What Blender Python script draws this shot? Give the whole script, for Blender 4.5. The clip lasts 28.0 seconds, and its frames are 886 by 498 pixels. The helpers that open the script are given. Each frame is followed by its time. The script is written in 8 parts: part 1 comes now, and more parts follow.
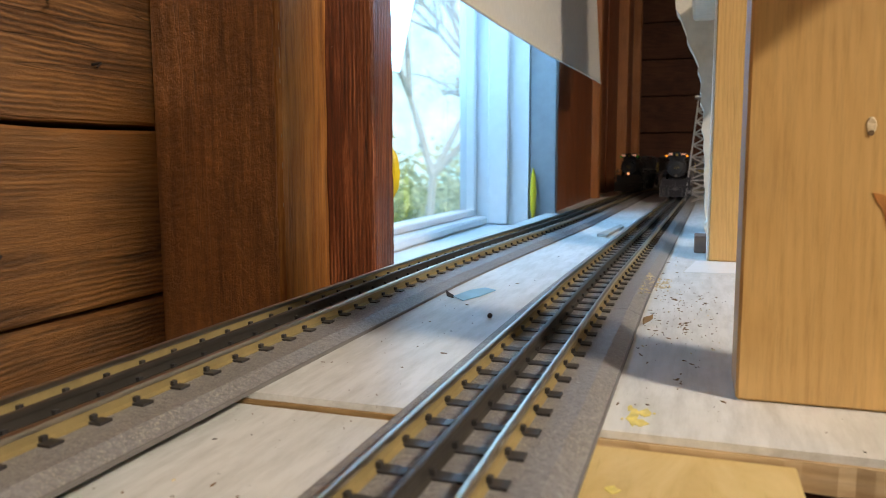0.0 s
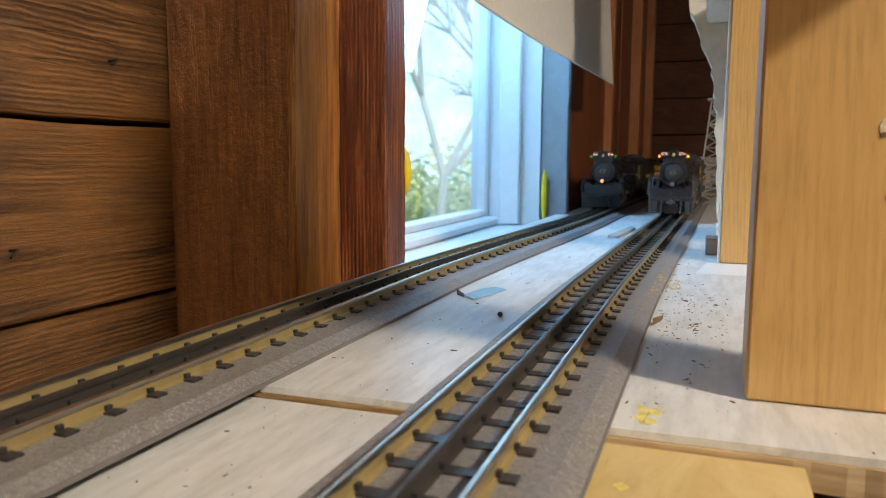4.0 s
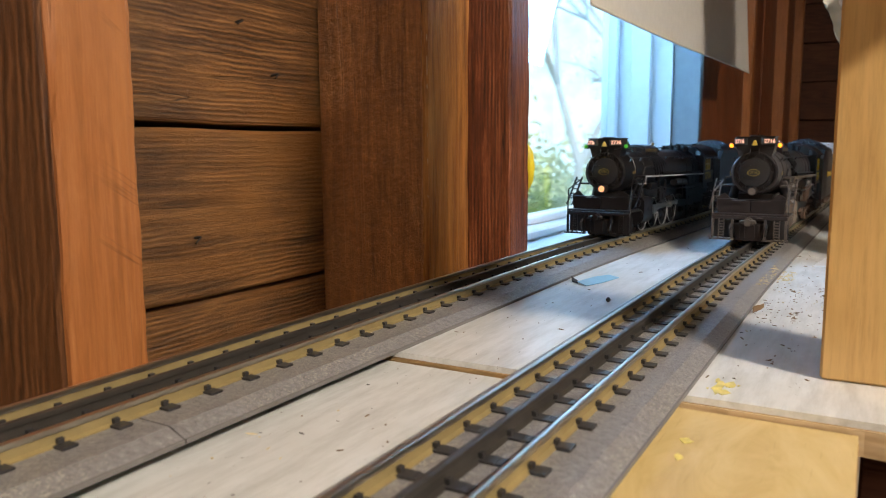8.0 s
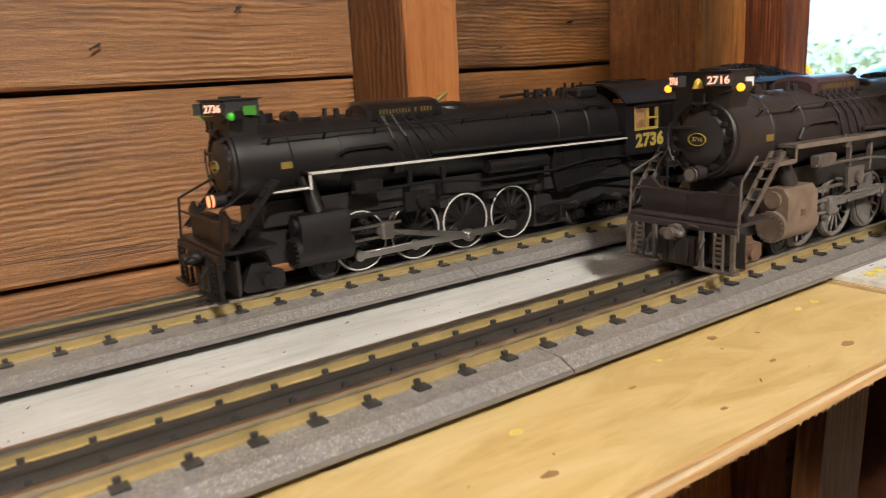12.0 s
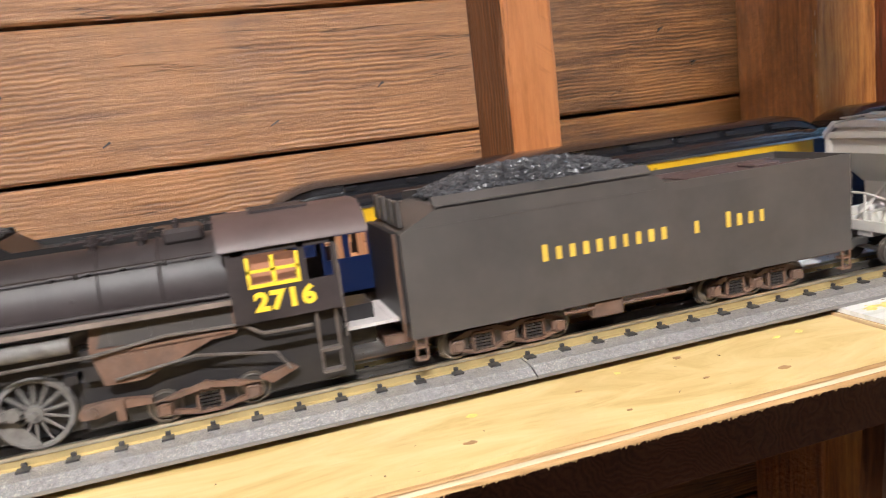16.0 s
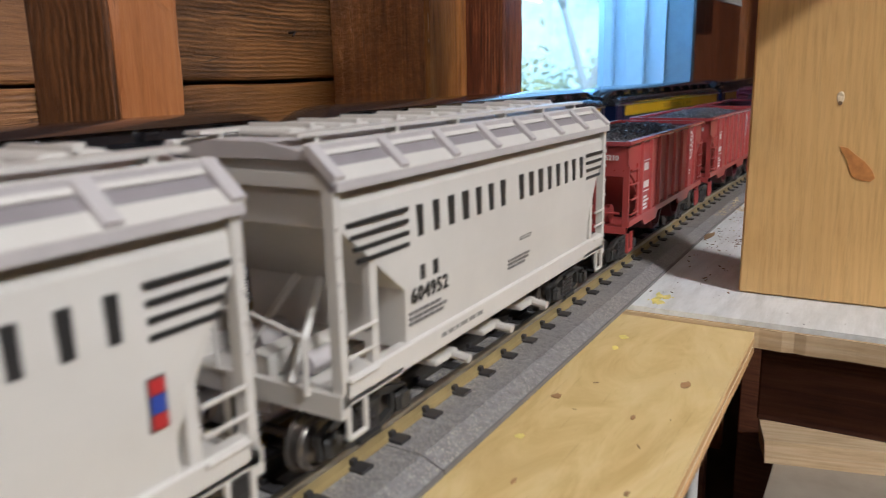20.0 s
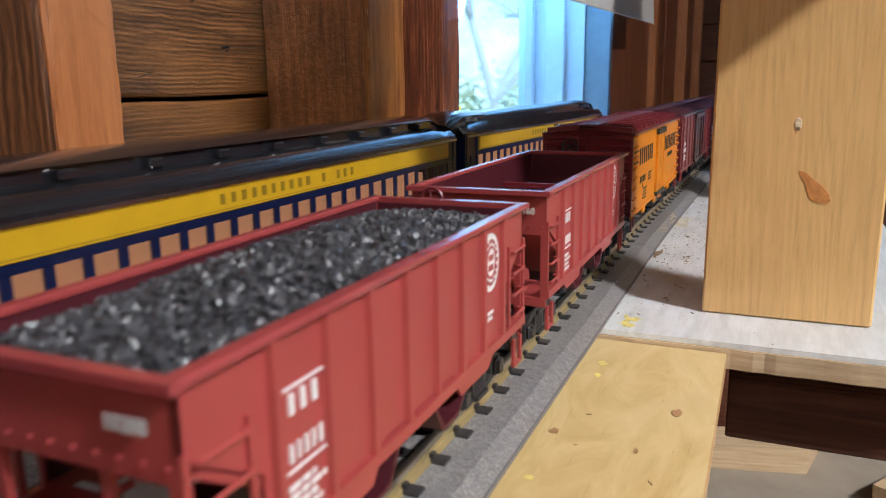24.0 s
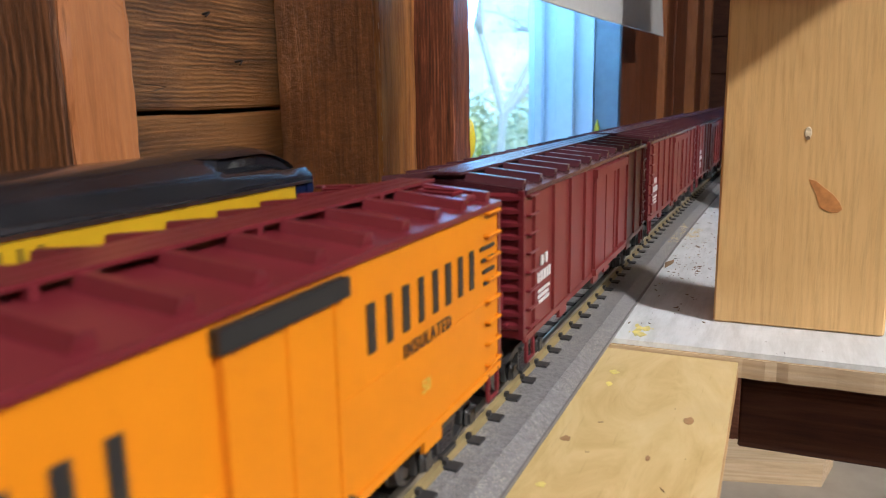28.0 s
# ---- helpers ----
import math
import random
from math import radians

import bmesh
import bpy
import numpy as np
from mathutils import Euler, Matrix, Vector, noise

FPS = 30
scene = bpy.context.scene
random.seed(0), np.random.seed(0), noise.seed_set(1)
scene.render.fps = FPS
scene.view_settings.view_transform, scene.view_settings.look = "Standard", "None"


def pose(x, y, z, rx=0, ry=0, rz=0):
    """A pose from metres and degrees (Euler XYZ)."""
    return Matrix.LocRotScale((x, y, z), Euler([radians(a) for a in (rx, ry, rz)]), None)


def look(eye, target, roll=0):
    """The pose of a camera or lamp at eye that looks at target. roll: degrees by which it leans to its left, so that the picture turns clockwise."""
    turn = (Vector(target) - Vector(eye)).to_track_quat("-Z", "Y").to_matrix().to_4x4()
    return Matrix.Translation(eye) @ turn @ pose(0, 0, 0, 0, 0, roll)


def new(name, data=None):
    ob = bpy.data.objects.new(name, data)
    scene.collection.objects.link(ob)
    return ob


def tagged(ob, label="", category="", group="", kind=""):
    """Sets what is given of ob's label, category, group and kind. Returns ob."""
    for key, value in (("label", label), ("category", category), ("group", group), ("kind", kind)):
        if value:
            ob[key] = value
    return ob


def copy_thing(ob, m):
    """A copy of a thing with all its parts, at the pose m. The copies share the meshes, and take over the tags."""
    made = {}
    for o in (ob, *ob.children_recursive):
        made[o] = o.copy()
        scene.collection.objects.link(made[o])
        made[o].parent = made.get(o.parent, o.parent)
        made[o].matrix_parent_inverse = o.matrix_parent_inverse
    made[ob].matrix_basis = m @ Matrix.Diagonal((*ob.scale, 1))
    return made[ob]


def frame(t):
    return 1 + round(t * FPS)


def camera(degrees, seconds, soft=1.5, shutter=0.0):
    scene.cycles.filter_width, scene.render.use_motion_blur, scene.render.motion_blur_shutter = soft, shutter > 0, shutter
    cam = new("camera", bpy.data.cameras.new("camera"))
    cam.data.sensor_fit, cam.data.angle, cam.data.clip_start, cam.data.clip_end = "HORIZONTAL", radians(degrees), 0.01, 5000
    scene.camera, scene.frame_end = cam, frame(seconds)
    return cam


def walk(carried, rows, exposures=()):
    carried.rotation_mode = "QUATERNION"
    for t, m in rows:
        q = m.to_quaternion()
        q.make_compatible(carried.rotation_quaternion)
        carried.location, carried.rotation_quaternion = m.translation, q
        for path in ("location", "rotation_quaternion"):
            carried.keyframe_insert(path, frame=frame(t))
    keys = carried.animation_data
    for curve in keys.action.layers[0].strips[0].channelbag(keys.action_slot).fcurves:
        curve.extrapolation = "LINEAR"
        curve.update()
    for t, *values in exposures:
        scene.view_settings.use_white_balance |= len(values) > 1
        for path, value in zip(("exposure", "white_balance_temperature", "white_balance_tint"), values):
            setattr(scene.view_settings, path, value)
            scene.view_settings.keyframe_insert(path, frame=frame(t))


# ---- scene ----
cam = camera(61.03, 28.0, soft=1.0, shutter=0.3)
cam.data.dof.use_dof, cam.data.dof.focus_distance, cam.data.dof.aperture_fstop = True, 0.50, 19.0
PATH = [
    (0, (0.07244, 0.01161, 0.09812), (-0.56081, 1.89438, -0.13456), -0.20),
    (0.5, (0.07221, 0.00989, 0.09831), (-0.55900, 1.89344, -0.13365), -0.04),
    (1, (0.07240, 0.01004, 0.09852), (-0.55829, 1.89344, -0.13608), 0.21),
    (1.5, (0.07039, 0.00904, 0.09908), (-0.55829, 1.89375, -0.13038), 0.43),
    (2, (0.07191, 0.00924, 0.09868), (-0.56257, 1.89182, -0.13229), 0.45),
    (2.5, (0.07247, 0.00885, 0.09849), (-0.56663, 1.88983, -0.13276), 0.42),
    (4.5, (0.07288, 0.00920, 0.09684), (-0.59512, 1.87989, -0.13616), 0.22),
    (5, (0.07321, 0.00900, 0.09731), (-0.60474, 1.87540, -0.14129), 0.03),
    (5.5, (0.07237, 0.00787, 0.09772), (-0.62200, 1.86792, -0.14325), 0.07),
    (6, (0.07396, 0.00868, 0.09884), (-0.66073, 1.85313, -0.14249), 0.05),
    (6.5, (0.07956, -0.00322, 0.10146), (-0.71864, 1.81420, -0.14318), -0.12),
    (7, (0.08833, -0.01616, 0.10527), (-0.76996, 1.77334, -0.14183), -0.29),
    (7.5, (0.09621, -0.02855, 0.10619), (-0.82389, 1.72918, -0.14639), -0.37),
    (8, (0.10621, -0.04005, 0.10512), (-0.87562, 1.68257, -0.15676), -0.34),
    (8.5, (0.11943, -0.05184, 0.10322), (-0.93346, 1.62579, -0.17424), -0.30),
    (9, (0.14299, -0.06467, 0.10642), (-0.99078, 1.55588, -0.19091), -0.64),
    (9.5, (0.16232, -0.07329, 0.11093), (-1.04550, 1.48825, -0.20963), -0.96),
    (10, (0.18313, -0.09403, 0.11234), (-1.09806, 1.40205, -0.23444), -1.41),
    (10.5, (0.19511, -0.10633, 0.11314), (-1.15119, 1.32415, -0.26269), -2.01),
    (11, (0.21188, -0.11559, 0.11930), (-1.20768, 1.23445, -0.28352), -2.72),
    (11.5, (0.22273, -0.13060, 0.11739), (-1.27880, 1.11851, -0.31285), -2.91),
    (13.5, (0.36014, -0.11402, 0.14131), (-1.50638, 0.46509, -0.28382), -5.65),
    (14, (0.37533, -0.09778, 0.14068), (-1.53401, 0.33516, -0.26795), -6.26),
    (14.5, (0.39221, -0.07610, 0.14092), (-1.53407, 0.28976, -0.25356), -6.95),
    (15, (0.40107, -0.07436, 0.14353), (-1.52790, 0.29165, -0.23738), -7.34),
    (15.5, (0.40708, -0.07467, 0.15045), (-1.51081, 0.35536, -0.21940), -7.29),
    (16, (0.40520, -0.07700, 0.15047), (-1.48105, 0.47965, -0.21313), -6.85),
    (16.5, (0.39419, -0.08400, 0.15186), (-1.44119, 0.62243, -0.21196), -6.08),
    (17, (0.38768, -0.09018, 0.15211), (-1.36886, 0.79133, -0.21873), -5.32),
    (17.5, (0.37448, -0.09407, 0.14639), (-1.28220, 0.95833, -0.23814), -4.53),
    (18, (0.34805, -0.10963, 0.13889), (-1.18659, 1.10820, -0.26334), -3.94),
    (18.5, (0.28538, -0.13022, 0.13527), (-1.10973, 1.23778, -0.29163), -3.35),
    (19, (0.22445, -0.12661, 0.12695), (-1.01401, 1.37802, -0.32284), -2.53),
    (19.5, (0.17634, -0.12007, 0.12698), (-0.93253, 1.47960, -0.33288), -2.01),
    (20, (0.15499, -0.11496, 0.12607), (-0.83007, 1.56702, -0.32178), -1.25),
    (20.5, (0.14899, -0.11409, 0.13052), (-0.74476, 1.61848, -0.31597), -1.16),
    (22.5, (0.11842, -0.11721, 0.13540), (-0.63208, 1.68578, -0.29584), -0.50),
    (23, (0.11898, -0.11793, 0.13447), (-0.63571, 1.68410, -0.29348), -0.63),
    (23.5, (0.11982, -0.11978, 0.13427), (-0.64610, 1.67743, -0.29400), -0.71),
    (24, (0.11909, -0.11885, 0.13460), (-0.65314, 1.67530, -0.29518), -0.83),
    (24.5, (0.12020, -0.12000, 0.13512), (-0.66069, 1.67221, -0.28700), -0.94),
    (25, (0.11987, -0.12133, 0.13401), (-0.66651, 1.67171, -0.27420), -0.97),
    (25.5, (0.11884, -0.12000, 0.13407), (-0.66985, 1.67427, -0.26409), -0.96),
    (26, (0.12024, -0.12098, 0.13315), (-0.67262, 1.67326, -0.25680), -0.99),
    (26.5, (0.12017, -0.12208, 0.13304), (-0.67536, 1.67154, -0.25434), -1.01),
    (27, (0.12039, -0.12143, 0.13383), (-0.67934, 1.66954, -0.25716), -1.11),
    (27.5, (0.11995, -0.12134, 0.13273), (-0.68187, 1.66893, -0.25717), -1.16),
    (28, (0.11977, -0.12194, 0.13317), (-0.67994, 1.66822, -0.26156), -1.12),
]
walk(cam, [(t, look(eye, target, roll)) for t, eye, target, roll in PATH], exposures=[(0, -0.2, 7000, 10), (6, -0.15, 7000, 10), (8, 0.0, 6700, 10), (11, 0.05, 6500, 10), (13.5, 0.52, 6300, 10), (15, 0.64, 6000, 10), (16.5, 0.74, 5600, 10), (18, 0.2, 5450, 10), (20, -0.2, 5500, 10), (22.5, 0.14, 5450, 10), (28, 0.14, 5450, 10)])

# ---- world, sun, lights ----
world = bpy.data.worlds.new("world")
scene.world = world
world.use_nodes = True
_n = world.node_tree.nodes
_sky = _n.new("ShaderNodeTexSky")
_sky.sky_type, _sky.sun_disc = "NISHITA", False
_sky.sun_elevation, _sky.sun_rotation = radians(45), radians(143)
world.node_tree.links.new(_sky.outputs[0], _n["Background"].inputs[0])
_n["Background"].inputs[1].default_value = 0.13

sun_data = bpy.data.lights.new("sun", "SUN")
sun_data.energy, sun_data.angle, sun_data.color = 5.0, radians(0.5), (1.0, 0.95, 0.86)
sun = new("sun", sun_data)
sun.matrix_world = look((3, -4, 5), (0, 0, 0))

CEIL = 1.35


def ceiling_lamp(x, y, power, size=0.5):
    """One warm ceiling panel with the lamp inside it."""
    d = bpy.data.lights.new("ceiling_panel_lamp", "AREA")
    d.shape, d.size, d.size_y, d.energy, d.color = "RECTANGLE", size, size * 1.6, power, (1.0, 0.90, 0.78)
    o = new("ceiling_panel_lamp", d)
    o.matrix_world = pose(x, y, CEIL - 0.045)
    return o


ceiling_lamp(1.45, -0.30, 72.0, 0.14)
# unseen second panel, added as fill for faces turned towards -y
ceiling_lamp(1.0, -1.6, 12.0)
sky_in = bpy.data.lights.new("window_daylight", "AREA")
sky_in.shape, sky_in.size, sky_in.size_y, sky_in.energy, sky_in.color = "RECTANGLE", 0.68, 0.40, 8.0, (0.24, 0.55, 1.0)
sky_in_ob = new("window_daylight", sky_in)
sky_in_ob.matrix_world = look((-0.405, 1.03, 0.46), (0.7, 1.10, 0.20))

# ---- materials ----


def material(name, rough=0.5, metal=0.0, spec=0.5):
    m = bpy.data.materials.new(name)
    m.use_nodes = True
    b = m.node_tree.nodes["Principled BSDF"]
    b.inputs["Roughness"].default_value, b.inputs["Metallic"].default_value = rough, metal
    b.inputs["Specular IOR Level"].default_value = spec
    return m, m.node_tree.nodes, m.node_tree.links, b


def coords(N, L, scale=(1, 1, 1), rot=(0, 0, 0), per_object=True):
    tc, mp = N.new("ShaderNodeTexCoord"), N.new("ShaderNodeMapping")
    mp.inputs["Scale"].default_value, mp.inputs["Rotation"].default_value = scale, rot
    L.new(tc.outputs["Object"], mp.inputs[0])
    if per_object:
        oi, vm = N.new("ShaderNodeObjectInfo"), N.new("ShaderNodeVectorMath")
        mul = N.new("ShaderNodeMath")
        mul.operation, mul.inputs[1].default_value = "MULTIPLY", 7.3
        L.new(oi.outputs["Random"], mul.inputs[0])
        vm.operation = "ADD"
        L.new(mp.outputs[0], vm.inputs[0])
        L.new(mul.outputs[0], vm.inputs[1])
        return vm.outputs[0]
    return mp.outputs[0]


def ntex(N, L, vec, scale, detail=6, rough=0.6, dist=0.0):
    n = N.new("ShaderNodeTexNoise")
    n.inputs["Scale"].default_value, n.inputs["Detail"].default_value = scale, detail
    n.inputs["Roughness"].default_value, n.inputs["Distortion"].default_value = rough, dist
    L.new(vec, n.inputs["Vector"])
    return n.outputs["Fac"]


def ramp(N, L, fac, stops):
    r = N.new("ShaderNodeValToRGB")
    els = r.color_ramp.elements
    while len(els) < len(stops):
        els.new(0.5)
    for e, (p, c) in zip(els, stops):
        e.position, e.color = p, (*c, 1)
    L.new(fac, r.inputs[0])
    return r.outputs[0]


def mix(N, L, fac, a, b, mode="MIX"):
    m = N.new("ShaderNodeMix")
    m.data_type, m.blend_type = "RGBA", mode
    for sock, v in ((m.inputs[0], fac), (m.inputs[6], a), (m.inputs[7], b)):
        if isinstance(v, (int, float)):
            sock.default_value = v
        elif isinstance(v, tuple):
            sock.default_value = (*v, 1)
        else:
            L.new(v, sock)
    return m.outputs[2]


def bump(N, L, b, height, strength, dist=0.001):
    n = N.new("ShaderNodeBump")
    n.inputs["Strength"].default_value, n.inputs["Distance"].default_value = strength, dist
    L.new(height, n.inputs["Height"])
    L.new(n.outputs[0], b.inputs["Normal"])


def wood(name, dark, mid, light, axis, rough=0.6, grain=1.0, relief=0.6, stain=0.35, spec=0.35, saw=0.0, ring=260, dist=6.0, patch=0.0, patch_col=(0.03, 0.025, 0.022), knots=0.0):
    """Sawn timber: growth rings stretched along axis, pores, stains at a larger scale and optional saw marks across."""
    m, N, L, b = material(name, rough, 0, spec)
    sc = [1.0, 1.0, 1.0]
    sc[axis] = 0.06
    v = coords(N, L, tuple(sc))
    warp = ntex(N, L, v, 14, 3)
    add = N.new("ShaderNodeVectorMath")
    add.operation = "MULTIPLY_ADD"
    L.new(warp, add.inputs[0])
    add.inputs[1].default_value = (0.05, 0.05, 0.05)
    L.new(v, add.inputs[2])
    rings = N.new("ShaderNodeTexWave")
    rings.wave_type, rings.bands_direction = "BANDS", "DIAGONAL"
    rings.inputs["Scale"].default_value, rings.inputs["Distortion"].default_value = ring * 0.3 * grain, dist
    rings.inputs["Detail"].default_value, rings.inputs["Detail Scale"].default_value = 3.0, 1.2
    L.new(add.outputs[0], rings.inputs["Vector"])
    knot = None
    if knots:
        ks = [1.0, 1.0, 1.0]
        ks[axis] = 0.42
        vo = N.new("ShaderNodeTexVoronoi")
        vo.inputs["Scale"].default_value = knots
        L.new(coords(N, L, tuple(ks)), vo.inputs["Vector"])
        near = N.new("ShaderNodeMapRange")
        near.interpolation_type = "SMOOTHERSTEP"
        for k, val in (("From Min", 0.0), ("From Max", 0.42), ("To Min", 1.0), ("To Max", 0.0)):
            near.inputs[k].default_value = val
        L.new(vo.outputs["Distance"], near.inputs["Value"])
        ph = N.new("ShaderNodeMath")
        ph.operation, ph.inputs[1].default_value = "MULTIPLY", 34.0
        L.new(near.outputs[0], ph.inputs[0])
        L.new(ph.outputs[0], rings.inputs["Phase Offset"])
        knot = ramp(N, L, vo.outputs["Distance"], [(0.035, (0.8, 0.8, 0.8)), (0.09, (0, 0, 0))])
    fine = ntex(N, L, v, 420 * grain, 8, 0.75)
    col = ramp(N, L, rings.outputs["Fac"], [(0.0, dark), (0.4, mid), (1.0, light)])
    col = mix(N, L, 0.55, col, ramp(N, L, fine, [(0.36, tuple(c * 0.75 for c in dark)), (0.52, mid), (0.68, light)]))
    v2 = coords(N, L, (1, 1, 1) if axis != 1 else (1, 0.5, 1))
    big = ntex(N, L, v2, 9, 5, 0.6)
    col = mix(N, L, stain, col, ramp(N, L, big, [(0.3, tuple(c * 0.28 for c in dark)), (0.5, mid), (0.72, light)]), "MULTIPLY" if stain > 0.6 else "MIX")
    if patch:
        # weather-blackened patches with torn, grain-following edges
        vp = coords(N, L, (1, 0.35, 1) if axis == 1 else (1, 1, 0.35))
        pn = ntex(N, L, vp, 11, 9, 0.72, 1.2)
        col = mix(N, L, ramp(N, L, pn, [(0.52, (0, 0, 0)), (0.66, (patch, patch, patch))]), col, patch_col)
        pale = ntex(N, L, vp, 16, 9, 0.75, 0.8)
        col = mix(N, L, ramp(N, L, pale, [(0.60, (0, 0, 0)), (0.78, (patch * 0.6,) * 3)]), col, tuple(min(1, c * 1.5) for c in light))
    if patch:
        # pale dust specks caught on the rough fibres
        sp = ntex(N, L, coords(N, L), 190, 3, 0.6)
        col = mix(N, L, ramp(N, L, sp, [(0.735, (0, 0, 0)), (0.765, (0.55, 0.55, 0.55))]), col, (0.50, 0.44, 0.36))
    if knot is not None:
        col = mix(N, L, knot, col, tuple(c * 0.45 for c in dark))
    L.new(col, b.inputs["Base Color"])
    h = N.new("ShaderNodeMath")
    h.operation, h.inputs[1].default_value = "MULTIPLY_ADD", 0.5
    L.new(rings.outputs["Fac"], h.inputs[0])
    L.new(fine, h.inputs[2])
    out = h.outputs[0]
    if saw:
        w = N.new("ShaderNodeTexWave")
        w.bands_direction = "DIAGONAL"
        w.inputs["Scale"].default_value, w.inputs["Distortion"].default_value = 62, 5.0
        L.new(coords(N, L, (1, 0.6, 1), (0.5, 0.3, 0.2)), w.inputs["Vector"])
        s = N.new("ShaderNodeMath")
        s.operation, s.inputs[1].default_value = "MULTIPLY_ADD", saw
        L.new(w.outputs["Fac"], s.inputs[0])
        L.new(out, s.inputs[2])
        out = s.outputs[0]
        col = mix(N, L, 0.16 * saw, col, ramp(N, L, w.outputs["Fac"], [(0.15, tuple(c * 0.7 for c in dark)), (0.5, mid), (0.8, light)]))
        L.new(col, b.inputs["Base Color"])
    bump(N, L, b, out, relief, 0.0007 if patch else 0.0006)
    return m


def paint(name, col, rough=0.4, vary=0.12, dirt=0.0, dirt_col=(0.12, 0.09, 0.07), metal=0.0, spec=0.5, scale=60, relief=0.05, coat=0.0):
    """Painted or moulded surface with slight tone drift and optional grime patches."""
    m, N, L, b = material(name, rough, metal, spec)
    v = coords(N, L)
    n1 = ntex(N, L, v, scale, 6)
    lo, hi = tuple(c * (1 - vary) for c in col), tuple(min(1, c * (1 + vary)) for c in col)
    c = ramp(N, L, n1, [(0.3, lo), (0.7, hi)])
    if dirt:
        n2 = ntex(N, L, v, scale * 0.35, 8, 0.7)
        f = ramp(N, L, n2, [(0.5 - dirt * 0.25, (0, 0, 0)), (0.9, (dirt, dirt, dirt))])
        c = mix(N, L, f, c, dirt_col)
    L.new(c, b.inputs["Base Color"])
    b.inputs["Coat Weight"].default_value = coat
    if relief:
        bump(N, L, b, ntex(N, L, v, scale * 9, 4), relief, 0.0003)
    return m


def glow(name, col, strength):
    m, N, L, b = material(name, 0.4)
    b.inputs["Base Color"].default_value = (*[c * 0.5 for c in col], 1)
    b.inputs["Emission Color"].default_value, b.inputs["Emission Strength"].default_value = (*col, 1), strength
    return m


def old_wood(name, dark, base, light, axis, period=0.004, figure=9.0, stain=0.6, stain_col=(0.03, 0.022, 0.018), glow_col=None, rough=0.45, relief=0.8, spec=0.5, saw=0.0, pits=0.0, dust=0.3, contrast=1.0):
    """Aged timber: wandering raised grain lines along axis, broad stains, warm worn patches, pits, dust and slanting saw marks."""
    m, N, L, b = material(name, rough, 0, spec)

    def maths(op, x, y, z=None):
        n = N.new("ShaderNodeMath")
        n.operation = op
        for k, q in enumerate((x, y, z)):
            if q is None:
                continue
            if isinstance(q, (int, float)):
                n.inputs[k].default_value = q
            else:
                L.new(q, n.inputs[k])
        return n.outputs[0]
    sc = [1.0, 1.0, 1.0]
    sc[axis] = 0.16
    v = coords(N, L, tuple(sc))
    sep = N.new("ShaderNodeSeparateXYZ")
    L.new(v, sep.inputs[0])
    others = [k for k in range(3) if k != axis]
    across = maths("ADD", sep.outputs[others[0]], sep.outputs[others[1]])
    ws = [1.0, 1.0, 1.0]
    ws[axis] = 0.45
    vw = coords(N, L, tuple(ws))
    warp = maths("MULTIPLY", ntex(N, L, vw, 9, 4, 0.6), figure)
    wob = maths("MULTIPLY", ntex(N, L, vw, 70, 3, 0.6), 5.0)
    phase = maths("ADD", maths("MULTIPLY_ADD", across, 6.2832 / period, warp), wob)
    # the ripple of the grain comes and goes over the board
    strength = ramp(N, L, ntex(N, L, vw, 16, 5, 0.65), [(0.42, (0.05, 0.05, 0.05)), (0.62, (1, 1, 1))])
    lines = maths("MULTIPLY_ADD", maths("MULTIPLY", maths("SINE", phase, 0.0), strength), 0.5, 0.5)
    ss = [1.0, 1.0, 1.0]
    ss[axis] = 0.055
    streak = ntex(N, L, coords(N, L, tuple(ss)), 170, 8, 0.72, 0.3)
    fine = ntex(N, L, v, 620, 6, 0.75)
    grain = maths("ADD", maths("MULTIPLY", lines, 0.17 * contrast), maths("ADD", maths("MULTIPLY", streak, 0.80 - 0.17 * contrast), maths("MULTIPLY", fine, 0.20)))
    col = ramp(N, L, grain, [(0.37, dark), (0.50, base), (0.63, light)])
    # thin drying checks along the grain
    cs = [1.0, 1.0, 1.0]
    cs[axis] = 0.035
    off_mid = maths("ABSOLUTE", maths("SUBTRACT", ntex(N, L, coords(N, L, tuple(cs)), 42, 3, 0.55), 0.5), 0.0)
    check = maths("MULTIPLY", ramp(N, L, off_mid, [(0.0, (1, 1, 1)), (0.007, (0, 0, 0))]), ramp(N, L, ntex(N, L, vw, 12, 4), [(0.45, (0, 0, 0)), (0.6, (0.9, 0.9, 0.9))]))
    col = mix(N, L, check, col, tuple(c * 0.35 for c in dark))
    bs = [1.0, 1.0, 1.0]
    bs[axis] = 0.38
    vb = coords(N, L, tuple(bs))
    big = ntex(N, L, vb, 7, 10, 0.70, 0.8)
    col = mix(N, L, ramp(N, L, big, [(0.47, (0, 0, 0)), (0.60, (stain, stain, stain))]), col, mix(N, L, 0.35, stain_col, col))
    if glow_col:
        warm = ntex(N, L, vb, 7, 6, 0.6, 0.4)
        col = mix(N, L, ramp(N, L, warm, [(0.48, (0, 0, 0)), (0.62, (0.8, 0.8, 0.8))]), col, mix(N, L, 0.55, col, glow_col))
    height = maths("ADD", maths("MULTIPLY", lines, 0.5), maths("MULTIPLY_ADD", fine, 0.6, maths("MULTIPLY", streak, 1.1)))
    height = maths("SUBTRACT", height, maths("MULTIPLY", check, 0.6))
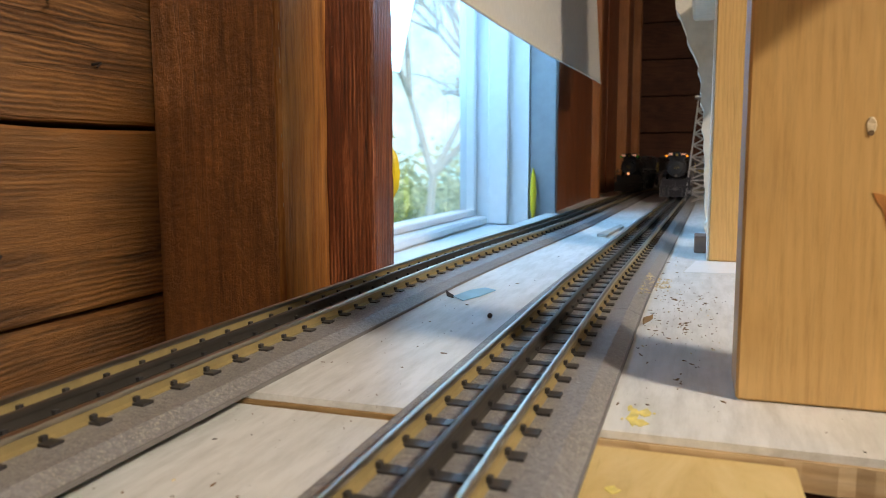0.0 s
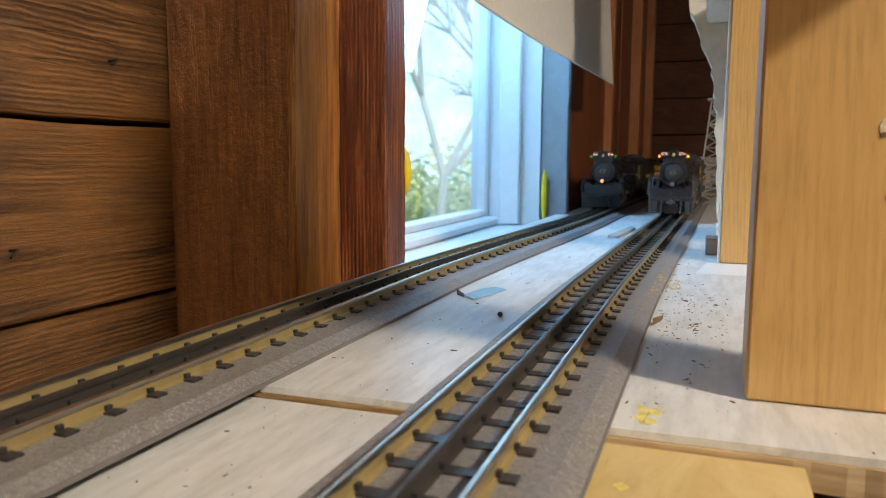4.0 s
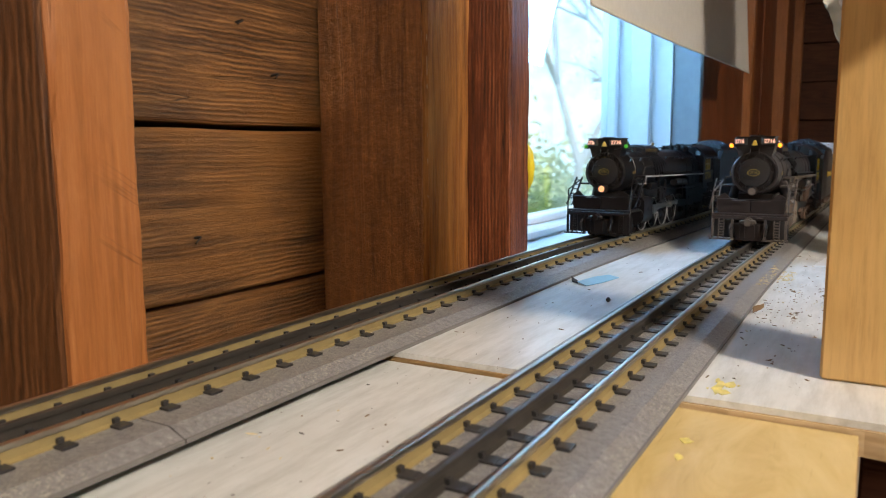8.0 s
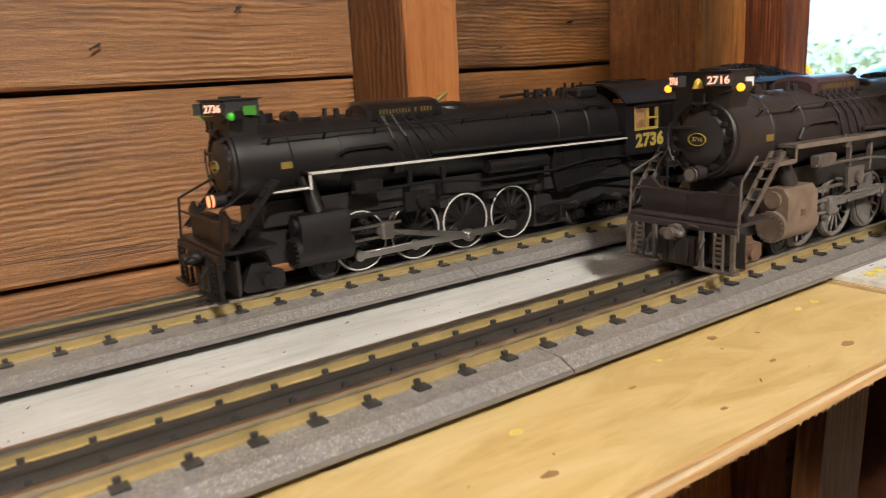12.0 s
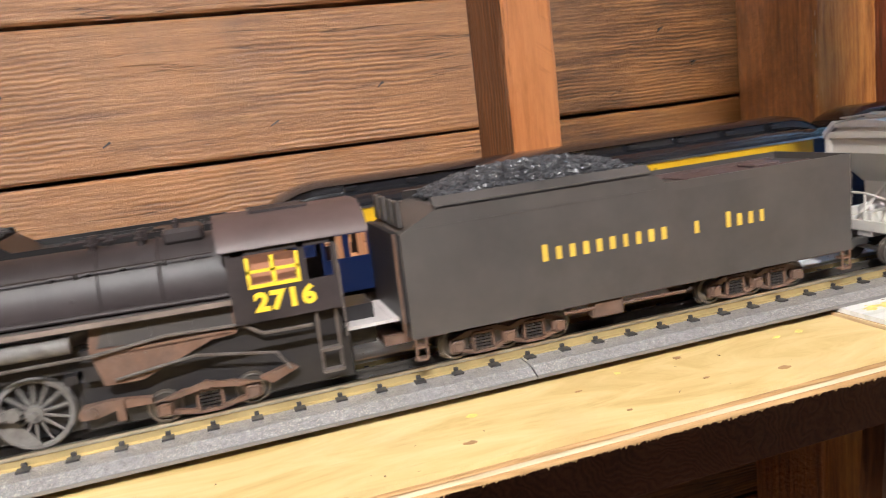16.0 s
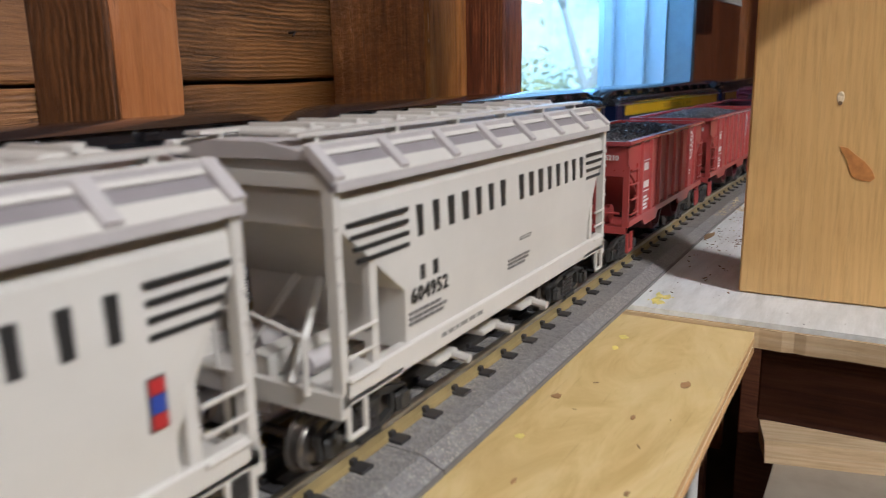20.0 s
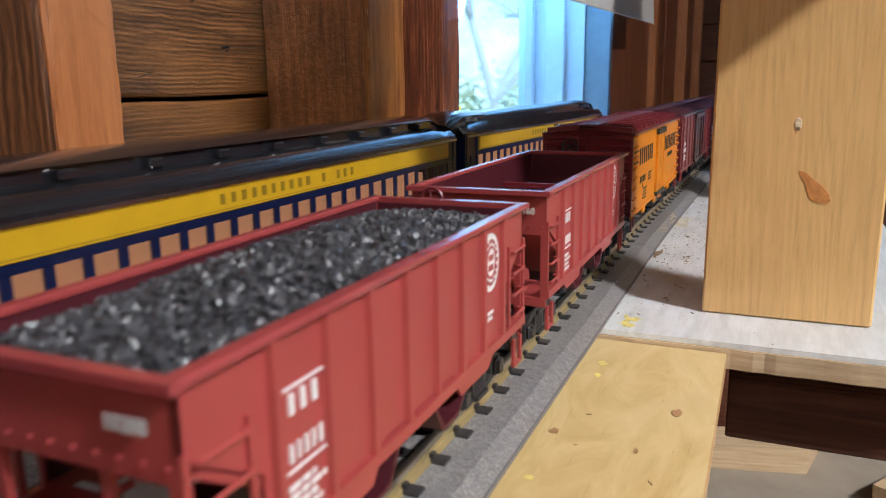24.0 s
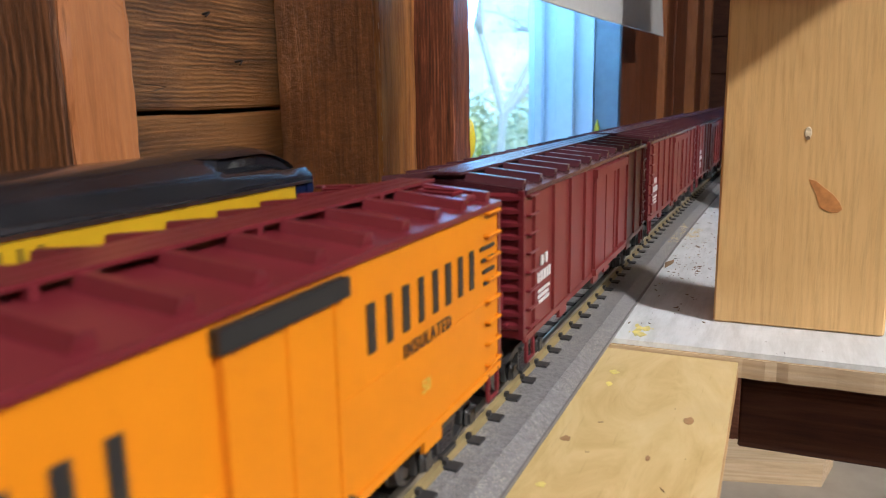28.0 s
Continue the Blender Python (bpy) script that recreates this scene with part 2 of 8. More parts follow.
    if pits:
        pit = ramp(N, L, ntex(N, L, coords(N, L), 120, 4, 0.65), [(0.40, (0, 0, 0)), (0.60, (1, 1, 1))])
        col = mix(N, L, mix(N, L, pits * 0.5, (0, 0, 0), mix(N, L, 1.0, pit, (1, 1, 1), "DIFFERENCE")), col, tuple(c * 0.5 for c in dark))
        height = maths("ADD", height, maths("MULTIPLY", pit, pits * 1.2))
    if saw:
        turn, squash = N.new("ShaderNodeMapping"), N.new("ShaderNodeMapping")
        turn.inputs["Rotation"].default_value, squash.inputs["Scale"].default_value = (0.62, 0, 0), (1, 0.05, 1)
        L.new(coords(N, L), turn.inputs[0])
        L.new(turn.outputs[0], squash.inputs[0])
        scratch = maths("ABSOLUTE", maths("SUBTRACT", ntex(N, L, squash.outputs[0], 48, 3, 0.6), 0.5), 0.0)
        mark = maths("MULTIPLY", ramp(N, L, scratch, [(0.0, (saw, saw, saw)), (0.012, (0, 0, 0))]), ramp(N, L, ntex(N, L, coords(N, L), 14, 3), [(0.45, (0, 0, 0)), (0.6, (1, 1, 1))]))
        col = mix(N, L, mark, col, tuple(c * 0.55 for c in dark))
        height = maths("SUBTRACT", height, maths("MULTIPLY", mark, 0.7))
    if dust:
        sp = ntex(N, L, coords(N, L), 210, 3, 0.6)
        col = mix(N, L, ramp(N, L, sp, [(0.735, (0, 0, 0)), (0.77, (dust, dust, dust))]), col, (0.52, 0.45, 0.36))
    L.new(col, b.inputs["Base Color"])
    L.new(maths("MULTIPLY_ADD", fine, 0.35, rough - 0.17), b.inputs["Roughness"])
    bump(N, L, b, height, relief, 0.0012)
    return m


M_WALL = old_wood("weathered_wall_board", (0.062, 0.027, 0.010), (0.191, 0.084, 0.028), (0.444, 0.217, 0.077), 1, 0.0042, 30, 0.85, (0.037, 0.022, 0.014), (0.599, 0.258, 0.067), 0.38, 1.0, 0.6)
M_WALL_L = old_wood("lighter_wall_board", (0.149, 0.062, 0.022), (0.299, 0.135, 0.047), (0.471, 0.236, 0.090), 1, 0.0048, 30, 0.65, (0.098, 0.053, 0.030), (0.483, 0.213, 0.064), 0.40, 0.9, 0.8)
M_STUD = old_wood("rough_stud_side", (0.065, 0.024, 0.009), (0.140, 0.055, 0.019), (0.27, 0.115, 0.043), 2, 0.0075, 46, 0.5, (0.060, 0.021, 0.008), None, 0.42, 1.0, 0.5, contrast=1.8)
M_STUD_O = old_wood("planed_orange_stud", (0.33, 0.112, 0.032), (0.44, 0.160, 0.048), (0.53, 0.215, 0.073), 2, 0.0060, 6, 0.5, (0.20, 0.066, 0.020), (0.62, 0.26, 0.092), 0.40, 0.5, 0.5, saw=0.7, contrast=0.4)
# colour lightened to make up for lamp light the post shadow blocks
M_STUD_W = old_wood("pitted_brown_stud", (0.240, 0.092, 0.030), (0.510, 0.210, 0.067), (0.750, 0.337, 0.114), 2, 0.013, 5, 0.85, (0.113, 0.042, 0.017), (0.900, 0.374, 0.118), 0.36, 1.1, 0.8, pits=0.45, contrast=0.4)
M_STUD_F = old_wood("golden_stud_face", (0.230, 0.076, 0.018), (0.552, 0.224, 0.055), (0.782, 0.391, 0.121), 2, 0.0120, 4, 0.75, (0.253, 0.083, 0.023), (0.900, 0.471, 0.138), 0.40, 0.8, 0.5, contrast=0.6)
M_CASING = old_wood("red_brown_casing", (0.054, 0.015, 0.009), (0.220, 0.061, 0.024), (0.557, 0.194, 0.074), 2, 0.0036, 8, 0.6, (0.061, 0.019, 0.010), None, 0.36, 0.8, 0.5)
M_PINE = wood("pine_post", (0.60, 0.360, 0.132), (0.665, 0.415, 0.158), (0.71, 0.46, 0.19), 2, 0.38, 1.0, 0.12, 0.2, 0.4, ring=330, dist=1.0)


def bare_ply(name):
    """Pale rotary-cut veneer: broad wandering figure along the sheet, faint pores and smudges."""
    m, N, L, b = material(name, 0.5, 0, 0.35)
    fig = ntex(N, L, coords(N, L, (1, 0.25, 1), per_object=False), 34, 7, 0.62, 1.6)
    pore = ntex(N, L, coords(N, L, (1, 0.05, 1), per_object=False), 700, 3, 0.6)
    c = ramp(N, L, fig, [(0.34, (0.53, 0.365, 0.140)), (0.50, (0.64, 0.475, 0.210)), (0.66, (0.70, 0.545, 0.275))])
    c = mix(N, L, ramp(N, L, pore, [(0.62, (0, 0, 0)), (0.74, (0.4, 0.4, 0.4))]), c, (0.42, 0.27, 0.10))
    c = mix(N, L, ramp(N, L, ntex(N, L, coords(N, L, per_object=False), 11, 5), [(0.50, (0, 0, 0)), (0.70, (0.5, 0.5, 0.5))]), c, (0.52, 0.39, 0.19))
    L.new(c, b.inputs["Base Color"])
    bump(N, L, b, pore, 0.15, 0.0003)
    return m


M_PLY = bare_ply("bare_plywood")
M_PLYEDGE = wood("plywood_edge", (0.34, 0.18, 0.07), (0.52, 0.31, 0.13), (0.66, 0.44, 0.22), 1, 0.7, 1.2, 0.8, 0.4)
M_PLYCORE = wood("plywood_core", (0.55, 0.42, 0.24), (0.72, 0.58, 0.38), (0.82, 0.70, 0.50), 1, 0.7, 1.2, 0.5, 0.3)
M_EDGE = wood("sawn_board_edge", (0.28, 0.15, 0.06), (0.48, 0.30, 0.13), (0.64, 0.45, 0.22), 0, 0.7, 1.2, 1.0, 0.5)
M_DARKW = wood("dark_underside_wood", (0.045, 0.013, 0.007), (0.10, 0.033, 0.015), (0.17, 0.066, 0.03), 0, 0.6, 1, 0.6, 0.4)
M_SCRAP = wood("scrap_pine", (0.46, 0.31, 0.17), (0.62, 0.45, 0.26), (0.72, 0.57, 0.37), 0, 0.6, 0.6, 0.3, 0.3)


def board_paint(name):
    """Worn white paint on plywood: faint brush streaks, grey grime and tiny specks."""
    m, N, L, b = material(name, 0.42, 0, 0.45)
    v = coords(N, L, (1, 0.15, 1), per_object=False)
    v2 = coords(N, L, per_object=False)
    streak = ntex(N, L, v, 120, 8, 0.7)
    big = ntex(N, L, v2, 7, 5)
    c = ramp(N, L, streak, [(0.30, (0.52, 0.525, 0.51)), (0.58, (0.74, 0.75, 0.75))])
    c = mix(N, L, ramp(N, L, big, [(0.42, (0, 0, 0)), (0.72, (0.6, 0.6, 0.6))]), c, (0.43, 0.44, 0.41))
    speck = ntex(N, L, v2, 330, 2)
    c = mix(N, L, ramp(N, L, speck, [(0.735, (0, 0, 0)), (0.75, (0.8, 0.8, 0.8))]), c, (0.13, 0.10, 0.075))
    L.new(c, b.inputs["Base Color"])
    bump(N, L, b, streak, 0.25, 0.0004)
    return m


M_BOARD = board_paint("worn_white_board_paint")


def grit(name, base, light):
    m, N, L, b = material(name, 0.32, 0, 0.6)
    v = coords(N, L, per_object=False)
    g = ntex(N, L, v, 340, 5, 0.75)
    c = ramp(N, L, g, [(0.35, base), (0.62, light), (0.74, tuple(min(1, x * 2.2) for x in light))])
    c = mix(N, L, ramp(N, L, ntex(N, L, v, 22, 4), [(0.4, (0, 0, 0)), (0.8, (0.5, 0.5, 0.5))]), c, (0.20, 0.185, 0.165))
    # painted pale specks for the grit's sparkle, thicker in some stretches than others
    grain = ntex(N, L, v, 1150, 2, 0.5)
    patch = ramp(N, L, ntex(N, L, v, 11, 3), [(0.40, (0.25, 0.25, 0.25)), (0.60, (1, 1, 1))])
    spot = ramp(N, L, grain, [(0.56, (0, 0, 0)), (0.63, (0.62, 0.62, 0.62))])
    c = mix(N, L, mix(N, L, patch, (0, 0, 0), spot), c, (0.66, 0.61, 0.48))
    L.new(c, b.inputs["Base Color"])
    bump(N, L, b, g, 1.0, 0.0013)
    return m


M_BED = grit("grey_ballast_plastic", (0.165, 0.158, 0.160), (0.30, 0.29, 0.295))
M_BEDEDGE = paint("roadbed_lower_lip", (0.165, 0.155, 0.148), 0.5)
M_TIE = paint("black_tie", (0.035, 0.033, 0.034), 0.45, 0.2)
M_RAIL = paint("brassy_rail", (0.47, 0.37, 0.175), 0.36, 0.14, 0.4, (0.26, 0.19, 0.10), 0.5)
M_RAILHEAD = paint("polished_rail_head", (0.66, 0.62, 0.52), 0.34, 0.05, 0.0, metal=1.0)
M_CRAIL = paint("blackened_rail", (0.11, 0.10, 0.09), 0.42, 0.15, metal=0.7)
M_LOCO_W = paint("weathered_black_paint", (0.024, 0.019, 0.019), 0.50, 0.4, 0.6, (0.068, 0.052, 0.054), spec=0.4, scale=46, relief=0.15)
M_LOCO_DUST = paint("dusty_running_gear", (0.085, 0.077, 0.073), 0.5, 0.5, 0.7, (0.15, 0.105, 0.08), scale=190, relief=0.2)
M_RUST = paint("rusty_frame_paint", (0.092, 0.066, 0.054), 0.62, 0.4, 0.85, (0.20, 0.092, 0.045), scale=120, relief=0.3)
M_DRYGREY = paint("chalky_grey_paint", (0.135, 0.130, 0.124), 0.6, 0.35, 0.6, (0.085, 0.066, 0.053), scale=160)
M_TANDUST = paint("tan_dusted_edge", (0.17, 0.135, 0.112), 0.6, 0.25, 0.4, (0.10, 0.07, 0.055), scale=60)
M_RUSTDARK = paint("dark_rusty_paint", (0.165, 0.128, 0.100), 0.6, 0.35, 0.6, (0.16, 0.09, 0.055), scale=70)
M_BROWNROOF = paint("brown_dusted_roof", (0.074, 0.049, 0.046), 0.5, 0.2, 0.5, (0.15, 0.10, 0.09), scale=40)
M_DOME = paint("maroon_dusted_dome", (0.050, 0.028, 0.029), 0.42, 0.25, 0.5, (0.085, 0.058, 0.058), scale=60)
# near-black for soot and for the shade painted onto engine fronts
M_SOOTSHADE = paint("sooty_shaded_front_paint", (0.018, 0.017, 0.018), 0.42, 0.3, 0.35, (0.05, 0.04, 0.036), scale=60)
M_GOLDDIM = paint("dulled_gold", (0.20, 0.135, 0.035), 0.5, 0.2)
M_LOCO_B = paint("gloss_black_paint", (0.008, 0.0072, 0.008), 0.40, 0.3, 0.3, (0.020, 0.014, 0.012), spec=0.5, scale=90, relief=0.15, coat=0.06)
M_TENDER = paint("dusty_grey_tender_paint", (0.050, 0.047, 0.045), 0.45, 0.25, 0.75, (0.115, 0.095, 0.086), scale=22, relief=0.15)
M_STEEL = paint("satin_steel_rod", (0.55, 0.54, 0.52), 0.3, 0.08, metal=1.0)
M_WHITE = paint("white_line_paint", (0.75, 0.75, 0.74), 0.4)
M_TYRE = paint("greyed_white_tyre", (0.50, 0.50, 0.48), 0.4)
M_YEL = paint("yellow_lettering", (0.78, 0.55, 0.03), 0.45)
M_GOLD = paint("gold_lettering", (0.62, 0.42, 0.06), 0.45)
M_GOLDOLD = paint("aged_gold_lettering", (0.36, 0.27, 0.06), 0.45)
M_GREENPLATE = paint("green_flag_plate", (0.06, 0.24, 0.03), 0.4)
M_BLACK = paint("black_lettering", (0.02, 0.02, 0.02), 0.5)
M_HOP = paint("light_grey_hopper_paint", (0.57, 0.545, 0.505), 0.42, 0.05, 0.25, (0.45, 0.41, 0.38), scale=30)
M_PRINT = paint("small_grey_print", (0.20, 0.19, 0.18), 0.5)
M_HOPROOF = paint("grey_mauve_roof_paint", (0.46, 0.43, 0.425), 0.5, 0.08)
# eaves coloured darker to look like shaded recessed panels
M_HOPEAVE = paint("mauve_recess_shade", (0.25, 0.225, 0.235), 0.55, 0.08)
M_SHELF = paint("dusty_beige_shelf", (0.34, 0.285, 0.22), 0.7, 0.15, 0.3, (0.3, 0.27, 0.24), scale=15)
M_TRUCK = paint("black_truck_plastic", (0.03, 0.029, 0.028), 0.5, 0.25, 0.3, (0.07, 0.06, 0.05))
M_WHEEL = paint("worn_wheel_steel", (0.17, 0.155, 0.14), 0.35, 0.15, metal=0.8)
M_RED = paint("oxide_red_paint", (0.34, 0.055, 0.050), 0.42, 0.08, 0.15, (0.22, 0.05, 0.04), scale=30)
M_REDRIM = paint("rubbed_red_rim", (0.30, 0.050, 0.050), 0.26, 0.1, spec=0.7)
# inner faces take a much darker red than the outer sides
M_REDIN = paint("darker_red_inside", (0.066, 0.008, 0.014), 0.5, 0.12, 0.2, (0.10, 0.016, 0.016), scale=30)
M_ROOFRED = paint("maroon_roof_paint", (0.145, 0.017, 0.022), 0.30, 0.1)
M_BOXROOF = paint("dark_glossy_car_roof", (0.075, 0.024, 0.030), 0.26, 0.12)
M_BOXRED = paint("dark_boxcar_red", (0.17, 0.026, 0.024), 0.42, 0.1)
M_ORANGE = paint("orange_yellow_paint", (0.66, 0.215, 0.001), 0.45, 0.05, 0.12, (0.57, 0.18, 0.002), scale=30, spec=0.18)


def lump_coal():
    """Broken coal: each lump has its own tone, with grey split faces."""
    m, N, L, b = material("coal", 0.38, 0, 0.6)
    geo = N.new("ShaderNodeNewGeometry")
    tone = ramp(N, L, geo.outputs["Random Per Island"], [(0.0, (0.012, 0.012, 0.014)), (0.55, (0.035, 0.036, 0.041)), (0.86, (0.070, 0.072, 0.080)), (1.0, (0.115, 0.115, 0.122))])
    L.new(mix(N, L, 0.35, tone, ramp(N, L, ntex(N, L, coords(N, L), 500, 4), [(0.35, (0.010, 0.010, 0.012)), (0.7, (0.10, 0.10, 0.11))])), b.inputs["Base Color"])
    bump(N, L, b, ntex(N, L, coords(N, L), 700, 3), 0.5, 0.0004)
    return m


M_COAL = lump_coal()
M_BLUE = paint("deep_blue_coach_paint", (0.005, 0.011, 0.044), 0.3, 0.1, coat=0.3)
M_BAND = paint("yellow_letterboard", (0.56, 0.335, 0.006), 0.35, 0.05)
M_BANDLET = paint("faded_dark_lettering", (0.24, 0.15, 0.012), 0.4)
M_ROOF = paint("black_coach_roof", (0.014, 0.014, 0.017), 0.20, 0.35, spec=0.8, coat=0.6)
# seats themselves emit, in place of lamps inside the coach
M_SEAT = glow("copper_interior_glow", (0.60, 0.27, 0.12), 0.45)
# faint emission imitates a lit cab behind its windows
M_LITWIN = glow("cab_interior_glow", (0.55, 0.25, 0.14), 0.22)
M_LAMPO = glow("amber_lamp", (1.0, 0.32, 0.02), 2.4)
M_LAMPG = glow("green_lamp", (0.10, 0.7, 0.05), 0.25)
M_LAMPW = glow("warm_headlamp", (1.0, 0.40, 0.18), 1.3)
M_NUMDIG = glow("lit_number", (1.0, 0.50, 0.34), 1.1)
M_CLOTH = paint("cream_cloth_shade", (0.70, 0.66, 0.60), 0.8, 0.04, relief=0.4, scale=120)
M_VINYL = paint("white_vinyl_frame", (0.78, 0.80, 0.82), 0.3, 0.03)
M_GREYPAINT = paint("chipped_grey_blue_paint", (0.27, 0.30, 0.32), 0.5, 0.08, 0.3, (0.19, 0.17, 0.15), scale=40)
M_FOAM = paint("plaster_foam", (0.66, 0.63, 0.56), 0.85, 0.08, relief=0.8, scale=90)
M_BLUEPAPER = paint("pale_blue_paper", (0.23, 0.47, 0.66), 0.5, 0.1)
M_YSTAIN = paint("yellow_paint_spot", (0.74, 0.62, 0.13), 0.5, 0.35, 0.6, (0.72, 0.66, 0.40), scale=160)
M_CHIP = paint("brown_debris", (0.20, 0.125, 0.065), 0.8, 0.4)
M_STRAW = paint("straw_debris", (0.66, 0.56, 0.36), 0.8, 0.3)
M_DARKBIT = paint("dark_debris", (0.035, 0.03, 0.03), 0.7)
M_YPLASTIC = paint("yellow_plastic", (0.80, 0.62, 0.03), 0.4)
M_CEIL = paint("white_ceiling", (0.60, 0.57, 0.52), 0.8)
# unseen walls and floor coloured dark to hold bounced light down
M_ROOM = wood("unseen_dark_boards", (0.07, 0.04, 0.022), (0.13, 0.08, 0.045), (0.20, 0.13, 0.075), 1, 0.7)
M_FLOOR = paint("grey_floor", (0.06, 0.053, 0.046), 0.6, 0.2, scale=8)
# leaf and bark colours paled to imitate haze and overexposure
M_LEAF = paint("paled_spring_leaf", (0.55, 0.66, 0.40), 0.6, 0.4)
M_BARK = paint("haze_paled_bark", (0.50, 0.56, 0.58), 0.8, 0.3)
M_GRASS = paint("grass", (0.14, 0.22, 0.05), 0.8, 0.3, scale=4)
M_TOWER = paint("grey_tower_plastic", (0.42, 0.40, 0.37), 0.6)
M_PIPE = paint("pale_pipe", (0.6, 0.58, 0.54), 0.4)


def glass_material():
    m, N, L, b = material("window_glass", 0.02)
    b.inputs["Base Color"].default_value = (0.86, 0.95, 1.0, 1)
    b.inputs["Transmission Weight"].default_value, b.inputs["IOR"].default_value = 1.0, 1.45
    return m


M_GLASS = glass_material()

# ---- mesh helpers ----


def box(bm, x0, x1, y0, y1, z0, z1, bev=0.0):
    r = bmesh.ops.create_cube(bm, size=1.0, matrix=Matrix.LocRotScale(((x0 + x1) / 2, (y0 + y1) / 2, (z0 + z1) / 2), None, (abs(x1 - x0), abs(y1 - y0), abs(z1 - z0))))
    if bev:
        es = list({e for v in r["verts"] for e in v.link_edges})
        bmesh.ops.bevel(bm, geom=es, offset=bev, segments=1, affect="EDGES", profile=0.5)


def rod(bm, a, b, r, seg=8, r2=None):
    """Cylinder or cone from a to b."""
    a, b = Vector(a), Vector(b)
    d = b - a
    m = Matrix.Translation((a + b) / 2) @ d.to_track_quat("Z", "Y").to_matrix().to_4x4()
    bmesh.ops.create_cone(bm, cap_ends=True, segments=seg, radius1=r, radius2=r if r2 is None else r2, depth=d.length, matrix=m)


def ring(bm, c, axis, r, tube, seg=28, tseg=6):
    """Torus at c round axis 'x' or 'y'."""
    rows = []
    for i in range(seg):
        a = 2 * math.pi * i / seg
        row = []
        for j in range(tseg):
            b = 2 * math.pi * j / tseg
            rad, off = r + tube * math.cos(b), tube * math.sin(b)
            p = (off, rad * math.cos(a), rad * math.sin(a)) if axis == "x" else (rad * math.cos(a), off, rad * math.sin(a))
            row.append(bm.verts.new(Vector(c) + Vector(p)))
        rows.append(row)
    for i in range(seg):
        for j in range(tseg):
            p, q = rows[i], rows[(i + 1) % seg]
            bm.faces.new((p[j], q[j], q[(j + 1) % tseg], p[(j + 1) % tseg]))


def loft(bm, sections, close=True):
    """Skin through closed loops of equal length."""
    loops = [[bm.verts.new(p) for p in s] for s in sections]
    n = len(loops[0])
    for a, b in zip(loops, loops[1:]):
        for i in range(n):
            bm.faces.new((a[i], a[(i + 1) % n], b[(i + 1) % n], b[i]))
    if close:
        bm.faces.new(loops[0][::-1])
        bm.faces.new(loops[-1])


def prism(bm, outline, axis, lo, hi):
    """Extrude a 2D outline along axis: 'x' takes (y, z), 'y' takes (x, z), 'z' takes (x, y)."""
    f = {"x": lambda p, t: (t, p[0], p[1]), "y": lambda p, t: (p[0], t, p[1]), "z": lambda p, t: (p[0], p[1], t)}[axis]
    loft(bm, [[f(p, lo) for p in outline], [f(p, hi) for p in outline]])


def finish(bm, smooth=False):
    bmesh.ops.recalc_face_normals(bm, faces=bm.faces)
    me = bpy.data.meshes.new("mesh")
    bm.to_mesh(me)
    bm.free()
    if smooth:
        me.polygons.foreach_set("use_smooth", [True] * len(me.polygons))
        me.set_sharp_from_angle(angle=radians(38))
    return me


def part(name, bm, mat, parent=None, label="", smooth=False, at=None):
    me = finish(bm, smooth)
    me.materials.append(mat)
    ob = new(name, me)
    if parent:
        ob.parent = parent
    if at is not None:
        ob.matrix_basis = at
    if label:
        ob["label"] = label
    return ob


def quick(name, mat, parent, fn, label="", smooth=False, at=None):
    bm = bmesh.new()
    fn(bm)
    return part(name, bm, mat, parent, label, smooth, at)


def thing(name, label, category, group="", kind="", at=None):
    ob = new(name)
    ob.empty_display_size = 0.02
    if at is not None:
        ob.matrix_basis = at
    return tagged(ob, label, category, group, kind)


def words(text, size, mat, parent, at, name="lettering", bold=0.0, squeeze=1.0, spacing=1.0):
    """Flat raised lettering as a mesh; local x runs along the words, local z faces the reader."""
    cu = bpy.data.curves.new("t", "FONT")
    cu.body, cu.size, cu.align_x, cu.align_y = text, size, "CENTER", "CENTER"
    cu.offset, cu.extrude, cu.space_character, cu.resolution_u = bold, 0.00015, spacing, 3
    tmp = bpy.data.objects.new("t", cu)
    scene.collection.objects.link(tmp)
    me = bpy.data.meshes.new_from_object(tmp.evaluated_get(bpy.context.evaluated_depsgraph_get()))
    bpy.data.objects.remove(tmp)
    bpy.data.curves.remove(cu)
    me.transform(Matrix.Diagonal((squeeze, 1, 1, 1)))
    me.materials.append(mat)
    ob = new(name, me)
    ob.parent, ob.matrix_basis = parent, at
    return ob


def side_text(y, z, x):
    """Pose of lettering on the +x side: words run towards +y."""
    return Matrix(((0, 0, 1, x), (1, 0, 0, y), (0, 1, 0, z), (0, 0, 0, 1)))


def end_text(x, z, y):
    """Pose of lettering on a -y end."""
    return Matrix(((1, 0, 0, x), (0, 0, -1, y), (0, 1, 0, z), (0, 0, 0, 1)))


def glyph_bars(bm, y0, y1, z, h, x, count, seed, gap_at=(), grow=1.0):
    """A name set as plain blocks, count of them between y0 and y1."""
    rnd = random.Random(seed)
    step = (y1 - y0) / count
    for i in range(count):
        if i in gap_at:
            continue
        w = step * rnd.uniform(0.30, 0.42)
        a = y0 + step * i + (step - w) / 2
        lo = z - h / 2
        box(bm, x - 0.0004, x + 0.0003, a, a + w, lo, lo + h * (grow if i == 0 else 1.0))


